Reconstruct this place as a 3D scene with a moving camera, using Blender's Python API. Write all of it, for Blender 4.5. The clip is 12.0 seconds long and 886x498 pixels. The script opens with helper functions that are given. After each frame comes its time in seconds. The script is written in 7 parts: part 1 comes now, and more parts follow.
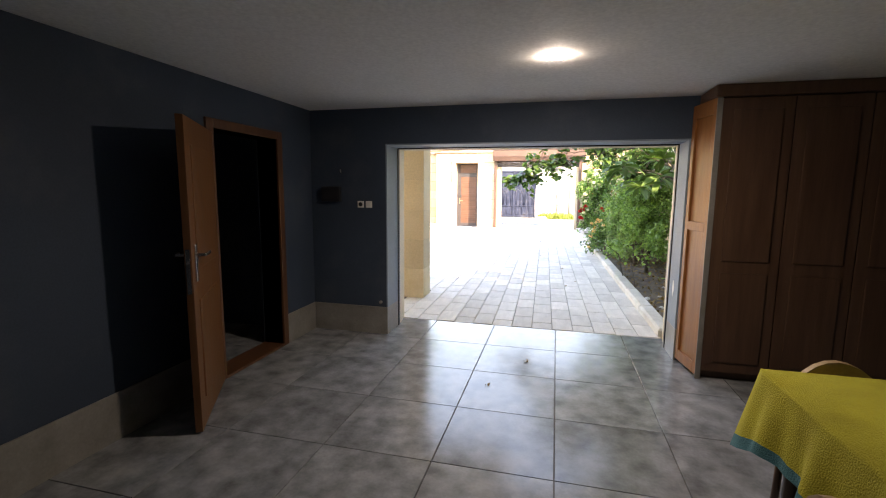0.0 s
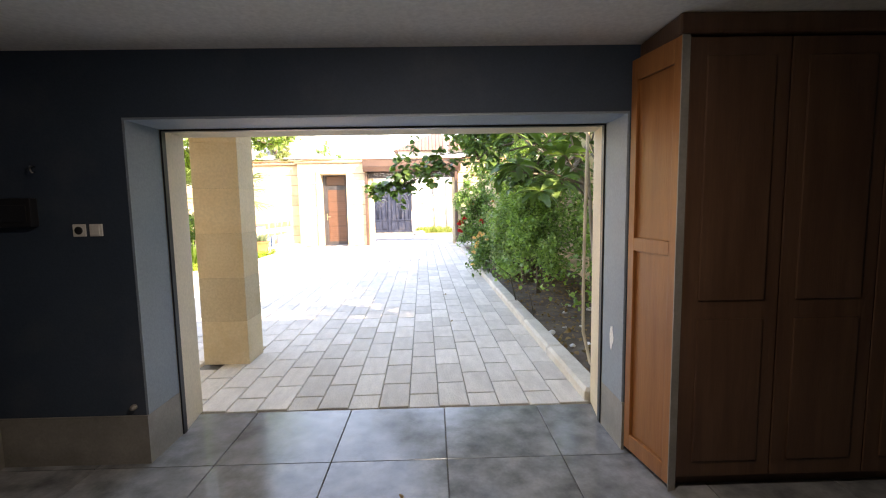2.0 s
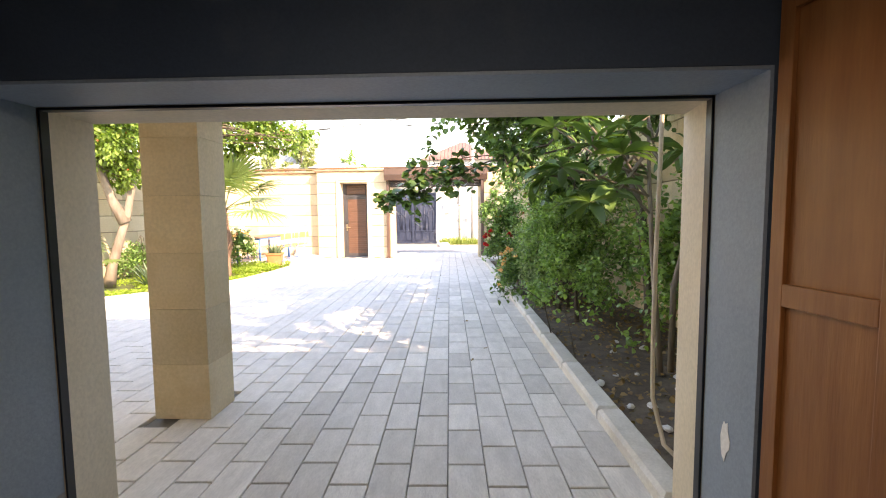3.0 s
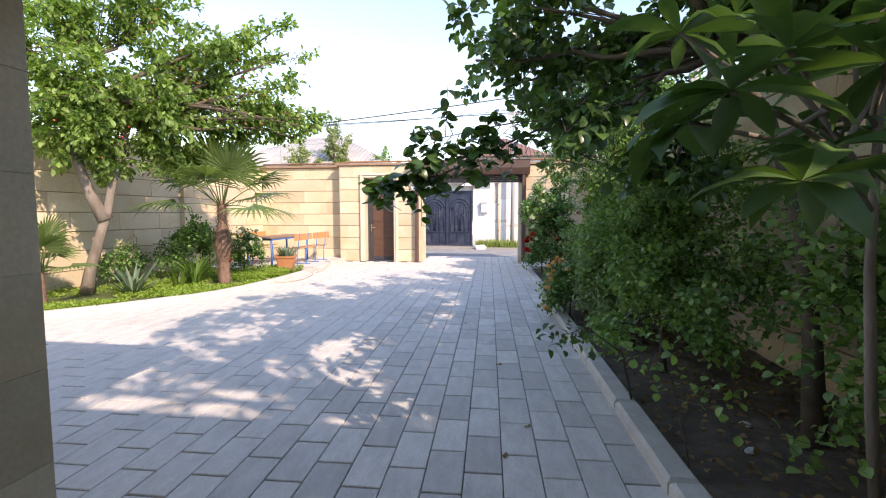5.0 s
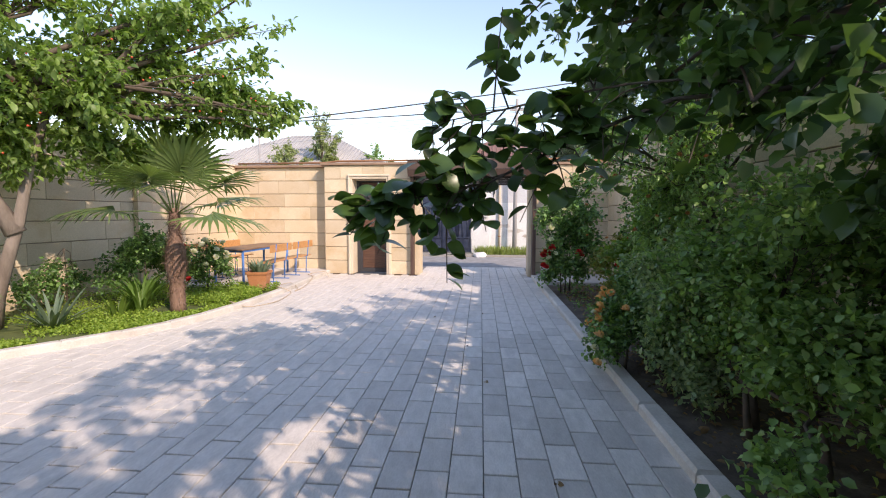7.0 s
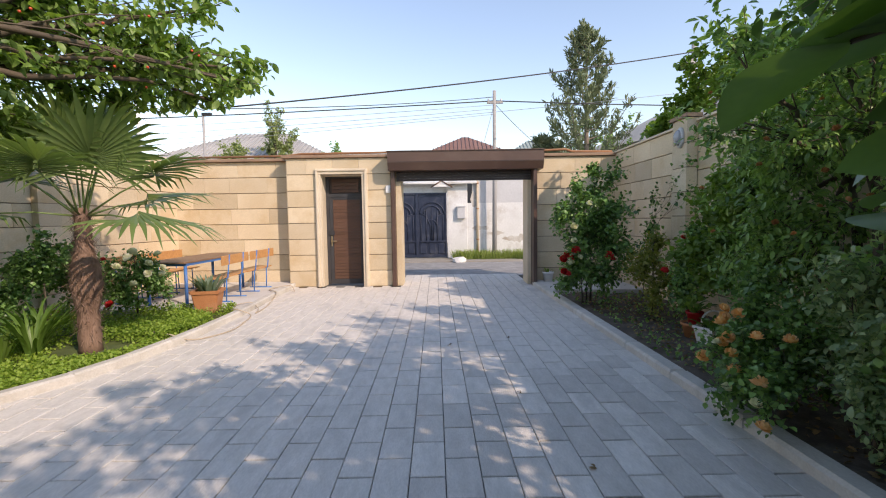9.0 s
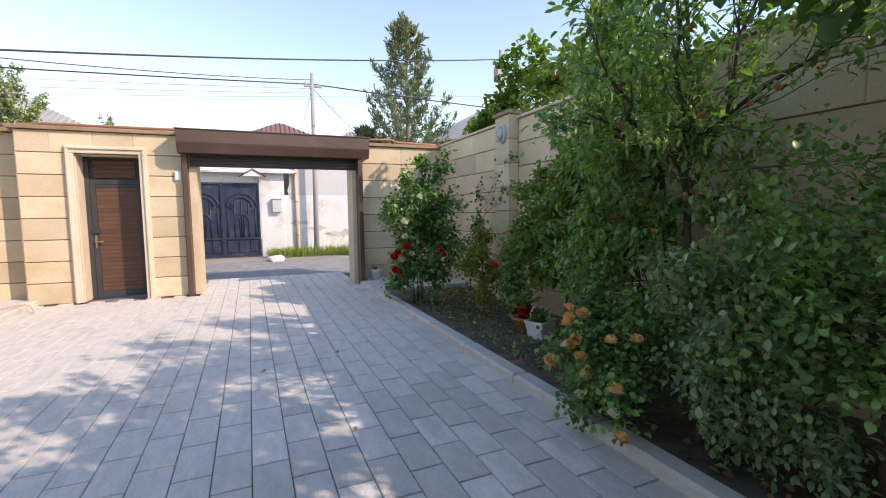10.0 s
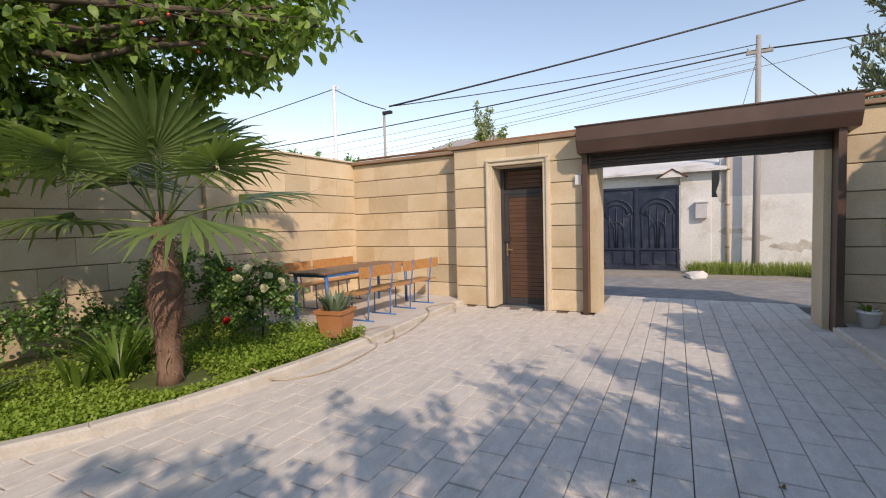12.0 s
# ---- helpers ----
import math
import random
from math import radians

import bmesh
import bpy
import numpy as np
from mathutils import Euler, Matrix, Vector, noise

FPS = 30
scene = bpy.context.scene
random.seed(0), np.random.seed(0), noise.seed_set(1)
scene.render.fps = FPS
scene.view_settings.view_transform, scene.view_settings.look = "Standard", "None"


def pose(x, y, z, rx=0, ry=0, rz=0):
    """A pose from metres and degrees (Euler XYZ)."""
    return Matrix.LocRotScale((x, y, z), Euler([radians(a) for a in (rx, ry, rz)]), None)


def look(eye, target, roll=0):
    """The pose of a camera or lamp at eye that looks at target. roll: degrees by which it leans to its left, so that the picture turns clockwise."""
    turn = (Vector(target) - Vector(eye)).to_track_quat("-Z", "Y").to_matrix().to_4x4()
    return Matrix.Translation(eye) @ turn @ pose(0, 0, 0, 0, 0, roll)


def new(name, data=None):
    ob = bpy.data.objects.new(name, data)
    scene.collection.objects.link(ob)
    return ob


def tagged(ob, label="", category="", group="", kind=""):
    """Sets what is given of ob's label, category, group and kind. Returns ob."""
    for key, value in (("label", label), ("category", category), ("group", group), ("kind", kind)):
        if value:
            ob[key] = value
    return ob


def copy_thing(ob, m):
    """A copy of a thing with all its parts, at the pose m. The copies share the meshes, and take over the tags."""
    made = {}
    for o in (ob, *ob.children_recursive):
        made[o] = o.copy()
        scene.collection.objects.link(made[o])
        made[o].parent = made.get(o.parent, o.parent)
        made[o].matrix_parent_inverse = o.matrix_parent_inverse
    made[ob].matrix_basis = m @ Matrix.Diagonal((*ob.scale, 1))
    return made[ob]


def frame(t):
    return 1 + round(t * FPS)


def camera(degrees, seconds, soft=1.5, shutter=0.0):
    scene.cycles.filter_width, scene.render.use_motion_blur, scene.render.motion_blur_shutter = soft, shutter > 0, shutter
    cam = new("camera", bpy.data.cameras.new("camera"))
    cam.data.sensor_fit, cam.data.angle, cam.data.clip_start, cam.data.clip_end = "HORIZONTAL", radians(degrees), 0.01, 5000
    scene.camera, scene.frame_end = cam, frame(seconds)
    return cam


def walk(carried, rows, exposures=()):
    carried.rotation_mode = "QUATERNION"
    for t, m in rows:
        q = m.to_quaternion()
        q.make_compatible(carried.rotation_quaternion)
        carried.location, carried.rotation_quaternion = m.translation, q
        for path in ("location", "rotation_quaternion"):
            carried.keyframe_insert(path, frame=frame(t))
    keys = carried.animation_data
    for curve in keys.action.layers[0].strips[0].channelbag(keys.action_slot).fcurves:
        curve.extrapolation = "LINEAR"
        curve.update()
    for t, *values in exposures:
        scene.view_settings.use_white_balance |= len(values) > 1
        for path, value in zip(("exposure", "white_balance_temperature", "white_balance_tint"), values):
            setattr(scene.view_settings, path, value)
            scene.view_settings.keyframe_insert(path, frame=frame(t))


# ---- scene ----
cam = camera(89.4, 12.0, soft=1.1)
PATH = [
    (0, (-0.046, -4.117, 1.466), (-0.528, -2.193, 1.206), 0.5),
    (0.5, (-0.079, -3.782, 1.469), (-0.118, -1.797, 1.222), -0.4),
    (1, (-0.073, -3.323, 1.473), (-0.096, -1.336, 1.243), -0.8),
    (1.5, (-0.101, -2.845, 1.467), (-0.105, -0.857, 1.25), -0.9),
    (2, (-0.052, -2.382, 1.425), (-0.011, -0.393, 1.227), -1.0),
    (2.5, (0.026, -1.9, 1.433), (-0.03, 0.091, 1.253), -0.9),
    (3, (0.035, -1.409, 1.451), (-0.042, 0.584, 1.299), -0.5),
    (3.2, (0.046, -1.256, 1.435), (-0.036, 0.737, 1.299), -0.3),
    (4.8, (0.093, 0.205, 1.438), (-0.155, 2.183, 1.284), 0.0),
    (5, (0.103, 0.374, 1.435), (-0.148, 2.352, 1.284), -0.0),
    (5.5, (0.115, 0.764, 1.46), (-0.137, 2.741, 1.293), 0.1),
    (6, (0.028, 1.185, 1.524), (-0.219, 3.162, 1.349), 0.4),
    (6.5, (-0.104, 1.533, 1.591), (-0.323, 3.513, 1.423), 0.3),
    (7, (-0.314, 1.97, 1.616), (-0.527, 3.953, 1.465), 0.2),
    (7.2, (-0.418, 2.12, 1.604), (-0.642, 4.102, 1.467), 0.2),
    (8.8, (-1.148, 3.394, 1.527), (-1.352, 5.38, 1.397), -0.3),
    (9, (-1.219, 3.574, 1.527), (-1.234, 5.57, 1.394), -0.8),
    (9.5, (-1.224, 3.962, 1.513), (-0.744, 5.897, 1.354), -1.0),
    (10, (-1.149, 4.345, 1.534), (-0.403, 6.193, 1.364), -0.6),
    (10.5, (-1.108, 4.822, 1.587), (-0.336, 6.66, 1.425), -0.6),
    (11, (-1.011, 5.298, 1.541), (-0.661, 7.263, 1.414), -1.2),
    (11.5, (-0.916, 5.752, 1.521), (-1.301, 7.711, 1.397), -1.6),
    (12, (-0.899, 6.192, 1.513), (-1.866, 7.94, 1.412), -1.5),
]
walk(cam, [(t, look(eye, target, roll)) for t, eye, target, roll in PATH],
     exposures=[(0.0, 3.68, 9900, 28), (1.0, 3.6, 9900, 28), (2.0, 3.4, 10000, 28), (3.0, 2.95, 10000, 28), (4.0, 2.05, 8700, 27), (5.0, 1.6, 7800, 26),
                (7.0, 1.22, 7800, 26), (9.0, 0.95, 8000, 23), (9.7, 1.15, 7800, 24), (10.6, 1.2, 7800, 24), (11.3, 0.85, 8200, 24), (12.0, 0.6, 8300, 22)])

# ---- world, sun, lamps ----
SUN_AZ, SUN_EL = radians(47), radians(34.5)   # azimuth from -y towards +x
to_sun = Vector((math.sin(SUN_AZ) * math.cos(SUN_EL), -math.cos(SUN_AZ) * math.cos(SUN_EL), math.sin(SUN_EL)))
world = bpy.data.worlds.new("sky")
scene.world = world
world.use_nodes = True
wt = world.node_tree
sky = wt.nodes.new("ShaderNodeTexSky")
sky.sky_type, sky.sun_disc = "NISHITA", False
sky.sun_elevation, sky.sun_rotation = SUN_EL, math.atan2(to_sun.x, to_sun.y)
sky.air_density, sky.dust_density, sky.ozone_density = 1.35, 0.25, 4.0
wt.links.new(sky.outputs[0], wt.nodes["Background"].inputs[0])
wt.nodes["Background"].inputs[1].default_value = 0.145

sun_data = bpy.data.lights.new("sun", "SUN")
sun_data.energy, sun_data.angle, sun_data.color = 2.0, radians(0.6), (1.0, 0.945, 0.865)
sun = new("sun", sun_data)
sun.matrix_world = look((10, -10, 12), Vector((10, -10, 12)) - to_sun)

# ---- materials ----
def node_mat(name):
    m = bpy.data.materials.new(name)
    m.use_nodes = True
    nt = m.node_tree
    return m, nt, nt.nodes, nt.links, nt.nodes["Principled BSDF"]


def ramp_mix(nt, fac, a, b):
    mix = nt.nodes.new("ShaderNodeMix")
    mix.data_type = "RGBA"
    if fac is not None:
        nt.links.new(fac, mix.inputs[0])
    for sock, v in ((mix.inputs[6], a), (mix.inputs[7], b)):
        if isinstance(v, tuple):
            sock.default_value = (*v, 1)
        else:
            nt.links.new(v, sock)
    return mix


def stretch_range(nt, sock, lo, hi):
    r = nt.nodes.new("ShaderNodeMapRange")
    r.inputs[1].default_value, r.inputs[2].default_value = lo, hi
    nt.links.new(sock, r.inputs[0])
    return r.outputs[0]


def surface(name, a, b, scale=3.0, fine=60.0, rough=0.7, bump=0.2, metal=0.0, stain=None, stain_amt=0.5,
            per_object=0.0, stretch=(1, 1, 1), spec=0.5, stain_scale=0.8, rough_var=0.1):
    """Two-scale mottled surface: broad patches between a and b, fine grain, optional stains with their own shape."""
    m, nt, n, l, p = node_mat(name)
    tc = n.new("ShaderNodeTexCoord")
    mp = n.new("ShaderNodeMapping")
    mp.inputs["Scale"].default_value = stretch
    l.new(tc.outputs["Object"], mp.inputs["Vector"])
    vec = mp.outputs[0]
    if per_object:
        oi = n.new("ShaderNodeObjectInfo")
        add = n.new("ShaderNodeVectorMath")
        add.operation = "MULTIPLY_ADD"
        add.inputs[1].default_value = (37, 19, 11)
        l.new(oi.outputs["Random"], add.inputs[0])
        l.new(mp.outputs[0], add.inputs[2])
        vec = add.outputs[0]
    n1 = n.new("ShaderNodeTexNoise")
    n1.inputs["Scale"].default_value, n1.inputs["Detail"].default_value = scale, 6
    n2 = n.new("ShaderNodeTexNoise")
    n2.inputs["Scale"].default_value, n2.inputs["Detail"].default_value = fine, 4
    l.new(vec, n1.inputs["Vector"])
    l.new(vec, n2.inputs["Vector"])
    base = ramp_mix(nt, stretch_range(nt, n1.outputs["Fac"], 0.3, 0.7), a, b)
    grain = n.new("ShaderNodeMix")
    grain.data_type, grain.blend_type = "RGBA", "MULTIPLY"
    grain.inputs[0].default_value = 0.35
    l.new(base.outputs[2], grain.inputs[6])
    g = ramp_mix(nt, stretch_range(nt, n2.outputs["Fac"], 0.3, 0.7), (0.7, 0.7, 0.7), (1.15, 1.15, 1.15))
    l.new(g.outputs[2], grain.inputs[7])
    col = grain.outputs[2]
    if stain:
        n3 = n.new("ShaderNodeTexNoise")
        n3.inputs["Scale"].default_value, n3.inputs["Detail"].default_value, n3.inputs["Roughness"].default_value = stain_scale, 8, 0.65
        l.new(vec, n3.inputs["Vector"])
        f = n.new("ShaderNodeMath")
        f.operation = "MULTIPLY"
        f.inputs[1].default_value = stain_amt
        l.new(stretch_range(nt, n3.outputs["Fac"], 0.52, 0.68), f.inputs[0])
        col = ramp_mix(nt, f.outputs[0], col, stain).outputs[2]
    if per_object:
        hsv = n.new("ShaderNodeHueSaturation")
        l.new(col, hsv.inputs["Color"])
        v = n.new("ShaderNodeMapRange")
        v.inputs[3].default_value, v.inputs[4].default_value = 1 - per_object, 1 + per_object
        l.new(oi.outputs["Random"], v.inputs[0])
        l.new(v.outputs[0], hsv.inputs["Value"])
        col = hsv.outputs[0]
    l.new(col, p.inputs["Base Color"])
    rr = n.new("ShaderNodeMapRange")
    rr.inputs[3].default_value, rr.inputs[4].default_value = max(0.03, rough - rough_var), min(1, rough + rough_var)
    l.new(n1.outputs["Fac"], rr.inputs[0])
    l.new(rr.outputs[0], p.inputs["Roughness"])
    p.inputs["Metallic"].default_value = metal
    p.inputs["Specular IOR Level"].default_value = spec
    if bump:
        add = n.new("ShaderNodeMath")
        add.operation = "ADD"
        l.new(n1.outputs["Fac"], add.inputs[0])
        l.new(n2.outputs["Fac"], add.inputs[1])
        bp = n.new("ShaderNodeBump")
        bp.inputs["Strength"].default_value, bp.inputs["Distance"].default_value = bump, 0.01
        l.new(add.outputs[0], bp.inputs["Height"])
        l.new(bp.outputs[0], p.inputs["Normal"])
    return m


def foliage(name, a, b, trans=0.35, rough=0.45, vein=0.0):
    """Leaf: colour differs leaf by leaf, light passes through."""
    m, nt, n, l, p = node_mat(name)
    geo = n.new("ShaderNodeNewGeometry")
    oi = n.new("ShaderNodeObjectInfo")
    s = n.new("ShaderNodeMath")
    s.operation = "ADD"
    l.new(geo.outputs["Random Per Island"], s.inputs[0])
    l.new(oi.outputs["Random"], s.inputs[1])
    w = n.new("ShaderNodeMath")
    w.operation = "FRACT"
    l.new(s.outputs[0], w.inputs[0])
    mix = ramp_mix(nt, w.outputs[0], a, b)
    tc = n.new("ShaderNodeTexCoord")
    nz = n.new("ShaderNodeTexNoise")
    nz.inputs["Scale"].default_value = 14
    l.new(tc.outputs["Object"], nz.inputs["Vector"])
    mul = n.new("ShaderNodeMix")
    mul.data_type, mul.blend_type = "RGBA", "MULTIPLY"
    mul.inputs[0].default_value = 0.4
    l.new(mix.outputs[2], mul.inputs[6])
    g = ramp_mix(nt, nz.outputs["Fac"], (0.6, 0.65, 0.55), (1.3, 1.25, 1.1))
    l.new(g.outputs[2], mul.inputs[7])
    l.new(mul.outputs[2], p.inputs["Base Color"])
    p.inputs["Roughness"].default_value = rough
    tr = n.new("ShaderNodeBsdfTranslucent")
    br = n.new("ShaderNodeMix")
    br.data_type, br.blend_type = "RGBA", "MULTIPLY"
    br.inputs[0].default_value = 1
    br.inputs[7].default_value = (1.25, 1.35, 0.55, 1)
    l.new(mul.outputs[2], br.inputs[6])
    l.new(br.outputs[2], tr.inputs["Color"])
    sh = n.new("ShaderNodeMixShader")
    sh.inputs[0].default_value = trans
    l.new(p.outputs[0], sh.inputs[1])
    l.new(tr.outputs[0], sh.inputs[2])
    l.new(sh.outputs[0], n["Material Output"].inputs["Surface"])
    return m


def wood(name, a, b, rough=0.45, axis=2, bump=0.12, scale=1.0):
    st = [9 * scale, 9 * scale, 9 * scale]
    st[axis] = 0.7 * scale
    return surface(name, a, b, scale=2.2, fine=14, rough=rough, bump=bump, stretch=tuple(st))


M = {}
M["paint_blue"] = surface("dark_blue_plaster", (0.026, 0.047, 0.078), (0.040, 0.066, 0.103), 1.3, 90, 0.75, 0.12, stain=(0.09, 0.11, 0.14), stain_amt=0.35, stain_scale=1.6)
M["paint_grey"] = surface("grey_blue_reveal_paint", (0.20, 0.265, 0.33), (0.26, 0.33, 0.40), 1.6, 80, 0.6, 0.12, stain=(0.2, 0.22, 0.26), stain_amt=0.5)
M["ceiling"] = surface("white_ceiling_plaster", (0.86, 0.85, 0.83), (0.91, 0.90, 0.88), 0.7, 50, 0.8, 0.06)
M["skirting"] = surface("stone_skirting", (0.20, 0.195, 0.18), (0.31, 0.30, 0.285), 5, 70, 0.4, 0.1, stain=(0.16, 0.15, 0.13))
M["tile"] = surface("polished_grey_floor_tile", (0.125, 0.138, 0.15), (0.30, 0.32, 0.34), 7, 60, 0.17, 0.03, per_object=0.12, stain=(0.36, 0.37, 0.38), stain_amt=0.4, stain_scale=2.6, rough_var=0.08)
M["grout"] = surface("dark_grout", (0.07, 0.07, 0.075), (0.10, 0.10, 0.10), 6, 80, 0.85, 0.1)
M["paver"] = surface("concrete_paver", (0.57, 0.535, 0.48), (0.69, 0.65, 0.59), 5, 34, 0.8, 0.35, per_object=0.15, stain=(0.36, 0.345, 0.32), stain_amt=0.4, stretch=(3.0, 1, 1), stain_scale=0.9)
M["bedding"] = surface("paver_joint_sand", (0.16, 0.155, 0.145), (0.24, 0.23, 0.21), 4, 90, 0.95, 0.3)
M["kerb"] = surface("cast_concrete_kerb", (0.52, 0.49, 0.43), (0.63, 0.60, 0.54), 3.5, 60, 0.85, 0.3, per_object=0.06, stain=(0.36, 0.32, 0.26), stain_amt=0.55, stain_scale=2.2)
M["slab"] = surface("pale_concrete_terrace", (0.56, 0.535, 0.49), (0.66, 0.64, 0.60), 1.6, 45, 0.8, 0.2, stain=(0.42, 0.39, 0.35), stain_amt=0.5)
M["stone"] = surface("sandstone_cladding", (0.60, 0.47, 0.30), (0.68, 0.565, 0.40), 1.6, 50, 0.75, 0.16, per_object=0.15, stain=(0.50, 0.35, 0.18), stain_amt=0.55, stain_scale=1.3)
M["stone_dark"] = surface("stone_joint", (0.20, 0.15, 0.10), (0.28, 0.21, 0.14), 6, 60, 0.9, 0.2)
M["stone_pale"] = surface("pale_smooth_stone", (0.63, 0.535, 0.39), (0.70, 0.605, 0.47), 2.2, 50, 0.7, 0.15, stain=(0.45, 0.37, 0.27), stain_amt=0.4, per_object=0.04)
M["cap"] = surface("brown_wall_cap", (0.27, 0.17, 0.11), (0.36, 0.24, 0.16), 3, 60, 0.75, 0.25, stain=(0.18, 0.12, 0.09))
M["shutter"] = surface("brown_coated_metal", (0.085, 0.048, 0.036), (0.115, 0.066, 0.048), 2, 90, 0.42, 0.04, stain=(0.16, 0.11, 0.085), stain_amt=0.4)
M["shutter_dark"] = surface("dark_brown_slats", (0.032, 0.022, 0.02), (0.048, 0.032, 0.028), 3, 80, 0.5, 0.05)
M["gate_slat"] = surface("brown_gate_slats", (0.095, 0.048, 0.031), (0.13, 0.066, 0.043), 3, 80, 0.42, 0.05, per_object=0.1)
M["gate_frame"] = surface("charcoal_gate_frame", (0.035, 0.036, 0.04), (0.06, 0.06, 0.065), 3, 80, 0.45, 0.05)
M["brass"] = surface("worn_brass_metal", (0.45, 0.36, 0.22), (0.55, 0.46, 0.31), 8, 80, 0.35, 0.05, metal=0.9)
M["chrome"] = surface("dull_chrome", (0.55, 0.55, 0.55), (0.65, 0.65, 0.64), 8, 80, 0.25, 0.02, metal=1.0)
M["white_plastic"] = surface("white_plastic", (0.74, 0.74, 0.72), (0.80, 0.80, 0.78), 4, 60, 0.4, 0.02)
M["black_plastic"] = surface("black_plastic", (0.012, 0.014, 0.018), (0.022, 0.024, 0.028), 5, 60, 0.4, 0.03)
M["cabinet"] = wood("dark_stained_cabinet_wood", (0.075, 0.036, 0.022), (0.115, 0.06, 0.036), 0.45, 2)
# cabinet end panel: wood colour raised for the daylight falling on it
M["end_wood_lit"] = wood("daylit_cabinet_wood", (0.25, 0.09, 0.028), (0.35, 0.14, 0.048), 0.38, 2)
M["leaf_wood"] = wood("brown_door_leaf_wood", (0.15, 0.058, 0.022), (0.21, 0.088, 0.036), 0.4, 2)
M["frame_wood"] = wood("brown_door_frame_wood", (0.095, 0.038, 0.018), (0.14, 0.06, 0.03), 0.45, 2)
M["bench_wood"] = wood("varnished_bench_wood", (0.48, 0.22, 0.075), (0.60, 0.31, 0.12), 0.4, 1)
M["table_wood"] = wood("weathered_table_top", (0.20, 0.12, 0.07), (0.31, 0.20, 0.125), 0.6, 1)
M["blue_metal"] = surface("blue_painted_steel", (0.035, 0.17, 0.48), (0.05, 0.22, 0.56), 4, 60, 0.42, 0.06, stain=(0.12, 0.10, 0.09), stain_amt=0.4, stain_scale=5)
M["terracotta"] = surface("terracotta", (0.46, 0.185, 0.075), (0.56, 0.25, 0.115), 4, 60, 0.75, 0.15, stain=(0.40, 0.28, 0.2), stain_amt=0.4, stain_scale=4)
M["soil"] = surface("dry_garden_soil", (0.075, 0.055, 0.04), (0.16, 0.12, 0.088), 5, 40, 0.95, 0.9, stain=(0.23, 0.19, 0.145), stain_amt=0.6, stain_scale=3)
M["lawn_soil"] = surface("grassy_soil", (0.07, 0.10, 0.028), (0.12, 0.15, 0.045), 6, 50, 0.95, 0.6)
M["gravel"] = surface("grey_gravel_road", (0.21, 0.21, 0.205), (0.33, 0.325, 0.315), 4, 26, 0.95, 1.0, stain=(0.15, 0.15, 0.155), stain_amt=0.6, stain_scale=0.6)
M["ground"] = surface("dusty_ground", (0.26, 0.235, 0.20), (0.34, 0.31, 0.265), 0.6, 20, 0.95, 0.4)
M["bark"] = surface("grey_brown_bark", (0.16, 0.125, 0.095), (0.30, 0.25, 0.20), 6, 40, 0.9, 0.8, stretch=(1, 1, 0.35))
M["twig"] = surface("brown_twig_bark", (0.075, 0.055, 0.038), (0.13, 0.10, 0.07), 9, 60, 0.85, 0.4)
M["palm_fibre"] = surface("palm_trunk_fibre", (0.13, 0.075, 0.05), (0.30, 0.19, 0.135), 9, 60, 0.95, 0.9, stretch=(1, 1, 0.3))
M["plaster_old"] = surface("old_whitewashed_plaster", (0.60, 0.60, 0.58), (0.70, 0.70, 0.68), 1.0, 30, 0.85, 0.3, stain=(0.33, 0.27, 0.21), stain_amt=0.7, stain_scale=0.7)
M["plaster_worn"] = surface("crumbled_plaster_base", (0.34, 0.29, 0.23), (0.62, 0.60, 0.56), 2.2, 16, 0.9, 0.9, stain=(0.24, 0.19, 0.15), stain_amt=0.7, stain_scale=1.8)
M["plaster_grey"] = surface("grey_cement_render", (0.46, 0.465, 0.47), (0.54, 0.545, 0.55), 0.9, 30, 0.85, 0.2, stain=(0.4, 0.4, 0.4))
M["black_gate"] = surface("blackened_blue_gate", (0.014, 0.022, 0.045), (0.03, 0.042, 0.075), 3, 60, 0.45, 0.1, stain=(0.09, 0.09, 0.09), stain_amt=0.4, stain_scale=3)
M["pole_wood"] = surface("weathered_pole", (0.29, 0.28, 0.27), (0.38, 0.37, 0.36), 2, 40, 0.9, 0.4, stretch=(4, 4, 0.3))
M["rust_pipe"] = surface("rust_brown_pipe", (0.27, 0.125, 0.055), (0.35, 0.17, 0.08), 3, 40, 0.6, 0.15)
M["roof_grey"] = surface("grey_corrugated_roof", (0.35, 0.34, 0.32), (0.46, 0.44, 0.41), 0.9, 20, 0.85, 0.2)
M["roof_red"] = surface("red_brown_metal_roof", (0.20, 0.105, 0.08), (0.27, 0.15, 0.115), 0.8, 20, 0.6, 0.1)
M["roof_green"] = surface("grey_green_roof", (0.24, 0.30, 0.28), (0.32, 0.38, 0.35), 0.8, 20, 0.7, 0.1)
M["cable"] = surface("black_cable", (0.02, 0.02, 0.02), (0.03, 0.03, 0.03), 5, 60, 0.6, 0)
M["cable_thin"] = surface("weathered_wire", (0.24, 0.26, 0.28), (0.3, 0.32, 0.34), 5, 60, 0.6, 0)
M["hose"] = surface("straw_coloured_hose", (0.44, 0.35, 0.25), (0.54, 0.45, 0.34), 6, 60, 0.55, 0.05)
M["cloth"] = surface("yellow_green_towelling", (0.33, 0.30, 0.018), (0.44, 0.40, 0.035), 6, 180, 0.95, 0.7, stain=(0.27, 0.26, 0.02), stain_amt=0.5, stain_scale=3)
M["teal"] = surface("teal_fringe", (0.02, 0.13, 0.16), (0.035, 0.18, 0.22), 8, 160, 0.95, 0.6)
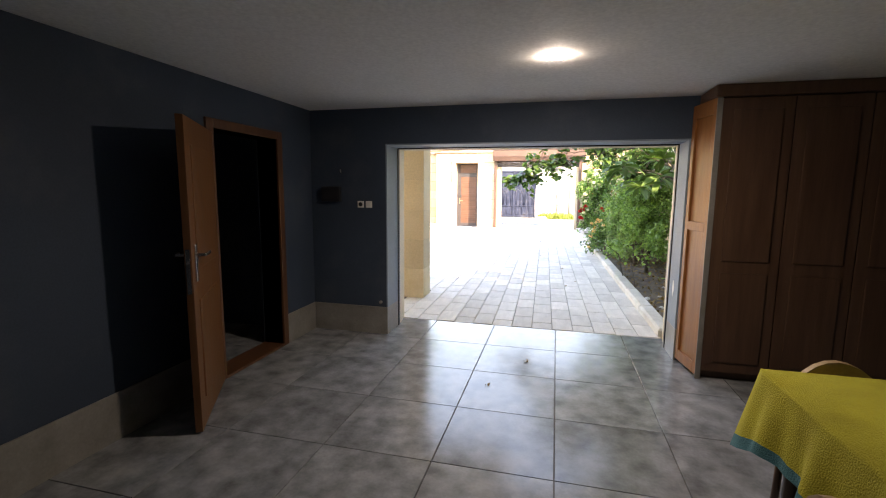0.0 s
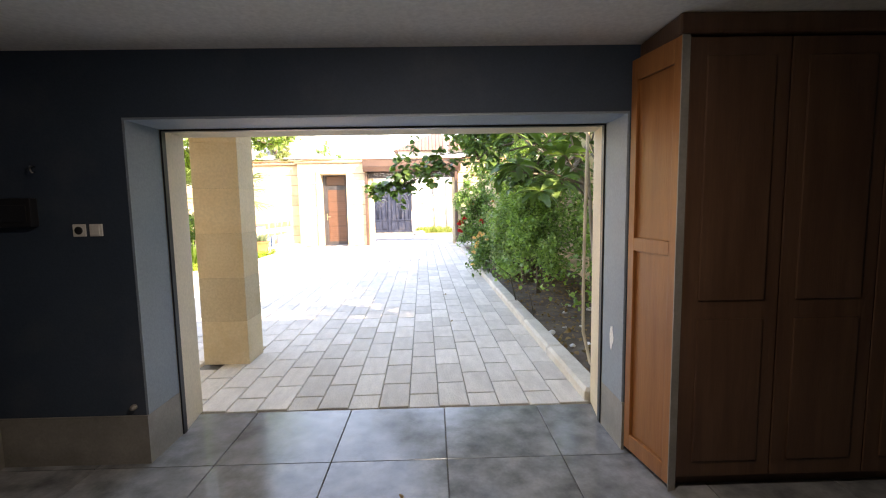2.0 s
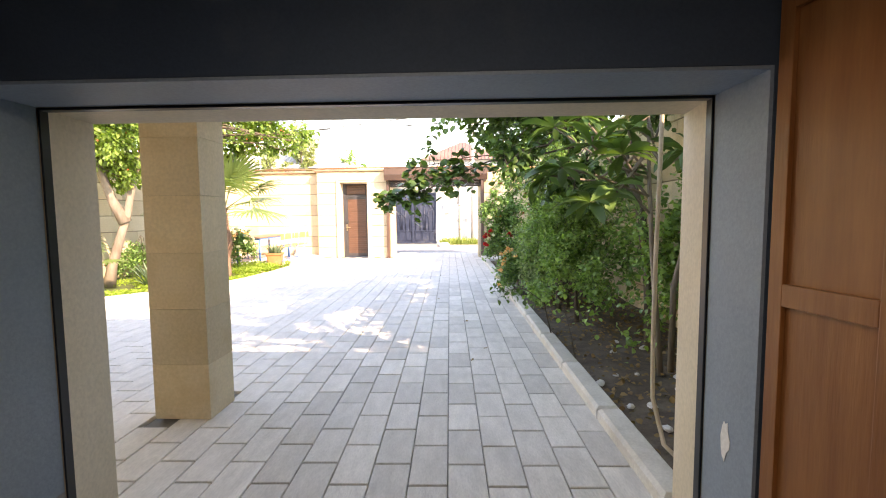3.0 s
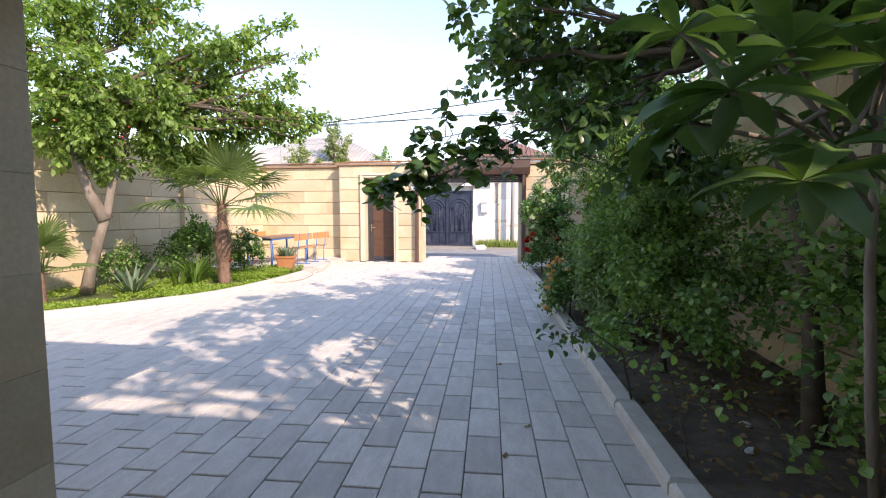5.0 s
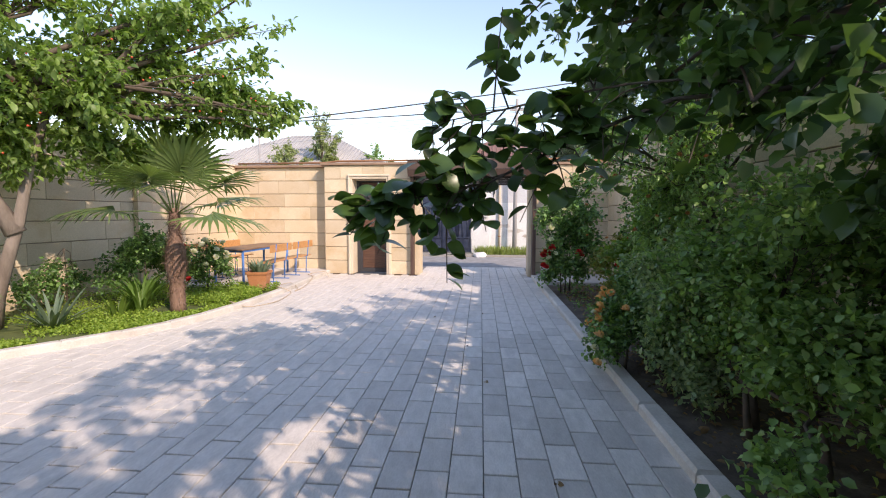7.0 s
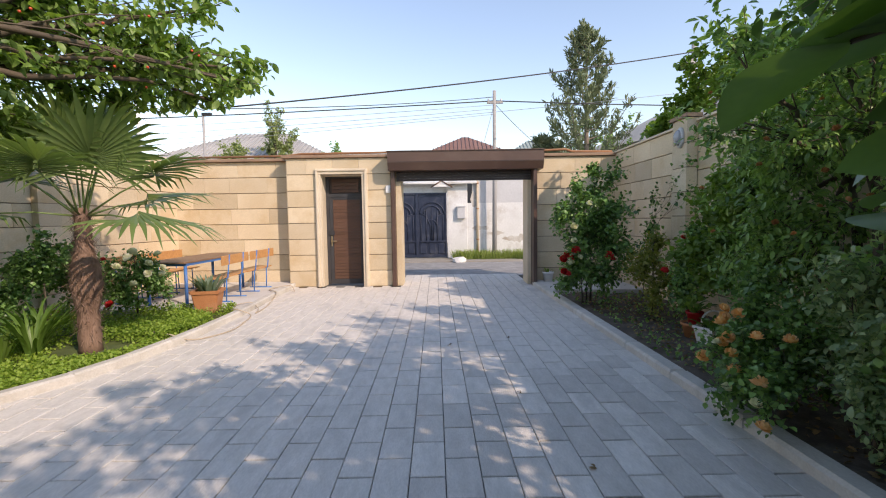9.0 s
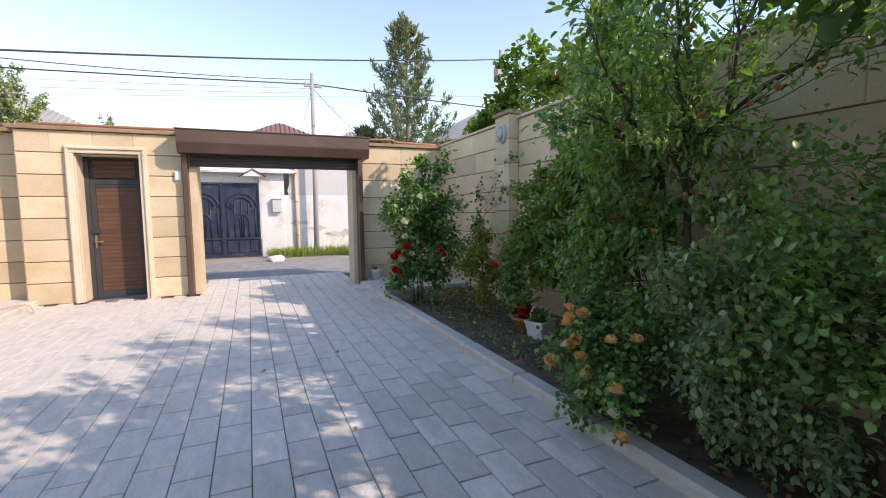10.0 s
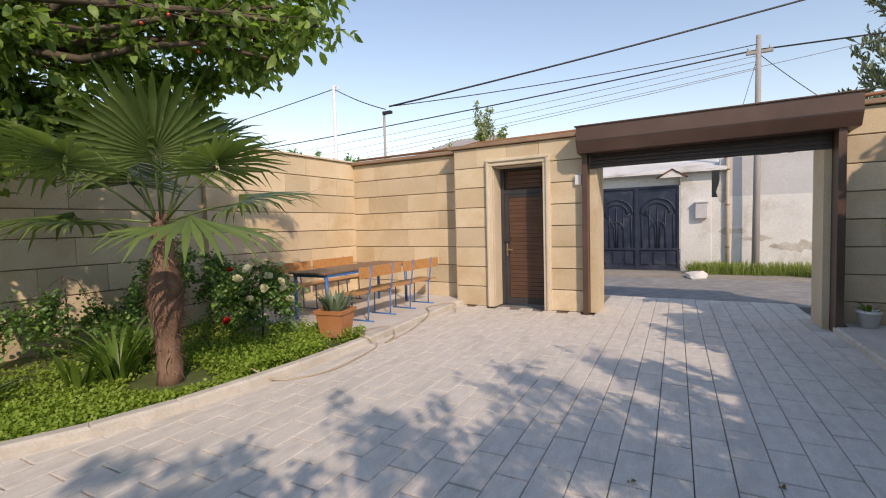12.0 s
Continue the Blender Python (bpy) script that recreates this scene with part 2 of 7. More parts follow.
M["beige_plastic"] = surface("tan_chair_plastic", (0.38, 0.25, 0.15), (0.46, 0.32, 0.2), 5, 60, 0.5, 0.05)
M["mount"] = surface("pale_stone_rubble", (0.58, 0.57, 0.54), (0.68, 0.66, 0.62), 5, 40, 0.9, 0.5)
M["leaf_cherry"] = foliage("cherry_leaf", (0.095, 0.17, 0.045), (0.32, 0.47, 0.14), 0.5)
M["leaf_persimmon"] = foliage("persimmon_leaf", (0.04, 0.09, 0.03), (0.11, 0.21, 0.055), 0.32, 0.32)
M["leaf_loquat"] = foliage("loquat_leaf", (0.066, 0.141, 0.046), (0.123, 0.223, 0.069), 0.22, 0.42)
M["leaf_hedge"] = foliage("hedge_leaf", (0.085, 0.18, 0.055), (0.29, 0.48, 0.16), 0.36, 0.38)
M["leaf_grey"] = foliage("grey_green_leaf", (0.12, 0.21, 0.105), (0.36, 0.47, 0.25), 0.34, 0.36)
M["leaf_rose"] = foliage("rose_leaf", (0.048, 0.116, 0.036), (0.212, 0.396, 0.119), 0.3, 0.4)
M["leaf_light"] = foliage("bright_leaf", (0.1, 0.19, 0.035), (0.18, 0.29, 0.06), 0.42)
M["leaf_yellow"] = foliage("yellow_green_leaf", (0.17, 0.21, 0.04), (0.3, 0.3, 0.07), 0.35)
M["leaf_lawn"] = foliage("lawn_leaf", (0.18, 0.31, 0.04), (0.32, 0.45, 0.08), 0.35, 0.6)
M["leaf_palm"] = foliage("fan_palm_leaf", (0.12, 0.19, 0.065), (0.20, 0.28, 0.10), 0.32, 0.35)
M["leaf_iris"] = foliage("blue_green_sword_leaf", (0.11, 0.18, 0.12), (0.18, 0.25, 0.17), 0.25, 0.5)
M["leaf_lily"] = foliage("strap_leaf", (0.07, 0.16, 0.03), (0.14, 0.25, 0.05), 0.35)
M["leaf_pine"] = foliage("pine_needles", (0.13, 0.175, 0.11), (0.22, 0.27, 0.165), 0.15, 0.6)
M["leaf_far"] = foliage("distant_leaf", (0.20, 0.26, 0.11), (0.36, 0.42, 0.19), 0.3)
M["leaf_dry"] = foliage("dry_leaf", (0.17, 0.1, 0.05), (0.3, 0.19, 0.09), 0.2, 0.8)
M["grass"] = foliage("road_grass", (0.17, 0.25, 0.05), (0.32, 0.38, 0.13), 0.35)
M["petal_white"] = foliage("white_petal", (0.70, 0.68, 0.60), (0.80, 0.79, 0.73), 0.3, 0.6)
M["petal_red"] = foliage("red_petal", (0.48, 0.012, 0.018), (0.62, 0.03, 0.03), 0.25, 0.6)
M["petal_peach"] = foliage("peach_petal", (0.85, 0.43, 0.19), (0.91, 0.62, 0.38), 0.3, 0.6)
M["petal_orange"] = foliage("orange_blossom", (0.34, 0.13, 0.05), (0.46, 0.21, 0.09), 0.25, 0.6)
M["cherry"] = surface("ripe_cherry", (0.45, 0.03, 0.015), (0.60, 0.10, 0.03), 30, 90, 0.3, 0)

m, nt, n, l, p = node_mat("lamp_diffuser")
p.inputs["Emission Color"].default_value = (0.88, 0.96, 1.0, 1)
p.inputs["Emission Strength"].default_value = 92
p.inputs["Base Color"].default_value = (0.8, 0.8, 0.8, 1)
M["lamp"] = m
m, nt, n, l, p = node_mat("clear_lamp_glass")
p.inputs["Base Color"].default_value = (0.75, 0.78, 0.8, 1)
p.inputs["Roughness"].default_value = 0.15
p.inputs["Transmission Weight"].default_value = 0.5
M["glass"] = m


# ---- mesh tools ----
def mesh_ob(name, verts, faces, mat, parent=None, label="", smooth=False):
    me = bpy.data.meshes.new(name)
    me.from_pydata([tuple(v) for v in verts], [], faces)
    me.materials.append(mat)
    if smooth:
        me.polygons.foreach_set("use_smooth", [True] * len(me.polygons))
    ob = new(name, me)
    if parent:
        ob.parent = parent
    return tagged(ob, label)


def part(name, bm, mat, parent=None, label="", smooth=False):
    bmesh.ops.recalc_face_normals(bm, faces=bm.faces)
    me = bpy.data.meshes.new(name)
    bm.to_mesh(me)
    bm.free()
    me.materials.append(mat)
    if smooth:
        me.polygons.foreach_set("use_smooth", [True] * len(me.polygons))
    ob = new(name, me)
    if parent:
        ob.parent = parent
    return tagged(ob, label)


def thing(name, at, label, category, group="", rz=0.0):
    ob = new(name)
    ob.empty_display_size = 0.1
    ob.matrix_basis = pose(*at, 0, 0, rz)
    return tagged(ob, label, category, group)


def box(bm, x0, x1, y0, y1, z0, z1, bevel=0.0, m=None):
    r = bmesh.ops.create_cube(bm, size=1)
    vs = r["verts"]
    for v in vs:
        v.co = Vector((x0 + (v.co.x + 0.5) * (x1 - x0), y0 + (v.co.y + 0.5) * (y1 - y0), z0 + (v.co.z + 0.5) * (z1 - z0)))
    if bevel:
        es = list({e for v in vs for e in v.link_edges})
        r = bmesh.ops.bevel(bm, geom=es, offset=bevel, segments=2, affect="EDGES", profile=0.6)
        vs = list({v for f in r["faces"] for v in f.verts} | {v for v in vs if v.is_valid})
    if m is not None:
        for v in vs:
            v.co = m @ v.co
    return bm


def a_box(x0, x1, y0, y1, z0, z1, bevel=0.0, m=None):
    return box(bmesh.new(), x0, x1, y0, y1, z0, z1, bevel, m)


def tube_data(pts, radii, sides=8, verts=None, faces=None, cap=True):
    verts = [] if verts is None else verts
    faces = [] if faces is None else faces
    pts = [Vector(q) for q in pts]
    start = len(verts)
    prev = None
    for i, q in enumerate(pts):
        d = (pts[min(i + 1, len(pts) - 1)] - pts[max(i - 1, 0)])
        d = d.normalized() if d.length > 1e-9 else Vector((0, 0, 1))
        if prev is None:
            side = d.cross(Vector((0.31, 0.17, 0.93)))
            if side.length < 0.05:
                side = d.cross(Vector((1, 0, 0)))
            side.normalize()
        else:
            side = (prev - d * prev.dot(d)).normalized()
        prev = side
        up = d.cross(side)
        r = radii[i] if isinstance(radii, (list, tuple)) else radii
        for k in range(sides):
            a = 2 * math.pi * k / sides
            verts.append(q + side * (math.cos(a) * r) + up * (math.sin(a) * r))
    for i in range(len(pts) - 1):
        for k in range(sides):
            a, b = start + i * sides + k, start + i * sides + (k + 1) % sides
            faces.append((a, b, b + sides, a + sides))
    if cap:
        faces.append(tuple(start + k for k in reversed(range(sides))))
        faces.append(tuple(start + (len(pts) - 1) * sides + k for k in range(sides)))
    return verts, faces


def tube(name, pts, radii, mat, parent=None, label="", sides=8):
    v, f = tube_data(pts, radii, sides)
    return mesh_ob(name, v, f, mat, parent, label, smooth=True)


def lathe(name, profile, mat, parent=None, label="", sides=24, m=None):
    """Turned shape from (radius, height) pairs."""
    v, f = [], []
    for r, z in profile:
        for k in range(sides):
            a = 2 * math.pi * k / sides
            v.append(Vector((r * math.cos(a), r * math.sin(a), z)))
    for i in range(len(profile) - 1):
        for k in range(sides):
            a, b = i * sides + k, i * sides + (k + 1) % sides
            f.append((a, b, b + sides, a + sides))
    f.append(tuple(reversed(range(sides))))
    f.append(tuple((len(profile) - 1) * sides + k for k in range(sides)))
    if m is not None:
        v = [m @ q for q in v]
    return mesh_ob(name, v, f, mat, parent, label, smooth=True)


def chamfer_mesh(name, sx, sy, sz, ch, mat):
    """A slab with chamfered upper rim, its top face at z = 0, open below."""
    v = []
    for x, y, z in ((0, 0, -sz), (0, 0, -ch), (ch, ch, 0)):
        v += [(x - sx / 2, y - sy / 2, z), (sx / 2 - x, y - sy / 2, z), (sx / 2 - x, sy / 2 - y, z), (x - sx / 2, sy / 2 - y, z)]
    f = [(8, 9, 10, 11)]
    for r in (0, 4):
        for k in range(4):
            f.append((r + k, r + (k + 1) % 4, r + 4 + (k + 1) % 4, r + 4 + k))
    me = bpy.data.meshes.new(name)
    me.from_pydata(v, [], f)
    me.materials.append(mat)
    return me


def piece(name, me, parent, m):
    ob = new(name, me)
    ob.parent = parent
    ob.matrix_basis = m
    return ob


def join_pieces(name, me, mats, parent, label=""):
    """The same piece at many poses, joined into one mesh."""
    base = np.array([v.co[:] for v in me.vertices])
    polys = [tuple(q.vertices) for q in me.polygons]
    vs, fs = [], []
    for i, m in enumerate(mats):
        a = np.array(m)
        vs.append(base @ a[:3, :3].T + a[:3, 3])
        fs += [tuple(k + i * len(base) for k in q) for q in polys]
    ob = mesh_ob(name, np.concatenate(vs), fs, me.materials[0], parent, label)
    ob["kind"] = "stuff"
    return ob


# leaf outlines: (along, half width, lift) triples
LEAF_OVAL = ((0.0, 0.0, 0.0), (0.3, 0.36, 0.06), (0.65, 0.34, 0.05), (1.0, 0.0, -0.06))
LEAF_CHERRY = ((0.0, 0.0, 0.0), (0.28, 0.22, 0.05), (0.62, 0.25, 0.05), (0.85, 0.13, -0.02), (1.0, 0.0, -0.12))
LEAF_BLADE = ((0.0, 0.02, 0.0), (0.5, 0.022, 0.0), (0.85, 0.015, -0.05), (1.0, 0.0, -0.12))
LEAF_SAGE = ((0.0, 0.0, 0.0), (0.35, 0.22, 0.05), (0.7, 0.25, 0.04), (1.0, 0.0, -0.07))
LEAF_SLIM = ((0.0, 0.0, 0.0), (0.3, 0.19, 0.05), (0.7, 0.17, 0.03), (1.0, 0.0, -0.08))
LEAF_ROUND = ((0.0, 0.0, 0.0), (0.22, 0.34, 0.04), (0.5, 0.44, 0.06), (0.8, 0.30, 0.02), (1.0, 0.0, -0.06))
LEAF_BROAD = tuple((k / 8, 0.40 * math.sin(math.pi * (k / 8) ** 0.9) ** 0.75 if 0 < k < 8 else 0.0, 0.10 * math.sin(math.pi * k / 8) - 0.10 * (k / 8) ** 2) for k in range(9))
LEAF_LONG = ((0.0, 0.01, 0.0), (0.25, 0.10, 0.05), (0.55, 0.155, 0.06), (0.82, 0.11, -0.01), (1.0, 0.0, -0.10))


def leaf_template(shape):
    v, f = [], []
    for a, w, z in shape:
        if w == 0:
            v.append((a, 0, z))
        else:
            v += [(a, -w, z + 0.30 * w), (a, 0, z), (a, w, z + 0.30 * w)]
    i = 0
    rows = []
    for a, w, z in shape:
        k = 1 if w == 0 else 3
        rows.append(list(range(i, i + k)))
        i += k
    for r, s in zip(rows, rows[1:]):
        if len(r) == 1 and len(s) == 3:
            f += [(r[0], s[1], s[0]), (r[0], s[2], s[1])]
        elif len(r) == 3 and len(s) == 3:
            f += [(r[0], r[1], s[1], s[0]), (r[1], r[2], s[2], s[1])]
        elif len(r) == 3 and len(s) == 1:
            f += [(r[0], r[1], s[0]), (r[1], r[2], s[0])]
    return np.array(v, float), f


def leaf_mesh(name, shape, size, pos, out, mat, rng, parent=None, label="", tilt=0.6, spread=0.35, kind=""):
    """Many leaves in one mesh: at each place in pos, growing along out, turned at random, drooping by tilt."""
    pos, out = np.asarray(pos, float), np.asarray(out, float)
    k = len(pos)
    tv, tf = leaf_template(shape)
    d = out + rng.normal(0, spread, (k, 3))
    d[:, 2] -= tilt * rng.random(k)
    d /= np.linalg.norm(d, axis=1, keepdims=True) + 1e-9
    up = np.tile((0.0, 0.0, 1.0), (k, 1)) + rng.normal(0, 0.45, (k, 3))
    side = np.cross(up, d)
    side /= np.linalg.norm(side, axis=1, keepdims=True) + 1e-9
    nor = np.cross(d, side)
    s = size * rng.uniform(0.6, 1.25, k)
    v = pos[:, None] + s[:, None, None] * (tv[None, :, 0:1] * d[:, None] + tv[None, :, 1:2] * side[:, None] + tv[None, :, 2:3] * nor[:, None])
    nv = len(tv)
    loops = np.concatenate([np.array(q) for q in tf])
    sizes = np.array([len(q) for q in tf])
    all_loops = (loops[None] + nv * np.arange(k)[:, None]).ravel()
    totals = np.tile(sizes, k)
    starts = np.concatenate(([0], np.cumsum(totals)[:-1]))
    me = bpy.data.meshes.new(name)
    me.vertices.add(k * nv)
    me.vertices.foreach_set("co", v.ravel())
    me.loops.add(len(all_loops))
    me.loops.foreach_set("vertex_index", all_loops.astype(np.int32))
    me.polygons.add(len(totals))
    me.polygons.foreach_set("loop_start", starts.astype(np.int32))
    me.polygons.foreach_set("use_smooth", np.ones(len(totals), bool))
    me.update(calc_edges=True)
    me.materials.append(mat)
    ob = new(name, me)
    if parent:
        ob.parent = parent
    if kind:
        ob["kind"] = kind
    return tagged(ob, label)


def curve_pts(a, b, sag, rng, n=6, wob=0.05):
    a, b = np.array(a, float), np.array(b, float)
    t = np.linspace(0, 1, n)[:, None]
    q = a + (b - a) * t
    q[:, 2] += sag * (4 * t[:, 0] * (1 - t[:, 0]))
    w = rng.normal(0, wob * np.linalg.norm(b - a), (n, 3))
    w[0] = w[-1] = 0
    return q + w * 0.5


def plant(name, at, label, category, leaf, leaf_size, shape, lobes, count, seed, stem_r=0.03, twigs=5, bark="twig",
          stems=None, tilt=0.6, twig_len=0.45, group="", fork=0.35, spread=0.35):
    """A woody plant: a tapered trunk or stems, a limb into each lobe of the crown, twigs, and leaves along the twigs.
    lobes: (x, y, z, rx, ry, rz, weight) about the base."""
    rng = np.random.default_rng(seed)
    ob = thing(name, at, label, category, group)
    stems = stems or [[(0, 0, -0.05), (0.02, 0.01, 0.5), (0.0, 0.0, 1.0)]]
    for st in stems:
        n = len(st)
        tube("stem" if len(stems) > 1 else "trunk", st, [stem_r * (1 - 0.5 * i / (n - 1)) * (1.25 if i == 0 else 1) for i in range(n)], M[bark], ob, sides=9)
    P, D = [], []
    wsum = sum(q[6] for q in lobes)
    for li, (cx, cy, cz, rx, ry, rz, w) in enumerate(lobes):
        st = stems[li % len(stems)]
        c = np.array((cx, cy, cz))
        top = np.array(st[-1], float)
        root = top if np.linalg.norm(top - c) > 1e-3 else np.array(st[0], float)
        limb = curve_pts(root, c, 0.05, rng, 6)
        r0 = stem_r * 0.5
        lv, lf = [], []
        tube_data(limb, [r0 * (1 - 0.75 * i / 5) for i in range(6)], 6, lv, lf)
        tw = max(3, int(twigs * w))
        per = max(4, int(count * w / wsum / tw))
        for _ in range(tw):
            u = rng.normal(0, 1, 3)
            u /= np.linalg.norm(u)
            tip = c + u * np.array((rx, ry, rz)) * (0.35 + 0.95 * rng.random() ** 1.3)
            s0 = limb[rng.integers(2, 6)]
            base = s0 + (tip - s0) * 0.0
            tp = curve_pts(base, tip, 0.06, rng, 5, 0.08)
            rt = max(0.0022, r0 * 0.22)
            tube_data(tp, [rt * (1 - 0.17 * i) for i in range(5)], 4, lv, lf, cap=False)
            for _ in range(per):
                k = rng.beta(2.2, 1.0) * 3.999
                i = int(k)
                q = tp[i] + (tp[i + 1] - tp[i]) * (k - i)
                dirn = (tp[min(i + 1, 4)] - tp[max(i - 1, 0)])
                dirn = dirn / (np.linalg.norm(dirn) + 1e-9)
                P.append(q + rng.normal(0, twig_len * 0.12, 3))
                D.append(dirn * 0.5 + rng.normal(0, 0.8, 3))
        mesh_ob("limb", lv, lf, M["twig"], ob, smooth=True)
    leaf_mesh("crown", shape, leaf_size, P, D, M[leaf], rng, ob, tilt=tilt, spread=spread)
    return ob


def blossom(bm_list, c, r, rng):
    """A many-petalled flower head: three rings of cupped petals."""
    v, f = bm_list
    ax = np.array((rng.normal(0, 0.4), rng.normal(0, 0.4) - 0.3, 1.0))
    ax /= np.linalg.norm(ax)
    e1 = np.cross(ax, (0.3, 0.9, 0.1))
    e1 /= np.linalg.norm(e1)
    e2 = np.cross(ax, e1)
    for ring, (n, rad, h) in enumerate(((8, 1.0, 0.30), (7, 0.86, 0.75), (6, 0.62, 1.05), (4, 0.36, 1.2))):
        for k in range(n):
            a = 2 * math.pi * (k + 0.37 * ring) / n + rng.normal(0, 0.08)
            u = e1 * math.cos(a) + e2 * math.sin(a)
            t = np.cross(ax, u)
            i = len(v)
            rr = r * rad * rng.uniform(0.85, 1.1)
            for along, wid, lift in ((0.05, 0.10, 0.0), (0.65, 0.45, h * 0.45), (0.98, 0.42, h * 0.95), (1.02, 0.0, h * 1.02)):
                if wid:
                    v.append(Vector(c + r * 0 + u * rr * along - t * rr * wid + ax * r * lift))
                    v.append(Vector(c + u * rr * along + t * rr * wid + ax * r * lift))
                else:
                    v.append(Vector(c + u * rr * along + ax * r * lift))
            f += [(i, i + 1, i + 3, i + 2), (i + 2, i + 3, i + 5, i + 4), (i + 4, i + 5, i + 6)]


def flowers(parent, mat, spots, r, seed, name="blossom"):
    rng = np.random.default_rng(seed)
    for c in spots:
        v, f = [], []
        blossom((v, f), np.array(c, float), r * rng.uniform(0.8, 1.2), rng)
        mesh_ob(name, v, f, M[mat], parent, smooth=True)


# ---- garage shell ----
def structure(ob, label="", category=""):
    return tagged(ob, label, category, kind="structure")


X0, X1, Y0 = -2.49, 2.60, -6.6          # garage inside: left, right, back
YF, YM, YO = 0.06, 0.40, 0.70           # front wall: inner face, door line, outer face
CEIL = 2.25
OL, OR, OT = -1.68, 1.018, 1.908        # opening
DL0, DL1, DT = -1.30, -0.53, 1.90       # side door

floor = structure(part("floor", a_box(-5.2, X1 + 0.2, Y0 - 0.2, 0.655, -0.3, -0.012), M["grout"]), "polished grey marbled tile floor of the garage", "floor")
structure(part("ceiling", a_box(-5.2, X1 + 0.2, Y0 - 0.2, 0.40, CEIL, 2.48), M["ceiling"]), "plain off-white plastered ceiling", "ceiling")

bm = bmesh.new()
box(bm, X0 - 0.2, OL, YF, YM - 0.03, 0, CEIL)
box(bm, OR, X1 + 0.2, YF, YM - 0.03, 0, CEIL)
box(bm, OL, OR, YF, YM - 0.03, OT, CEIL)
structure(part("wall_front", bm, M["paint_blue"]), "dark blue plastered wall around the garage opening", "wall")
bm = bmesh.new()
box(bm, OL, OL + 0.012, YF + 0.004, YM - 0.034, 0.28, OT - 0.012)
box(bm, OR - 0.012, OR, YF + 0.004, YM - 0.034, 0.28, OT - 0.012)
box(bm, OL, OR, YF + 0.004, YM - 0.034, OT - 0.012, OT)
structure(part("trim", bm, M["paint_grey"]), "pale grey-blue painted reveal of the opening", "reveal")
bm = bmesh.new()
box(bm, OL + 0.012, OL + 0.021, YM - 0.028, YM + 0.01, 0, OT - 0.012)
box(bm, OR - 0.021, OR - 0.012, YM - 0.028, YM + 0.01, 0, OT - 0.012)
box(bm, OL + 0.012, OR - 0.012, YM - 0.028, YM + 0.01, OT - 0.023, OT - 0.012)
structure(part("door_rail", bm, M["black_plastic"]), "dark metal guide rail around the garage opening", "rail")
# outer jambs of the house front, splayed a little outwards
structure(mesh_ob("jamb", [(OL + 0.012, YM + 0.01, 0), (OL - 0.03, YO, 0), (-9.0, YO, 0), (-9.0, YM + 0.01, 0),
                           (OL + 0.012, YM + 0.01, 2.5), (OL - 0.03, YO, 2.5), (-9.0, YO, 2.5), (-9.0, YM + 0.01, 2.5)],
                  [(0, 1, 2, 3), (7, 6, 5, 4), (0, 4, 5, 1), (1, 5, 6, 2), (2, 6, 7, 3), (3, 7, 4, 0)], M["stone_pale"]), "pale stone house front beside the opening", "wall")
structure(mesh_ob("jamb", [(OR - 0.012, YM + 0.01, 0), (OR + 0.035, YO, 0), (3.1, YO, 0), (3.1, YM + 0.01, 0),
                           (OR - 0.012, YM + 0.01, 2.5), (OR + 0.035, YO, 2.5), (3.1, YO, 2.5), (3.1, YM + 0.01, 2.5)],
                  [(3, 2, 1, 0), (4, 5, 6, 7), (1, 5, 4, 0), (2, 6, 5, 1), (3, 7, 6, 2), (0, 4, 7, 3)], M["stone_pale"]), "pale stone house front beside the opening", "wall")
structure(part("lintel", a_box(OL - 0.026, OR + 0.031, YM + 0.012, YO - 0.003, OT - 0.012, 2.5), M["stone_pale"]), "pale stone lintel over the garage opening", "lintel")

bm = bmesh.new()
box(bm, X0 - 0.2, X0, DL1, YF, 0, CEIL)
box(bm, X0 - 0.2, X0, Y0, DL0, 0, CEIL)
box(bm, X0 - 0.2, X0, DL0, DL1, DT, CEIL)
structure(part("wall_left", bm, M["paint_blue"]), "dark blue plastered garage wall with a doorway", "wall")
structure(part("wall_right", a_box(X1, X1 + 0.2, Y0, YF, 0, CEIL), M["paint_blue"]), "dark blue plastered garage wall", "wall")
structure(part("wall_back", a_box(X0 - 0.2, X1 + 0.2, Y0 - 0.2, Y0, 0, CEIL), M["paint_blue"]), "dark blue plastered garage wall", "wall")
# side room behind the doorway
bm = bmesh.new()
box(bm, -5.2, -5.0, Y0, YF, 0, CEIL)
box(bm, -5.0, X0 - 0.2, YF - 0.1, YF, 0, CEIL)
box(bm, -5.0, X0 - 0.2, -3.2, -3.1, 0, CEIL)
structure(part("wall_side_room", bm, M["paint_blue"]), "dark blue wall of the unlit side room", "wall")
# stone skirting along the walls
bm = bmesh.new()
SK = 0.28
box(bm, X0 + 0.012, OL - 0.0, YF - 0.012, YF, 0, SK)
box(bm, OL, OL + 0.014, YF - 0.012, YM - 0.034, 0, SK)
box(bm, OR - 0.014, OR, YF - 0.012, YM - 0.034, 0, SK)
box(bm, X0, X0 + 0.012, DL1 + 0.075, YF, 0, SK)
box(bm, X0, X0 + 0.012, Y0, DL0 - 0.075, 0, SK)
box(bm, X1 - 0.012, X1, Y0, -0.4, 0, SK)
structure(part("baseboard", bm, M["skirting"]), "grey stone skirting along the garage walls", "skirting")

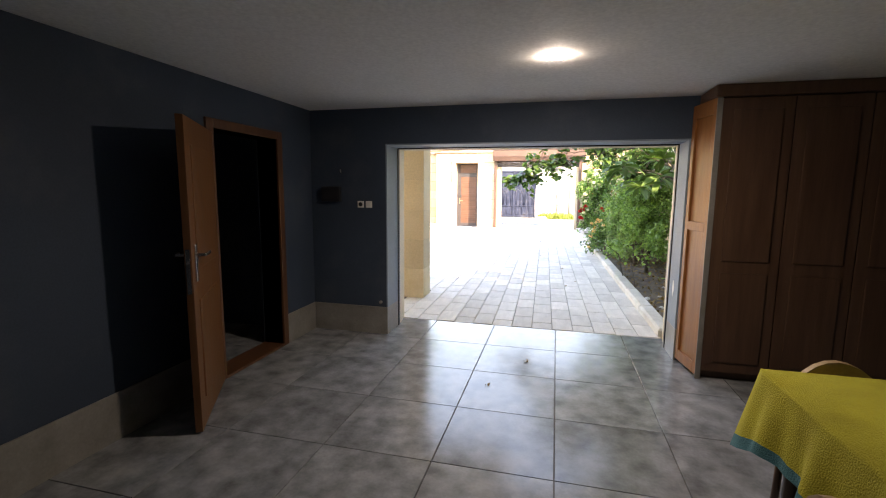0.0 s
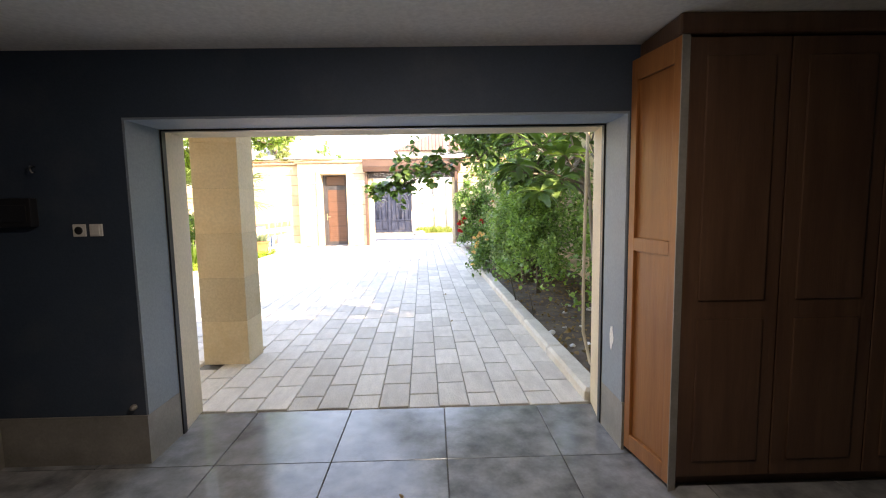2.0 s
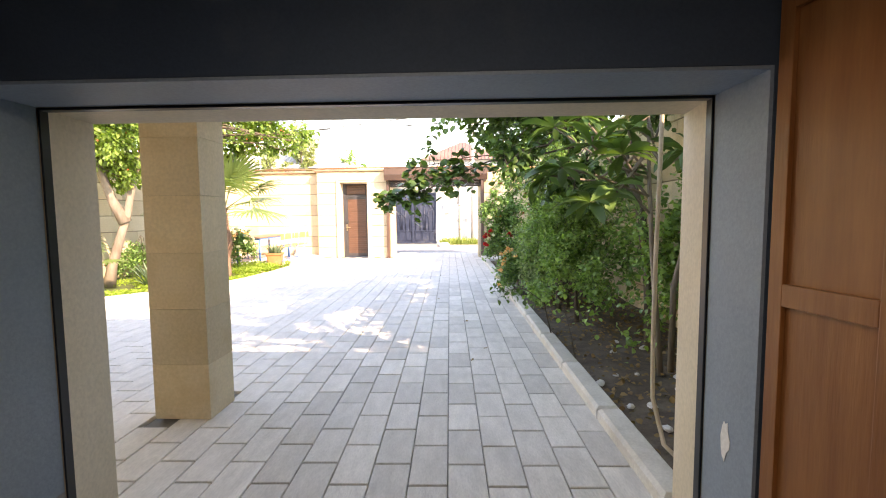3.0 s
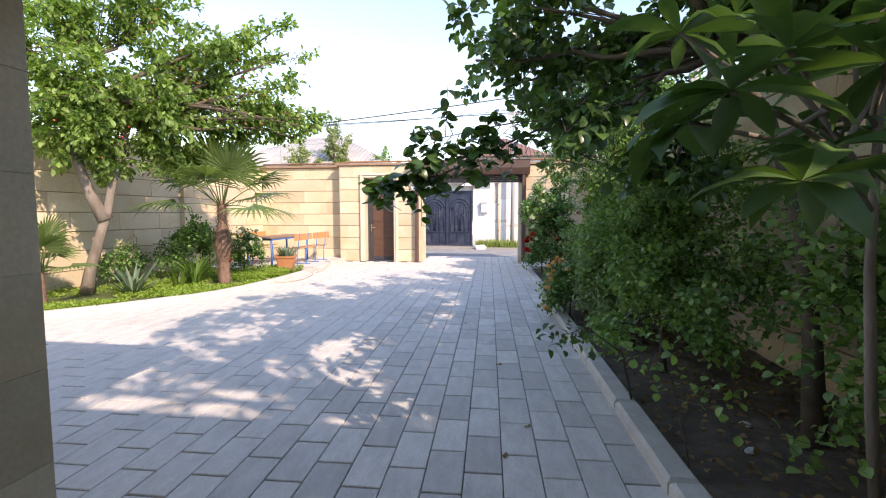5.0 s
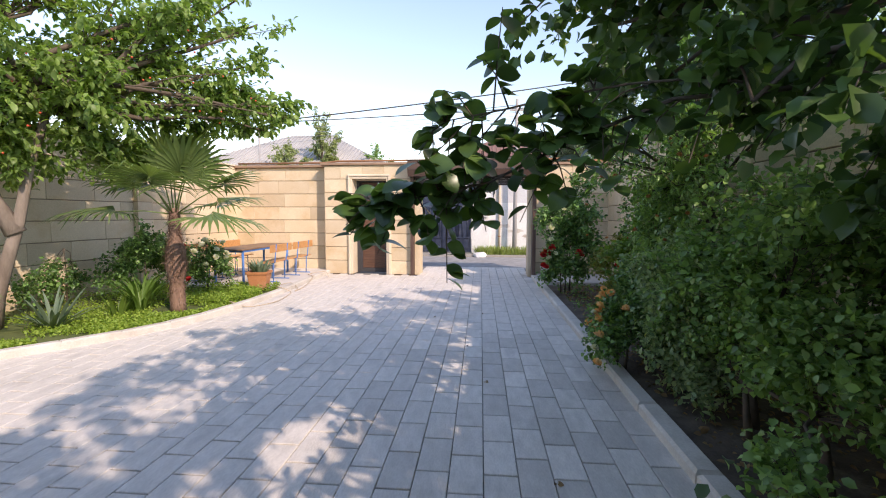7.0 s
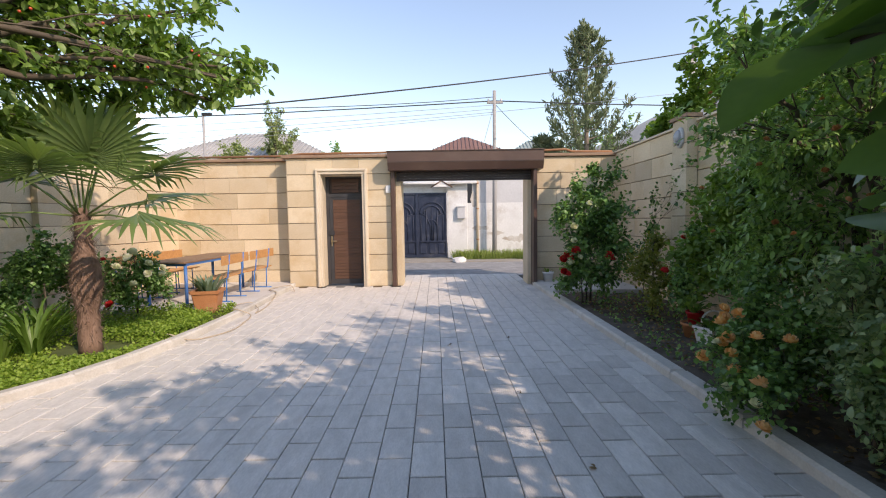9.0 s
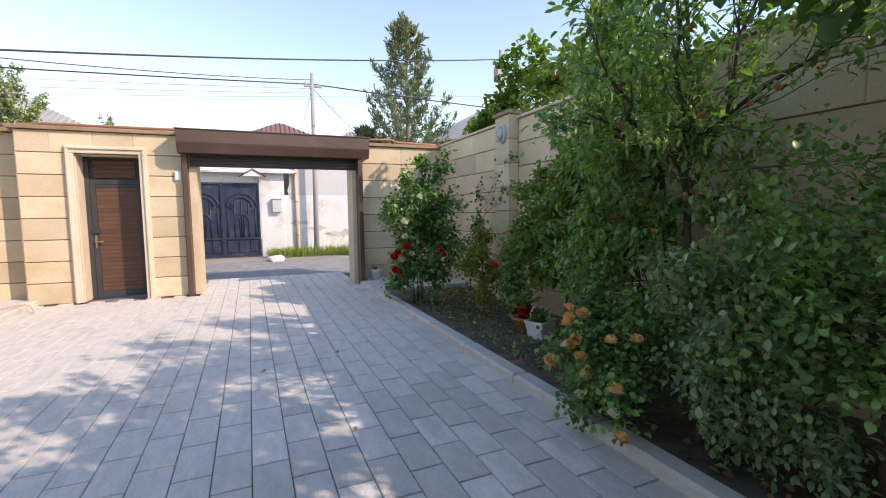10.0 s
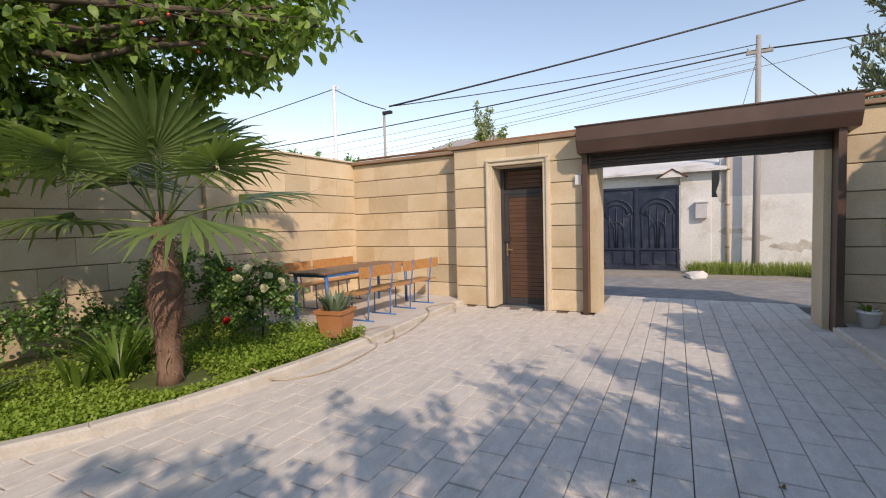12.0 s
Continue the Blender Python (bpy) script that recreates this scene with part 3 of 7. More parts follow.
# ---- yard shell: ground, kerbs, walls ----
structure(part("ground", a_box(-400, 400, -300, 700, -0.62, -0.155), M["ground"]), "dusty ground reaching the horizon", "ground")
KERB_X = lambda y: 1.045 - 0.0220 * y
TURN_P = math.degrees(math.atan(0.0185))
drive = structure(mesh_ob("driveway", [(-8.0, 0.655, -0.03), (KERB_X(0.655), 0.655, -0.03), (KERB_X(15.92), 15.92, -0.03), (-8.0, 15.92, -0.03),
                                        (-8.0, 0.655, -0.15), (KERB_X(0.655), 0.655, -0.15), (KERB_X(15.92), 15.92, -0.15), (-8.0, 15.92, -0.15)],
                          [(0, 1, 2, 3), (7, 6, 5, 4), (0, 4, 5, 1), (1, 5, 6, 2), (2, 6, 7, 3), (3, 7, 4, 0)], M["bedding"]),
                  "driveway of pale rectangular concrete pavers", "driveway")

# left kerb line
LK = [(-8.1, 4.25), (-7.2, 4.75), (-6.4, 5.45), (-5.8, 6.15), (-5.2, 6.95), (-4.85, 7.6), (-4.65, 8.4), (-4.56, 9.4), (-4.56, 10.6), (-4.64, 12.0), (-4.74, 14.1)]


def along(line, step):
    out, acc = [], 0.0
    for (ax, ay), (bx, by) in zip(line, line[1:]):
        seg = math.hypot(bx - ax, by - ay)
        while acc < seg:
            out.append((ax + (bx - ax) * acc / seg, ay + (by - ay) * acc / seg, math.degrees(math.atan2(by - ay, bx - ax))))
            acc += step
        acc -= seg
    return out


def left_edge(y):
    for (ax, ay), (bx, by) in zip(LK, LK[1:]):
        if ay <= y <= by:
            return ax + (bx - ax) * (y - ay) / (by - ay)
    return LK[-1][0] if y > LK[-1][1] else -9.0


kerb_r = structure(part("kerb_right", a_box(-0.05, 0.05, -6.4, 6.4, -0.15, -0.02, m=pose(KERB_X(7.1) + 0.07, 7.1, 0, 0, 0, TURN_P)), M["bedding"]), "pale concrete kerb along the planting bed", "kerb")
kerb_me = chamfer_mesh("kerb_stone", 0.168, 0.99, 0.2, 0.022, M["kerb"])
for i in range(13):
    y = 1.2 + i * 1.0
    piece("kerb_stone", kerb_me, kerb_r, pose(KERB_X(y) + 0.070, y, 0.085 + random.uniform(-0.002, 0.002), 0, 0, TURN_P))
kerb_l = structure(new("kerb_left"), "pale concrete kerb curving round the lawn and terrace", "kerb")
kerb_me2 = chamfer_mesh("kerb_stone", 0.13, 0.62, 0.25, 0.02, M["kerb"])
for (x, y, a), (x2, y2, a2) in zip(along(LK, 0.615), along(LK, 0.615)[1:]):
    a = math.degrees(math.atan2(y2 - y, x2 - x))
    nx_, ny_ = -math.sin(radians(a)) * 0.06, math.cos(radians(a)) * 0.06
    piece("kerb_stone", kerb_me2, kerb_l, pose((x + x2) / 2 + nx_, (y + y2) / 2 + ny_, 0.095 + random.uniform(-0.004, 0.004), 0, 0, a - 90))

# planting bed on the right, lawn and terrace on the left
def sheet(name, outline, z, mat, label, category, seed, amp=0.03, cell=0.25):
    """Uneven ground inside an outline given as left(y), right(y), y0, y1."""
    left, right, y0, y1 = outline
    ny = int((y1 - y0) / cell) + 1
    nx = 14
    v, f = [], []
    for j in range(ny + 1):
        y = y0 + (y1 - y0) * j / ny
        for i in range(nx + 1):
            x = left(y) + (right(y) - left(y)) * i / nx
            edge = 0.25 if i in (0, nx) else 1.0
            h = noise.noise(Vector((x * 1.7, y * 1.7, seed))) + 0.5 * noise.noise(Vector((x * 5, y * 5, seed)))
            v.append((x, y, z + amp * h * edge))
    for j in range(ny):
        for i in range(nx):
            a = j * (nx + 1) + i
            f.append((a, a + 1, a + nx + 2, a + nx + 1))
    return structure(mesh_ob(name, v, f, mat, smooth=True), label, category)


sheet("planting_bed", (lambda y: KERB_X(y) + 0.14, lambda y: 2.85, 0.72, 14.0), 0.02, M["soil"], "dry brown soil of the planting bed", "soil", 3, 0.05, 0.2)
sheet("lawn", (lambda y: -8.2, lambda y: left_edge(y) - 0.11, 4.4, 10.95), 0.055, M["lawn_soil"], "lawn of low green ground cover", "lawn", 7, 0.02)
terrace = structure(mesh_ob("terrace", [(-8.1, 10.95, 0.088), (left_edge(10.95) - 0.115, 10.95, 0.088), (left_edge(12.2) - 0.115, 12.2, 0.088), (-4.86, 14.2, 0.088), (-8.1, 14.2, 0.088),
                                         (-8.1, 10.95, -0.1), (left_edge(10.95) - 0.115, 10.95, -0.1), (left_edge(12.2) - 0.115, 12.2, -0.1), (-4.86, 14.2, -0.1), (-8.1, 14.2, -0.1)],
                             [(0, 1, 2, 3, 4), (0, 5, 6, 1), (1, 6, 7, 2), (2, 7, 8, 3), (3, 8, 9, 4), (4, 9, 5, 0)], M["slab"]), "pale concrete terrace under the benches", "terrace")
structure(part("step", a_box(KERB_X(13) + 0.125, 2.7, 12.45, 13.95, -0.1, 0.085, 0.008), M["slab"]), "pale concrete slab beside the gate", "step")


def stone_wall(name, ax, ay, bx, by, h, thick, label, face=1, holes=(), z0=0.0, course=0.368, seed=1, mat="stone"):
    """A wall from a to b, clad on its left-hand side (face 1) with long stones laid in courses."""
    rnd = random.Random(seed)
    L = math.hypot(bx - ax, by - ay)
    ang = math.degrees(math.atan2(by - ay, bx - ax))
    m = pose(ax, ay, 0, 0, 0, ang)
    bm = bmesh.new()
    xs = sorted({0.0, L, *[q for u in holes for q in u[:2]]})
    for a, b in zip(xs, xs[1:]):
        hole = next((u for u in holes if u[0] <= a and b <= u[1]), None)
        y0, y1 = (0.012, thick) if face > 0 else (-thick, -0.012)
        if hole:
            if hole[2] < h:
                box(bm, a, b, y0, y1, hole[2], h)
        else:
            box(bm, a, b, y0, y1, z0 - 0.15, h)
    core = structure(part(name, bm, M["stone_dark"]), label, "wall")
    core.matrix_basis = m
    cache = {}
    rows = int(round((h - z0) / course))
    ch = (h - z0) / rows
    for r in range(rows):
        za, zb = z0 + r * ch, z0 + (r + 1) * ch
        spans = [(0.0, L)]
        for u0, u1, uz in holes:
            if za + 0.02 < uz:
                spans = [q for a, b in spans for q in ((a, min(b, u0)), (max(a, u1), b)) if q[1] - q[0] > 0.03]
        for a, b in spans:
            cuts = [a]
            q = a - rnd.uniform(0, 0.5)
            while q < b - 0.55:
                q += rnd.choice((0.6, 0.75, 0.9, 1.05))
                if q > a + 0.3 and q < b - 0.3:
                    cuts.append(q)
            cuts.append(b)
            for c, d in zip(cuts, cuts[1:]):
                w = round(d - c, 2)
                key = (w,)
                if key not in cache:
                    cache[key] = chamfer_mesh("stone", w - 0.003, ch - 0.014, 0.03, 0.005, M[mat])
                o = rnd.uniform(-0.0015, 0.0015)
                yy = (-0.012 - o) if face > 0 else (0.012 + o)
                piece("stone", cache[key], core, pose((c + d) / 2, yy, (za + zb) / 2, 90 if face > 0 else -90, 0, 0))
    return core


# gate wall: recessed part on the left, projecting pier with the door, part right of the shutter
GY = 13.88
WALL_H = 2.95
stone_wall("wall_gate_recess", -7.72, 14.22, -4.85, 14.22, WALL_H - 0.02, 0.3, "sandstone-clad yard wall behind the benches", 1, z0=0.0, seed=3)
stone_wall("wall_gate_pier", -4.85, GY, -2.47, GY, WALL_H, 0.64, "sandstone-clad gate pier holding the brown door", 1, holes=((0.72, 1.78, 2.57),), seed=4)
stone_wall("wall_gate_end", 0.86, 14.0, 2.75, 14.0, WALL_H - 0.02, 0.5, "sandstone-clad wall beside the vehicle gate", 1, seed=5)
stone_wall("wall_left_yard", -8.25, 4.0, -7.62, 14.25, 2.98, 0.3, "long sandstone-clad boundary wall behind the lawn", 1, seed=6)
stone_wall("wall_right_yard", 2.78, 0.5, 2.70, 14.05, 2.98, 0.3, "long sandstone-clad boundary wall behind the shrubs", -1, seed=7)
# pier return faces
structure(part("pier_side", a_box(-4.862, -4.852, GY + 0.002, 14.20, 0, WALL_H), M["stone"]), "stone side of the gate pier", "wall")


def pilaster(name, x, y, w, d, h, side):
    core = structure(part(name, a_box(-d, 0, -w / 2, w / 2, 0, h) if side < 0 else a_box(0, d, -w / 2, w / 2, 0, h), M["stone_dark"]), "stone pilaster on the boundary wall", "pilaster")
    core.matrix_basis = pose(x, y, 0)
    n = 8
    ch = h / n
    bm = a_box(-d - 0.012, 0.0, -w / 2 - 0.012, w / 2 + 0.012, 0.005, ch - 0.006, 0.004)
    if side > 0:
        bmesh.ops.transform(bm, matrix=Matrix.Rotation(math.pi, 4, "Z"), verts=bm.verts)
    first = part("stone", bm, M["stone"], core)
    for i in range(1, n):
        piece("stone", first.data, core, pose(0, 0, i * ch))
    c = part("cap", a_box(-d - 0.05, 0.05, -w / 2 - 0.05, w / 2 + 0.05, h + 0.001, h + 0.06, 0.008), M["cap"], core, "brown stone cap")
    if side > 0:
        c.matrix_basis = pose(0, 0, 0, 0, 0, 180)
    return core


pilaster("pilaster_right", 2.70, 10.85, 0.42, 0.16, 3.05, -1)
pilaster("pilaster_left", -7.82, 10.9, 0.40, 0.10, 3.0, 1)
pilaster("pilaster_left", -8.1, 6.4, 0.40, 0.10, 3.0, 1)

# caps and the pipe along the top
bm = bmesh.new()
box(bm, -7.8, -4.9, 14.12, 14.6, WALL_H - 0.016, WALL_H + 0.05, 0.01)
box(bm, -4.95, -2.4, GY - 0.07, 14.6, WALL_H + 0.004, WALL_H + 0.07, 0.01)
box(bm, 0.9, 2.9, 13.93, 14.6, WALL_H - 0.016, WALL_H + 0.05, 0.01)
box(bm, -2.4, 0.9, 14.0, 14.6, WALL_H + 0.004, WALL_H + 0.07, 0.01)
structure(part("cap_gate_wall", bm, M["cap"]), "brown stone coping on the gate wall", "coping")
structure(part("cap_left_wall", a_box(0, 10.27, -0.06, 0.36, 2.984, 3.02, 0.006, m=pose(-8.25, 4.0, 0, 0, 0, math.degrees(math.atan2(10.25, 0.63)))), M["stone_pale"]), "thin pale coping on the boundary wall", "coping")
structure(part("cap_right_wall", a_box(2.66, 3.12, 0.5, 14.5, 2.984, 3.02, 0.006), M["stone_pale"]), "thin pale coping on the boundary wall", "coping")
tagged(tube("gas_pipe", [(-7.6, 14.35, 3.07), (-5.0, 14.36, 3.08), (-4.6, 14.2, 3.10), (-2.0, 14.2, 3.11), (1.0, 14.2, 3.10), (1.6, 14.2, 3.12), (1.75, 14.2, 3.07), (2.7, 14.25, 3.06)], 0.028, M["rust_pipe"]),
       "rust-brown gas pipe lying along the gate wall coping", "pipe")

# house front over the garage, column with a beam back to the house
structure(part("house_roof", a_box(-9.2, 3.2, -8.0, YO - 0.05, 2.502, 2.62), M["stone_pale"]), "flat roof slab of the low house front", "roof")
structure(part("house_side", a_box(-9.0, -8.8, -8.0, YM, -0.1, 2.5), M["stone_pale"]), "pale house side wall", "wall")
# slab out of view, its right edge pushed out to keep sun off the column
structure(part("porch_slab", a_box(-9.2, -0.60, YO + 0.002, 2.2, 2.40, 2.60, 0.006), M["stone_pale"]), "pale unseen porch slab, widened past the column to shade it", "slab")
col = thing("column", (-1.965, 1.81, 0), "square porch column clad in smooth sandstone blocks", "column")
for i in range(6):
    part("stone_block", a_box(-0.205, 0.205, -0.17, 0.165, i * 0.40 + 0.0007, (i + 1) * 0.40 - 0.0007, 0.0025), M["stone"], col)
part("core", a_box(-0.19, 0.19, -0.155, 0.15, 0, 2.398), M["stone_dark"], col)


# ---- door and vehicle gate in the wall ----
door = thing("gate_door", (-3.60, GY, 0), "closed brown slatted metal door in a moulded stone frame", "door")
part("stone_frame", (lambda bm: (box(bm, -0.60, -0.47, -0.055, 0.02, 0, 2.58, 0.012), box(bm, 0.47, 0.60, -0.055, 0.02, 0, 2.58, 0.012), box(bm, -0.60, 0.60, -0.055, 0.02, 2.581, 2.71, 0.012),
                                box(bm, -0.575, -0.53, -0.085, -0.05, 0.0, 2.65, 0.01), box(bm, 0.53, 0.575, -0.085, -0.05, 0.0, 2.65, 0.01), box(bm, -0.575, 0.575, -0.085, -0.05, 2.651, 2.69, 0.01), bm)[-1])(bmesh.new()), M["stone_pale"], door, "pale moulded stone frame")
part("reveal", (lambda bm: (box(bm, -0.53, -0.458, 0.021, 0.46, 0, 2.56), box(bm, 0.458, 0.53, 0.021, 0.46, 0, 2.56), box(bm, -0.53, 0.53, 0.021, 0.46, 2.561, 2.569), bm)[-1])(bmesh.new()), M["stone_pale"], door)
part("steel_frame", (lambda bm: (box(bm, -0.456, -0.385, 0.22, 0.29, 0, 2.58), box(bm, 0.385, 0.456, 0.22, 0.29, 0, 2.58), box(bm, -0.384, 0.384, 0.22, 0.29, 2.08, 2.16), box(bm, -0.384, 0.384, 0.22, 0.29, 2.53, 2.58), bm)[-1])(bmesh.new()), M["gate_frame"], door, "charcoal steel frame")
part("backing", a_box(-0.384, 0.384, 0.26, 0.28, 0.01, 2.53), M["shutter_dark"], door)
part("stile", (lambda bm: (box(bm, -0.383, -0.30, 0.228, 0.259, 0.015, 2.079, 0.004), box(bm, 0.34, 0.383, 0.228, 0.259, 0.015, 2.079, 0.004), box(bm, -0.30, 0.34, 0.228, 0.259, 0.015, 0.13, 0.004), box(bm, -0.30, 0.34, 0.228, 0.259, 2.02, 2.079, 0.004), bm)[-1])(bmesh.new()), M["gate_frame"], door)
slat = None
for i in range(25):
    if slat is None:
        bm = a_box(-0.299, 0.339, 0.236, 0.2595, 0.0, 0.0735, 0.005)
        slat = part("slat", bm, M["gate_slat"], door)
        slat.matrix_basis = pose(0, 0, 0.133)
    else:
        piece("slat", slat.data, door, pose(0, 0, 0.133 + i * 0.0755))
for i in range(4):
    piece("slat", slat.data, door, pose(-0.02, 0, 2.19 + i * 0.08))
h = part("handle", (lambda bm: (box(bm, -0.355, -0.325, 0.212, 0.228, 0.92, 1.16, 0.004), box(bm, -0.352, -0.328, 0.17, 0.212, 1.03, 1.055), box(bm, -0.352, -0.21, 0.165, 0.185, 1.03, 1.055, 0.006), bm)[-1])(bmesh.new()), M["brass"], door, "worn brass handle and plate")
part("lock_box", a_box(-0.38, -0.27, 0.185, 0.228, 1.19, 1.29, 0.008), M["gate_frame"], door)

for o in door.children:
    if o.name.split(".")[0] not in ("stone_frame", "reveal"):
        o.location.y += 0.12

gate = thing("roller_shutter", (-0.79, GY, 0), "brown roller shutter rolled up into its box over the gateway", "shutter")
pr = [(-0.38, 3.02), (-0.38, 2.78), (-0.30, 2.62), (0.15, 2.62), (0.15, 3.02)]
v = [(x, y, z) for x in (-1.70, 1.74) for y, z in pr]
part_box = mesh_ob("box", v, [(4, 3, 2, 1, 0), (5, 6, 7, 8, 9)] + [(i, (i + 1) % 5, 5 + (i + 1) % 5, 5 + i) for i in range(5)], M["shutter"], gate, "brown folded metal shutter box")
part("seam", a_box(-1.702, 1.742, -0.386, -0.379, 2.79, 2.80), M["shutter_dark"], gate)
part("top_edge", a_box(-1.72, 1.76, -0.40, 0.17, 3.021, 3.04, 0.004), M["shutter"], gate)
for i in range(4):
    part("slat", a_box(-1.55, 1.52, -0.02 + 0.0 * i, 0.03, 2.40 + i * 0.058, 2.40 + i * 0.058 + 0.054, 0.006), M["shutter_dark"], gate)
part("guide_rail", a_box(-1.66, -1.575, -0.14, 0.20, 0, 2.62, 0.004), M["shutter"], gate)
part("guide_rail", a_box(1.53, 1.615, -0.26, 0.20, 0, 2.62, 0.004), M["shutter"], gate)
bm = bmesh.new()
box(bm, -2.362, -2.24, GY + 0.02, 14.5, 0, 2.75, 0.004)
box(bm, 0.655, 0.738, GY + 0.02, 14.5, 0, 2.75, 0.004)
structure(part("gate_reveal", bm, M["stone"]), "sandstone reveals of the vehicle gateway", "reveal")
structure(part("gate_lintel", a_box(-2.47, 0.86, 14.04, 14.5, 2.64, WALL_H), M["stone_pale"]), "pale stone lintel over the vehicle gateway", "lintel")
bx = thing("wall_box", (-2.53, GY - 0.012, 2.14), "small white intercom box on the gate pier", "box")
part("case", a_box(-0.055, 0.055, -0.05, 0, 0, 0.17, 0.008), M["white_plastic"], bx)
part("lid", a_box(-0.045, 0.045, -0.056, -0.05, 0.012, 0.158, 0.002), M["white_plastic"], bx)


# ---- garage things ----
side = thing("side_door", (X0 + 0.01, DL0 - 0.04, 0), "open brown wooden door with chrome handle", "door", rz=-59.0)
part("leaf", (lambda bm: (box(bm, 0.0, 0.80, -0.02, 0.02, 0.012, 1.87, 0.003), bm)[-1])(bmesh.new()), M["leaf_wood"], side)
for z0, z1 in ((0.18, 0.80), (0.98, 1.72)):
    part("panel", a_box(0.12, 0.68, -0.028, 0.028, z0, z1, 0.008), M["leaf_wood"], side)
hd = part("handle", (lambda bm: (box(bm, 0.70, 0.74, -0.03, 0.03, 0.92, 1.14, 0.004), box(bm, 0.712, 0.728, -0.075, 0.075, 1.07, 1.086), box(bm, 0.60, 0.728, -0.085, -0.07, 1.07, 1.088, 0.005), box(bm, 0.60, 0.728, 0.07, 0.085, 1.07, 1.088, 0.005), bm)[-1])(bmesh.new()), M["chrome"], side, "chrome lever handle")
part("edge_lock", a_box(0.7995, 0.8035, -0.011, 0.011, 0.86, 1.12), M["chrome"], side)
bm = bmesh.new()
box(bm, X0 - 0.2, X0 + 0.02, DL0 - 0.07, DL0, 0, DT + 0.07, 0.006)
box(bm, X0 - 0.2, X0 + 0.02, DL1, DL1 + 0.07, 0, DT + 0.07, 0.006)
box(bm, X0 - 0.2, X0 + 0.02, DL0 + 0.001, DL1 - 0.001, DT, DT + 0.07, 0.006)
box(bm, X0 - 0.2, X0 + 0.02, DL0 + 0.001, DL1 - 0.001, 0, 0.02, 0.004)
structure(part("door_frame", bm, M["frame_wood"]), "brown wooden frame of the side doorway", "door frame")

ward = thing("built_in_cabinet", (1.02, YF, 0), "dark brown built-in wooden cabinet reaching the ceiling", "cabinet")
WW = 1.50
part("body", (lambda bm: (box(bm, 0.077, WW, -0.36, -0.005, 0.06, 2.20), box(bm, 0.10, WW, -0.33, -0.01, 0, 0.06), bm)[-1])(bmesh.new()), M["cabinet"], ward)
part("cornice", (lambda bm: (box(bm, 0.04, WW + 0.01, -0.41, -0.002, 2.16, 2.249, 0.012), bm)[-1])(bmesh.new()), M["cabinet"], ward)
for i in range(3):
    x0 = 0.094 + i * 0.467
    dd = part("door", a_box(x0 + 0.003, x0 + 0.462, -0.385, -0.362, 0.07, 2.15, 0.003), M["cabinet"], ward)
    part("door_panel", a_box(x0 + 0.075, x0 + 0.392, -0.394, -0.386, 0.95, 2.07, 0.006), M["cabinet"], dd)
    part("door_panel", a_box(x0 + 0.075, x0 + 0.392, -0.394, -0.386, 0.15, 0.86, 0.006), M["cabinet"], dd)
# slanted end panel with two fields, daylight painted in by a lighter orange wood
e0, e1 = Vector((0.012, -0.015, 0)), Vector((0.074, -0.385, 0))
ux = (e1 - e0).normalized()
uy = Vector((-ux.y, ux.x, 0))
em = Matrix(((ux.x, -uy.x, 0, e0.x), (ux.y, -uy.y, 0, e0.y), (0, 0, 1, 0), (0, 0, 0, 1)))
EL = (e1 - e0).length
endp = part("end_panel", a_box(0, EL, -0.018, 0.0, 0.03, 2.16, 0.0, em), M["end_wood_lit"], ward, "slanted end panel, orange-brown with daylight put into the colour")
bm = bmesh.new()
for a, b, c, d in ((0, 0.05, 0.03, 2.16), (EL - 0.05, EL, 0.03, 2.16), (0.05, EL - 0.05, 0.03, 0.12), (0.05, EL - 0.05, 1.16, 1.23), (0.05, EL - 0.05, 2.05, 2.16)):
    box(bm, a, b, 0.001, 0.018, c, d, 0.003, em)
part("end_frame", bm, M["end_wood_lit"], ward)
part("edge_strip", a_box(EL - 0.002, EL + 0.004, -0.02, 0.020, 0.0, 2.16, 0.0, em), M["skirting"], ward, "pale edge strip")

lamp = thing("ceiling_light", (-0.08, -1.31, CEIL), "round white LED ceiling light, switched on", "lamp")
lathe("rim", [(0.045, -0.001), (0.051, -0.002), (0.051, -0.006), (0.046, -0.007)], M["white_plastic"], lamp)
lathe("diffuser", [(0.0485, -0.0075), (0.046, -0.0105), (0.03, -0.0135), (0.005, -0.0145)], M["lamp"], lamp)

for i, x in enumerate((-1.945, -1.857)):
    sw = thing("light_switch" if i else "socket", (x, YF, 1.32), "small square white wall switch" if i else "small square white wall socket", "switch", "switches by the opening")
    part("plate", a_box(-0.033, 0.033, -0.010, 0, -0.033, 0.033, 0.003), M["white_plastic"], sw)
    if i:
        part("rocker", a_box(-0.022, 0.022, -0.015, -0.010, -0.026, 0.026, 0.002), M["white_plastic"], sw)
    else:
        lathe("well", [(0.021, 0.0), (0.021, 0.004), (0.012, 0.004)], M["black_plastic"], sw, m=pose(0, -0.0105, 0, 90, 0, 0), sides=16)
fb = thing("fuse_box", (-2.255, YF, 1.42), "black plastic fuse box on the blue wall", "box")
part("case", a_box(-0.10, 0.10, -0.05, 0, -0.075, 0.075, 0.006), M["black_plastic"], fb)
part("flap", a_box(-0.08, 0.08, -0.056, -0.05, -0.05, 0.04, 0.003), M["black_plastic"], fb)
hk = thing("wall_hook", (-2.15, YF, 1.66), "small bent metal hook on the blue wall", "hook")
tube("wire", [(0, 0.004, 0), (0, -0.03, 0), (0.008, -0.04, -0.015), (0.012, -0.035, -0.035), (0.02, -0.025, -0.03)], 0.004, M["chrome"], hk)
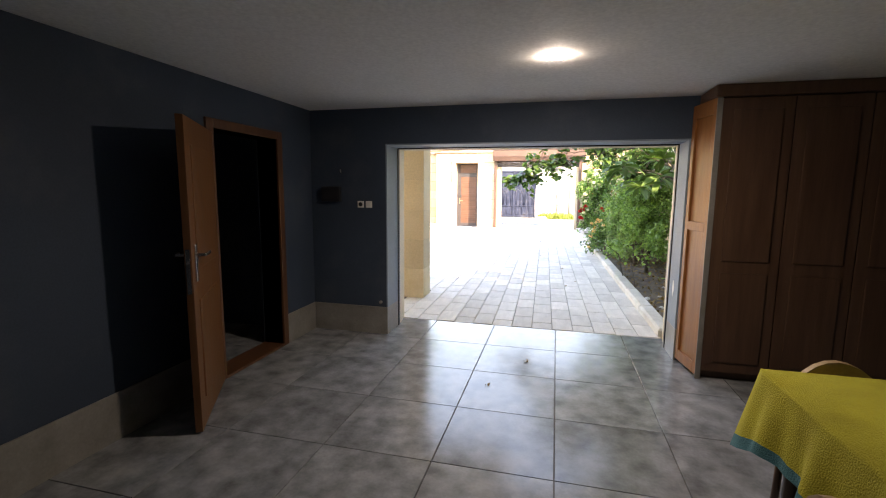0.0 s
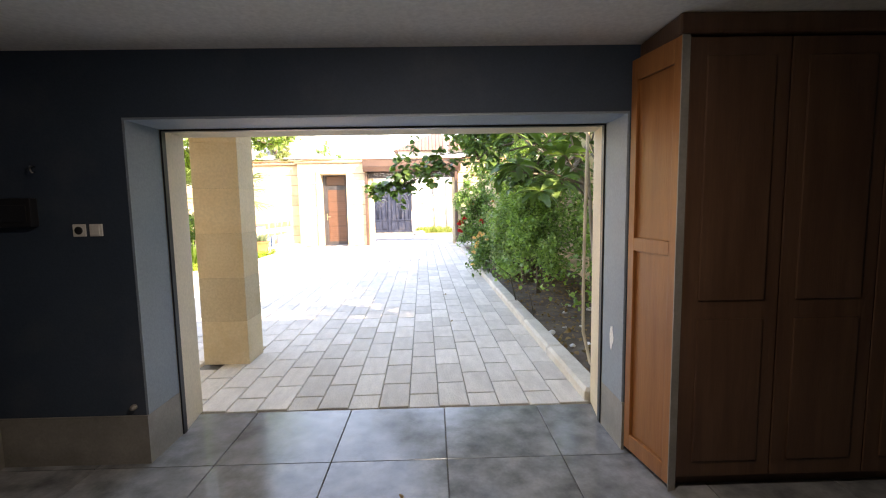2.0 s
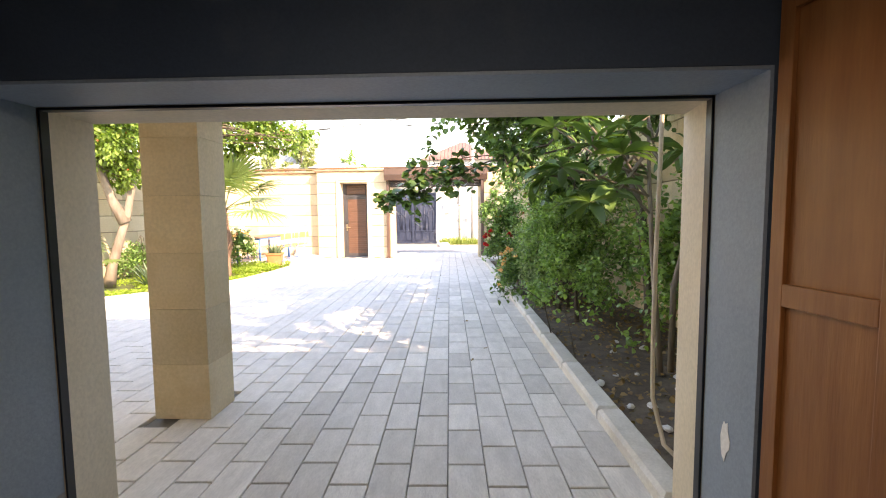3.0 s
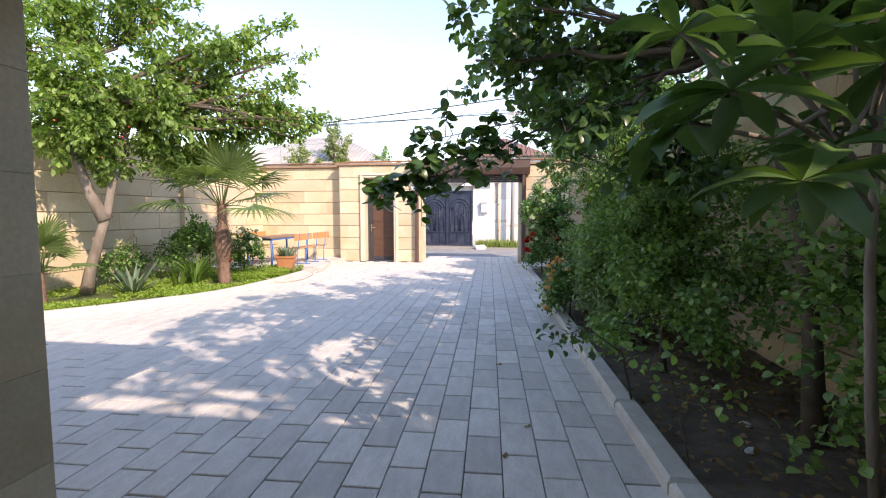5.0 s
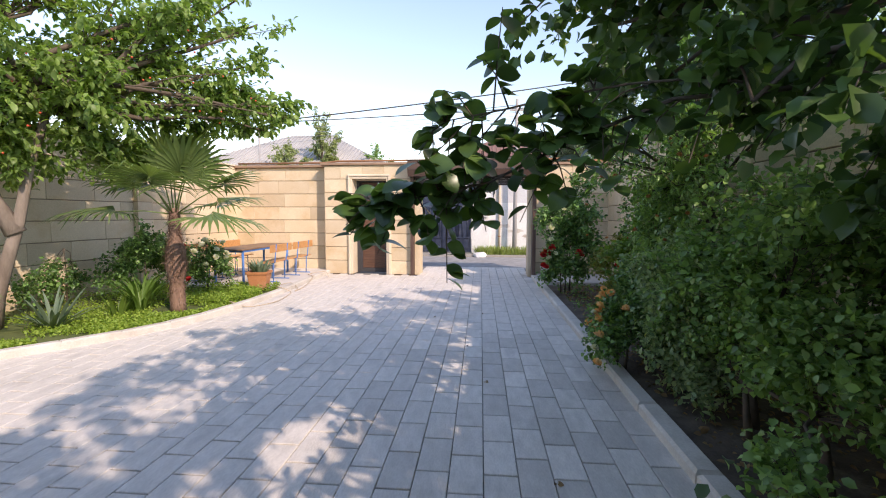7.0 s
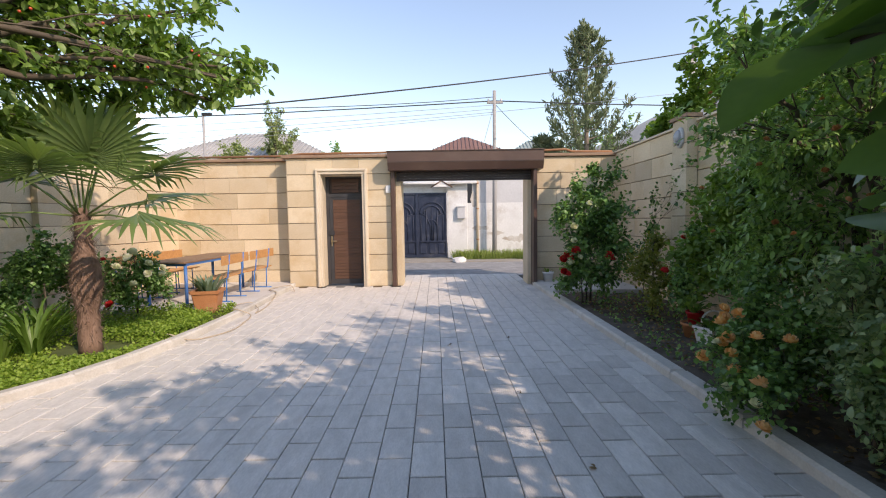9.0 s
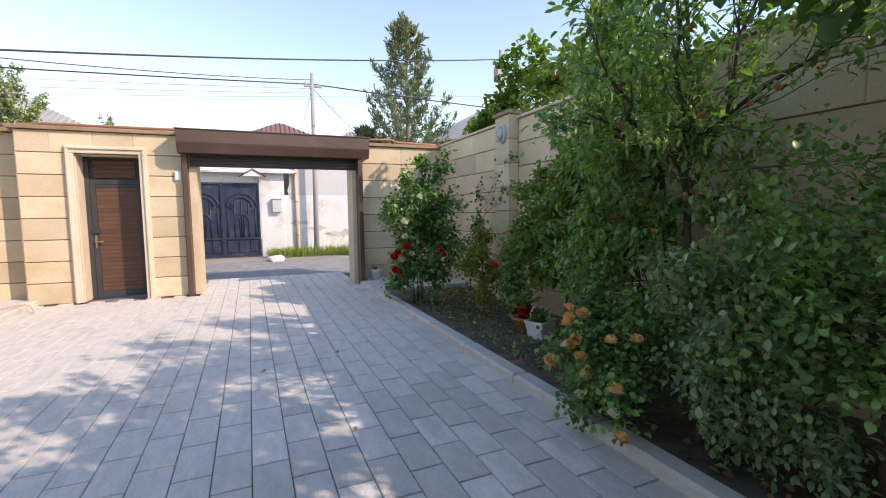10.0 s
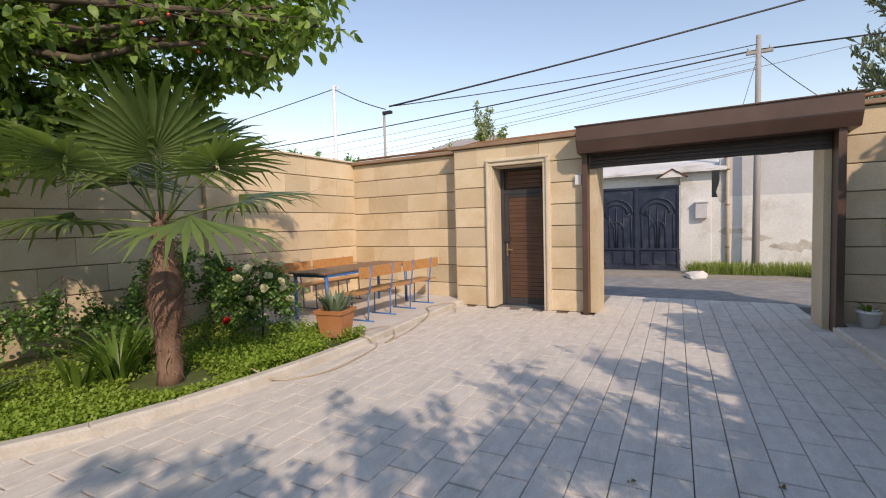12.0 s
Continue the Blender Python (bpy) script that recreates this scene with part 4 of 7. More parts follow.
vt = thing("pipe_stub", (-1.74, YF, 0.33), "small grey plastic pipe stub low on the wall", "pipe")
lathe("stub", [(0.016, 0), (0.016, 0.02), (0.011, 0.02), (0.011, 0.03)], M["skirting"], vt, m=pose(0, 0.001, 0, 90, 0, 0), sides=12)

# peeled paint on the reveal beside the cabinet
chip = thing("paint_chip", (OR - 0.0125, 0.22, 0.62), "white patch of peeled paint on the reveal", "paint patch")
ang_r = random.Random(9)
cv = [(-0.002, 0.03 * math.cos(k * 0.524) * ang_r.uniform(0.6, 1.2), 0.075 * math.sin(k * 0.524) * ang_r.uniform(0.7, 1.2)) for k in range(12)]
mesh_ob("flake", cv + [(-0.0005, y * 1.02, z * 1.02) for _, y, z in cv], [tuple(range(12))] + [(k, 12 + k, 12 + (k + 1) % 12, (k + 1) % 12) for k in range(12)], M["white_plastic"], chip)

# table with cloth
tb = thing("table", (1.34, -2.72, 0), "dark wooden table under a yellow-green cloth", "table")
part("top", a_box(-0.52, 0.52, -0.62, 0.62, 0.71, 0.74, 0.004), M["cabinet"], tb)
part("apron", (lambda bm: (box(bm, -0.46, 0.46, 0.545, 0.565, 0.62, 0.71), box(bm, -0.46, 0.46, -0.565, -0.545, 0.62, 0.71), box(bm, -0.465, -0.445, -0.54, 0.54, 0.62, 0.71), box(bm, 0.445, 0.465, -0.54, 0.54, 0.62, 0.71), bm)[-1])(bmesh.new()), M["cabinet"], tb)
for x in (-0.44, 0.44):
    for y in (-0.54, 0.54):
        tube("leg", [(x, y, 0), (x, y, 0.1), (x * 0.99, y * 0.99, 0.4), (x, y, 0.71)], [0.02, 0.022, 0.028, 0.03], M["cabinet"], tb, sides=8)


def draped(name, w, l, drop, z, mat, seed, hem0=0.0, hem1=1.0, nx=46):
    """A cloth over a table top: flat, then hanging with folds. hem0..hem1: the share of the drop that is built."""
    rng = random.Random(seed)
    v, f = [], []
    per = []
    steps = 150
    for k in range(steps):
        t = k / steps * 2 * (w + l)
        if t < w:
            q, nrm = (t - w / 2, l / 2), (0, 1)
        elif t < w + l:
            q, nrm = (w / 2, l / 2 - (t - w)), (1, 0)
        elif t < 2 * w + l:
            q, nrm = (w / 2 - (t - w - l), -l / 2), (0, -1)
        else:
            q, nrm = (-w / 2, -l / 2 + (t - 2 * w - l)), (-1, 0)
        per.append((q, nrm, t))
    rows = [0.0, 0.06, 0.2, 0.45, 0.7, 0.9, 1.0]
    rows = [hem0 + (hem1 - hem0) * r for r in rows]
    for r in rows:
        for (x, y), (a, b), t in per:
            corner = max(0.0, 1 - min(abs(abs(x) - w / 2) + abs(abs(y) - l / 2), 0.16) / 0.16)
            fold = 0.014 * math.sin(t * 17 + 1.3 * math.sin(t * 3)) + 0.008 * math.sin(t * 41)
            o = 0.012 + r * (0.03 + fold * 1.6 + 0.05 * corner)
            d = drop * (1 + 0.30 * corner + 0.05 * math.sin(t * 5 + seed))
            sx = (1 if x > 0 else -1) * corner * 0.7
            sy = (1 if y > 0 else -1) * corner * 0.7
            v.append((x + o * (a + (sx if a == 0 else 0)), y + o * (b + (sy if b == 0 else 0)), z - d * r))
    for i in range(len(rows) - 1):
        for k in range(steps):
            a, b = i * steps + k, i * steps + (k + 1) % steps
            f.append((a, a + steps, b + steps, b))
    if hem0 == 0.0:
        f.append(tuple(range(steps)))
    return v, f


cl = thing("tablecloth", (1.34, -2.72, 0), "yellow-green towelling tablecloth with a teal fringe", "tablecloth")
v, f = draped("cloth", 1.06, 1.26, 0.29, 0.747, None, 2, 0.0, 0.84)
mesh_ob("cloth", v, f, M["cloth"], cl, smooth=True)
v, f = draped("fringe", 1.06, 1.26, 0.29, 0.747, None, 2, 0.84, 1.0)
mesh_ob("fringe", v, f, M["teal"], cl, "teal fringe", smooth=True)


def garage_chair(at, rz):
    c = thing("chair", at, "tan chair with a rounded back at the table", "chair", "chairs at the table", rz)
    part("seat", a_box(-0.21, 0.21, -0.2, 0.2, 0.43, 0.46, 0.012), M["beige_plastic"], c)
    v, f = [], []
    n = 16
    for k in range(n + 1):
        a = math.pi * k / n
        for yy, s in ((0.18, 1.0), (0.21, 1.0), (0.21, 0.72), (0.18, 0.72)):
            v.append((0.21 * math.cos(a) * s, yy + 0.05 * math.sin(a), 0.45 + 0.315 * math.sin(a) * s))
    for k in range(n):
        for j in range(4):
            a, b = k * 4 + j, k * 4 + (j + 1) % 4
            f.append((a, b, b + 4, a + 4))
    f += [(0, 1, 2, 3), tuple(n * 4 + j for j in (3, 2, 1, 0))]
    mesh_ob("backrest", v, f, M["beige_plastic"], c, smooth=False)
    part("back_panel", a_box(-0.15, 0.15, 0.19, 0.2, 0.465, 0.665, 0.004), M["beige_plastic"], c)
    for x in (-0.185, 0.185):
        for y, top in ((-0.17, 0.43), (0.19, 0.50)):
            tube("leg", [(x * 1.06, y * 1.06, 0), (x, y, top)], [0.014, 0.017], M["cabinet"], c, sides=8)
    return c


ch = garage_chair((1.13, -2.2, 0), 0)
garage_chair((0.86, -2.98, 0), 95)

# side room: low cabinet with a pale tub on it
cb = thing("low_cabinet", (-3.75, -0.55, 0), "low dark cabinet in the unlit side room", "cabinet")
part("body", a_box(-0.3, 0.3, -0.25, 0.25, 0.05, 0.72, 0.006), M["cabinet"], cb)
part("top", a_box(-0.32, 0.32, -0.27, 0.27, 0.721, 0.75, 0.005), M["frame_wood"], cb)
tbx = thing("plastic_tub", (-3.68, -0.6, 0.75), "pale plastic tub on the low cabinet", "tub")
lathe("tub", [(0.08, 0), (0.10, 0.17), (0.107, 0.175), (0.107, 0.187), (0.094, 0.187), (0.075, 0.02)], M["beige_plastic"], tbx)

# ---- street and the far side ----
structure(part("street", a_box(-60, 60, 15.925, 19.9, -0.154, -0.05), M["gravel"]), "grey gravel street beyond the gateway", "street")
structure(part("verge", a_box(-60, 60, 19.9, 24, -0.154, -0.02), M["ground"]), "dusty verge along the far wall", "verge")
FY = 21.4
hs = thing("street_house", (0, FY, 0), "whitewashed house front with crumbling plaster across the street", "house")
part("gate_wall", a_box(-12, -3.58, 0, 0.3, -0.1, 2.85), M["plaster_old"], hs)
part("wall", a_box(-1.16, -0.36, -0.05, 0.35, -0.1, 2.95, 0.02), M["plaster_old"], hs, "white gate pillar")
part("wall", a_box(-0.36, 14, -0.02, 0.35, 1.051, 2.15), M["plaster_old"], hs)
part("upper_wall", a_box(-0.16, 14, -0.01, 0.35, 2.15, 3.25), M["plaster_grey"], hs, "grey rendered upper wall")
part("wall", a_box(-0.36, 14, -0.02, 0.35, -0.1, 1.05), M["plaster_old"], hs)
rr = random.Random(4)
for x0, x1, zc, hh in ((0.35, 1.1, 0.95, 0.10), (1.0, 3.2, 0.72, 0.20), (2.9, 6.0, 0.85, 0.3), (5.5, 10.0, 0.7, 0.3), (-0.2, 0.5, 1.15, 0.13), (-0.25, 0.1, 2.3, 0.35)):
    n = int((x1 - x0) / 0.07)
    up = [(x0 + (x1 - x0) * i / n, -0.026, zc + hh * (math.sin(math.pi * i / n) ** 0.5) * rr.uniform(0.35, 1.1)) for i in range(n + 1)]
    lo = [(x0 + (x1 - x0) * i / n, -0.026, zc - hh * (math.sin(math.pi * i / n) ** 0.5) * rr.uniform(0.3, 1.0)) for i in range(n + 1)]
    mesh_ob("bare_patch", up + lo, [(i, n + 1 + i, n + 2 + i, i + 1) for i in range(n)], M["plaster_worn"], hs, "patch of crumbled plaster")
part("fascia", a_box(-3.58, -1.17, 0.05, 0.3, 2.58, 2.95), M["plaster_old"], hs)
# roof slope over the gate with a small timber gable
mesh_ob("roof", [(-6, -0.3, 2.96), (0.0, -0.3, 2.96), (0.0, 4, 4.3), (-6, 4, 4.3), (-6, -0.3, 2.90), (0.0, -0.3, 2.90), (0.0, 4, 4.24), (-6, 4, 4.24)],
        [(0, 1, 2, 3), (7, 6, 5, 4), (0, 4, 5, 1), (1, 5, 6, 2), (2, 6, 7, 3), (3, 7, 4, 0)], M["plaster_old"], hs, "pale sheet roof")
mesh_ob("gable", [(-1.75, -0.32, 2.78), (-1.0, -0.32, 2.78), (-1.375, -0.32, 3.0), (-1.75, -0.26, 2.78), (-1.0, -0.26, 2.78), (-1.375, -0.26, 3.0)],
        [(0, 1, 2), (5, 4, 3), (0, 3, 4, 1), (1, 4, 5, 2), (2, 5, 3, 0)], M["plaster_old"], hs, "small pale gable")
for s in (-1, 1):
    tube("barge_board", [(-1.375 + s * 0.42, -0.34, 2.76), (-1.375, -0.34, 3.02)], 0.022, M["frame_wood"], hs, sides=4)

fg = thing("metal_gate", (-2.37, FY, 0), "closed blackened metal double gate with scrolled panels", "gate")
for s in (-1, 1):
    x0, x1 = (-1.18, -0.01) if s < 0 else (0.01, 1.18)
    lf = part("leaf", a_box(x0, x1, 0.05, 0.08, 0.03, 2.575), M["black_gate"], fg)
    part("frame", (lambda bm: (box(bm, x0, x0 + 0.05, 0.0, 0.05, 0.03, 2.575), box(bm, x1 - 0.05, x1, 0.0, 0.05, 0.03, 2.575), box(bm, x0 + 0.05, x1 - 0.05, 0.0, 0.05, 0.03, 0.10), box(bm, x0 + 0.05, x1 - 0.05, 0.0, 0.05, 0.62, 0.68), box(bm, x0 + 0.05, x1 - 0.05, 0.0, 0.05, 2.515, 2.575), bm)[-1])(bmesh.new()), M["black_gate"], lf)
    cx = (x0 + x1) / 2
    for k in range(3):
        xx = x0 + 0.10 + k * 0.36
        part("panel", a_box(xx, xx + 0.25, 0.02, 0.05, 0.17, 0.56, 0.012), M["black_gate"], lf)
    for k in range(5):
        xx = x0 + 0.14 + k * 0.22
        tube("bar", [(xx, 0.03, 0.68), (xx, 0.03, 1.7 + 0.25 * math.sin(k * 0.8))], 0.016, M["black_gate"], lf, sides=6)
    for rad, cz in ((0.48, 1.75), (0.33, 1.75), (0.2, 1.3)):
        tube("scroll", [(cx + rad * math.cos(math.pi * q / 12), 0.025, cz + rad * 0.95 * math.sin(math.pi * q / 12)) for q in range(13)], 0.02, M["black_gate"], lf, sides=6)
    for q in (-1, 1):
        tube("scroll", [(cx + q * 0.05, 0.03, 0.7), (cx + q * 0.07, 0.03, 1.3), (cx + q * 0.22, 0.03, 1.65), (cx + q * 0.42, 0.03, 1.75)], 0.016, M["black_gate"], lf, sides=6)
part("cover_strip", a_box(-0.035, 0.035, -0.012, -0.001, 0.03, 2.57, 0.003), M["black_gate"], fg)
mb = thing("meter_box", (-0.62, FY - 0.05, 1.55), "grey metal meter box on the white pillar", "box")
part("case", a_box(-0.15, 0.15, -0.16, 0, 0, 0.45, 0.01), M["plaster_grey"], mb)
part("hood", a_box(-0.17, 0.17, -0.19, 0, 0.451, 0.48, 0.005), M["plaster_grey"], mb)

pole = thing("utility_pole", (0.66, 21.0, -0.02), "weathered utility pole by the street", "pole")
tube("shaft", [(0, 0, -0.1), (0.02, 0, 3), (0.03, 0, 6.4)], [0.095, 0.08, 0.06], M["pole_wood"], pole, sides=12)
part("crossarm", a_box(-0.25, 0.35, -0.04, 0.04, 5.92, 6.0), M["pole_wood"], pole)
for x in (-0.2, 0.0, 0.28):
    lathe("insulator", [(0.02, 6.0), (0.035, 6.03), (0.025, 6.06), (0.03, 6.09), (0.01, 6.11)], M["plaster_grey"], pole, sides=10, m=pose(x, 0, 0))
pole2 = thing("drain_pipe", (0.03, FY - 0.1, 0), "pale vertical pipe on the old wall", "pipe")
tube("shaft", [(0, 0, -0.1), (0, 0, 3.3)], 0.05, M["hose"], pole2)
for z in (0.7, 1.9, 2.9):
    lathe("bracket", [(0.058, z), (0.058, z + 0.04)], M["rust_pipe"], pole2, sides=12)

pole3 = thing("utility_pole", (8.4, 21.3, -0.02), "utility pole carrying a transformer box", "pole")
tube("shaft", [(0, 0, -0.1), (0, 0, 8.2)], [0.13, 0.09], M["pole_wood"], pole3, sides=12)
part("transformer", a_box(-0.28, -0.04, -0.22, 0.14, 6.9, 7.5, 0.02), M["roof_grey"], pole3, "grey transformer box")
wp = thing("white_mast", (-9.35, 15.6, -0.1), "white painted steel mast behind the yard wall", "mast")
tube("shaft", [(0, 0, 0), (0, 0, 5.5)], 0.045, M["white_plastic"], wp)
tube("bracket", [(0, 0, 5.45), (0.12, 0, 5.45), (0.2, 0, 5.35)], 0.018, M["white_plastic"], wp)
rpz = thing("lamp_mast", (-7.35, 15.1, -0.1), "grey steel mast with a small lamp behind the gate wall", "mast")
tube("shaft", [(0, 0, 0), (0, 0, 4.35)], 0.03, M["pole_wood"], rpz)
part("lamp_head", a_box(-0.02, 0.22, -0.05, 0.05, 4.33, 4.40, 0.012), M["black_plastic"], rpz, "small dark lamp head")


def sagged(a, b, sag, n=18):
    a, b = Vector(a), Vector(b)
    return [a + (b - a) * (i / n) - Vector((0, 0, sag * 4 * (i / n) * (1 - i / n))) for i in range(n + 1)]


WIRES = [((-7.2, 15.1, 4.4), (8.4, 21.35, 7.82), 0.14, 0.022, "cable", "thick black overhead cable above the wall"),
         ((-45, 22.5, 6.1), (0.69, 21, 6.0), 0.45, 0.022, "cable", "black overhead cable over the street"),
         ((0.69, 21, 6.0), (40, 22, 6.3), 0.5, 0.022, "cable", "black overhead cable over the street"),
         ((-7.2, 15.1, 4.4), (0.69, 21, 6.15), 0.1, 0.012, "cable", "thin black overhead cable above the wall"),
         ((-45, 24.5, 5.9), (0.69, 21, 5.85), 0.5, 0.009, "cable_thin", "thin grey overhead wire above the street"),
         ((-45, 25.5, 5.5), (0.69, 21, 5.7), 0.5, 0.009, "cable_thin", "thin grey overhead wire above the street"),
         ((-45, 26.5, 5.0), (8.4, 21.3, 6.3), 0.6, 0.009, "cable_thin", "thin grey overhead wire above the street"),
         ((-45, 26.5, 4.4), (0.69, 21, 5.5), 0.4, 0.009, "cable_thin", "thin grey overhead wire above the street"),
         ((0.69, 21, 5.9), (0.2, 26, 3.6), 0.05, 0.008, "cable_thin", "thin grey service wire from the pole"),
         ((0.69, 21, 5.9), (4.2, 24, 3.8), 0.15, 0.010, "cable", "thin black service cable from the pole"),
         ((-9.35, 15.6, 5.3), (-7.3, 15.1, 4.35), 0.05, 0.012, "cable", "loose black cable between the masts"),
         ((-9.35, 15.6, 5.3), (-20, 14, 3.9), 0.1, 0.012, "cable", "black service cable beyond the yard wall")]
for a, b, s, r, mt, lab in WIRES:
    tagged(tube("overhead_cable", sagged(a, b, s), r, M[mt], sides=5), lab, "cable", "overhead cables")


def hip_house(name, x, y, w, d, eave, ridge, roof, label, rz=0.0):
    h = thing(name, (x, y, 0), label, "house", "houses beyond the street", rz)
    part("wall", a_box(-w / 2 + 0.4, w / 2 - 0.4, -d / 2 + 0.4, d / 2 - 0.4, -0.1, eave), M["plaster_old"], h)
    k = max(0.2, (w - d) / 2)
    vs = [(-w / 2, -d / 2, eave), (w / 2, -d / 2, eave), (w / 2, d / 2, eave), (-w / 2, d / 2, eave), (-k, 0, ridge), (k, 0, ridge)]
    mesh_ob("roof", vs, [(0, 1, 5, 4), (1, 2, 5), (2, 3, 4, 5), (3, 0, 4), (3, 2, 1, 0)], M[roof], h)
    n = int(w / 0.28)
    for i in range(n + 1):                      # standing ribs on the near slope
        xx = -w / 2 + w * i / n
        t = max(0.02, min(1.0, (w / 2 - abs(xx)) / (w / 2 - k)))
        tube("rib", [(xx, -d / 2, eave + 0.02), (xx, -d / 2 + t * d / 2, eave + t * (ridge - eave) + 0.02)], 0.04, M[roof], h, sides=4)
    for i in range(3):
        wd = part("window", a_box(-w / 3 + i * w / 3 - 0.5, -w / 3 + i * w / 3 + 0.5, -d / 2 + 0.36, -d / 2 + 0.40, 1.0, eave - 0.6), M["black_plastic"], h)
        part("sill", a_box(-w / 3 + i * w / 3 - 0.55, -w / 3 + i * w / 3 + 0.55, -d / 2 + 0.3, -d / 2 + 0.4, 0.94, 0.999), M["stone_pale"], wd)
    return h


hip_house("house", 0.3, 38.0, 7.0, 7.5, 5.8, 7.7, "roof_red", "house with a red-brown ribbed hip roof")
hip_house("house", 5.6, 40.0, 6.5, 8, 5.6, 7.7, "roof_green", "house with a grey-green hip roof")
hip_house("house", -13.0, 33.0, 13.0, 10, 4.6, 7.2, "roof_grey", "house with a grey corrugated hip roof")
hip_house("house", -24.5, 23.0, 9.0, 9, 4.0, 5.9, "roof_grey", "house with a pale grey corrugated roof")
hip_house("house", 12.5, 27.0, 9.0, 9, 5.2, 8.0, "roof_grey", "house with a grey corrugated roof", 20)


# ---- terrace furniture ----
def yard_bench(at, rz):
    b = thing("bench", at, "varnished plank bench on a blue steel frame", "bench", "benches on the terrace", rz)
    for i, y in enumerate((-0.09, 0.09)):
        part("seat_plank", a_box(-0.57, 0.57, y - 0.082, y + 0.082, 0.44, 0.462, 0.004), M["bench_wood"], b)
    part("back_plank", a_box(-0.57, 0.57, 0.205, 0.225, 0.68, 0.85, 0.006), M["bench_wood"], b)
    for x in (-0.30, 0.30):
        tube("frame", [(x, -0.16, 0.015), (x, -0.15, 0.43), (x, 0.16, 0.43), (x, 0.19, 0.44), (x, 0.235, 0.86)], 0.012, M["blue_metal"], b, sides=6)
        tube("skid", [(x, -0.22, 0.012), (x, 0.26, 0.012)], 0.012, M["blue_metal"], b, sides=6)
        tube("rear_leg", [(x, 0.15, 0.012), (x, 0.165, 0.43)], 0.012, M["blue_metal"], b, sides=6)
    tube("stretcher", [(-0.30, 0.0, 0.43), (0.30, 0.0, 0.43)], 0.01, M["blue_metal"], b, sides=6)
    return b


TZ = 0.088
b1 = yard_bench((-5.36, 11.85, TZ), -88)
copy_thing(b1, pose(-5.34, 13.02, TZ, 0, 0, -91))
copy_thing(b1, pose(-6.90, 11.75, TZ, 0, 0, 92))
copy_thing(b1, pose(-6.92, 12.95, TZ, 0, 0, 90))
tt = thing("terrace_table", (-6.08, 12.35, TZ), "long weathered plank table on blue steel legs", "table")
for i in range(4):
    part("plank", a_box(-0.38 + i * 0.19, -0.38 + (i + 1) * 0.19 - 0.004, -1.18, 1.18, 0.735, 0.765, 0.004), M["table_wood"], tt)
part("rim", (lambda bm: (box(bm, -0.36, -0.33, -1.1, 1.1, 0.69, 0.734), box(bm, 0.33, 0.36, -1.1, 1.1, 0.69, 0.734), box(bm, -0.33, 0.33, -1.12, -1.09, 0.69, 0.734), box(bm, -0.33, 0.33, 1.09, 1.12, 0.69, 0.734), bm)[-1])(bmesh.new()), M["blue_metal"], tt)
for x in (-0.33, 0.33):
    for y in (-1.08, 1.08):
        tube("leg", [(x, y, 0), (x, y, 0.70)], 0.028, M["blue_metal"], tt, sides=10)


# ---- pots ----
def strap_leaves(parent, n, length, width, mat, seed, base_r=0.05, lean=0.6, droop=0.5, z0=0.0, name="leaf", fold=0.2, as_one=True):
    """Sword or strap leaves rising from one base."""
    rng = np.random.default_rng(seed)
    V, F = [], []
    for k in range(n):
        a = rng.uniform(0, 2 * math.pi)
        L = length * rng.uniform(0.6, 1.1)
        w = width * rng.uniform(0.8, 1.2)
        out = np.array((math.cos(a), math.sin(a), 0))
        sidev = np.array((-math.sin(a), math.cos(a), 0))
        ln = lean * rng.uniform(0.25, 1.15)
        base = out * base_r * rng.uniform(0, 1) + np.array((0, 0, z0))
        i0 = len(V)
        m = 7
        q = base.copy()
        for j in range(m):
            t = j / (m - 1)
            el = math.pi / 2 - ln - droop * t * t * 1.6
            if j:
                q = q + (out * math.cos(el) + np.array((0, 0, math.sin(el)))) * L / (m - 1)
            ww = w * (0.75 + 0.5 * t if t < 0.4 else max(0.0, 1.0 - ((t - 0.4) / 0.6) ** 2))
            up = np.array((0, 0, 1)) * fold * ww
            V += [Vector(q - sidev * ww / 2 + up), Vector(q), Vector(q + sidev * ww / 2 + up)]
        for j in range(m - 1):
            b = i0 + j * 3
            F += [(b, b + 1, b + 4, b + 3), (b + 1, b + 2, b + 5, b + 4)]
    return mesh_ob(name, V, F, M[mat], parent, smooth=True)


def square_pot(name, at, w, h, label, rz, mat="terracotta"):
    p = thing(name, at, label, "plant pot", "", rz)
    bm = bmesh.new()
    rows = [(w * 0.36, 0), (w * 0.46, h * 0.86), (w * 0.5, h * 0.86), (w * 0.52, h), (w * 0.44, h), (w * 0.42, h * 0.8)]
    vs = []
    for r, z in rows:
        vs.append([bm.verts.new((x * r, y * r, z)) for x, y in ((-1, -1), (1, -1), (1, 1), (-1, 1))])
    for a, b in zip(vs, vs[1:]):
        for k in range(4):
            bm.faces.new((a[k], a[(k + 1) % 4], b[(k + 1) % 4], b[k]))
    bm.faces.new(vs[0][::-1])
    bmesh.ops.bevel(bm, geom=[e for e in bm.edges if abs(e.verts[0].co.z - e.verts[1].co.z) > 0.02], offset=0.015, segments=2, affect="EDGES")
    part("pot", bm, M[mat], p)
    part("soil", a_box(-w * 0.42, w * 0.42, -w * 0.42, w * 0.42, h * 0.76, h * 0.82), M["soil"], p)
    return p


pt = square_pot("terracotta_pot", (-5.07, 10.70, 0.09), 0.42, 0.36, "square terracotta pot with green sword leaves", 12)
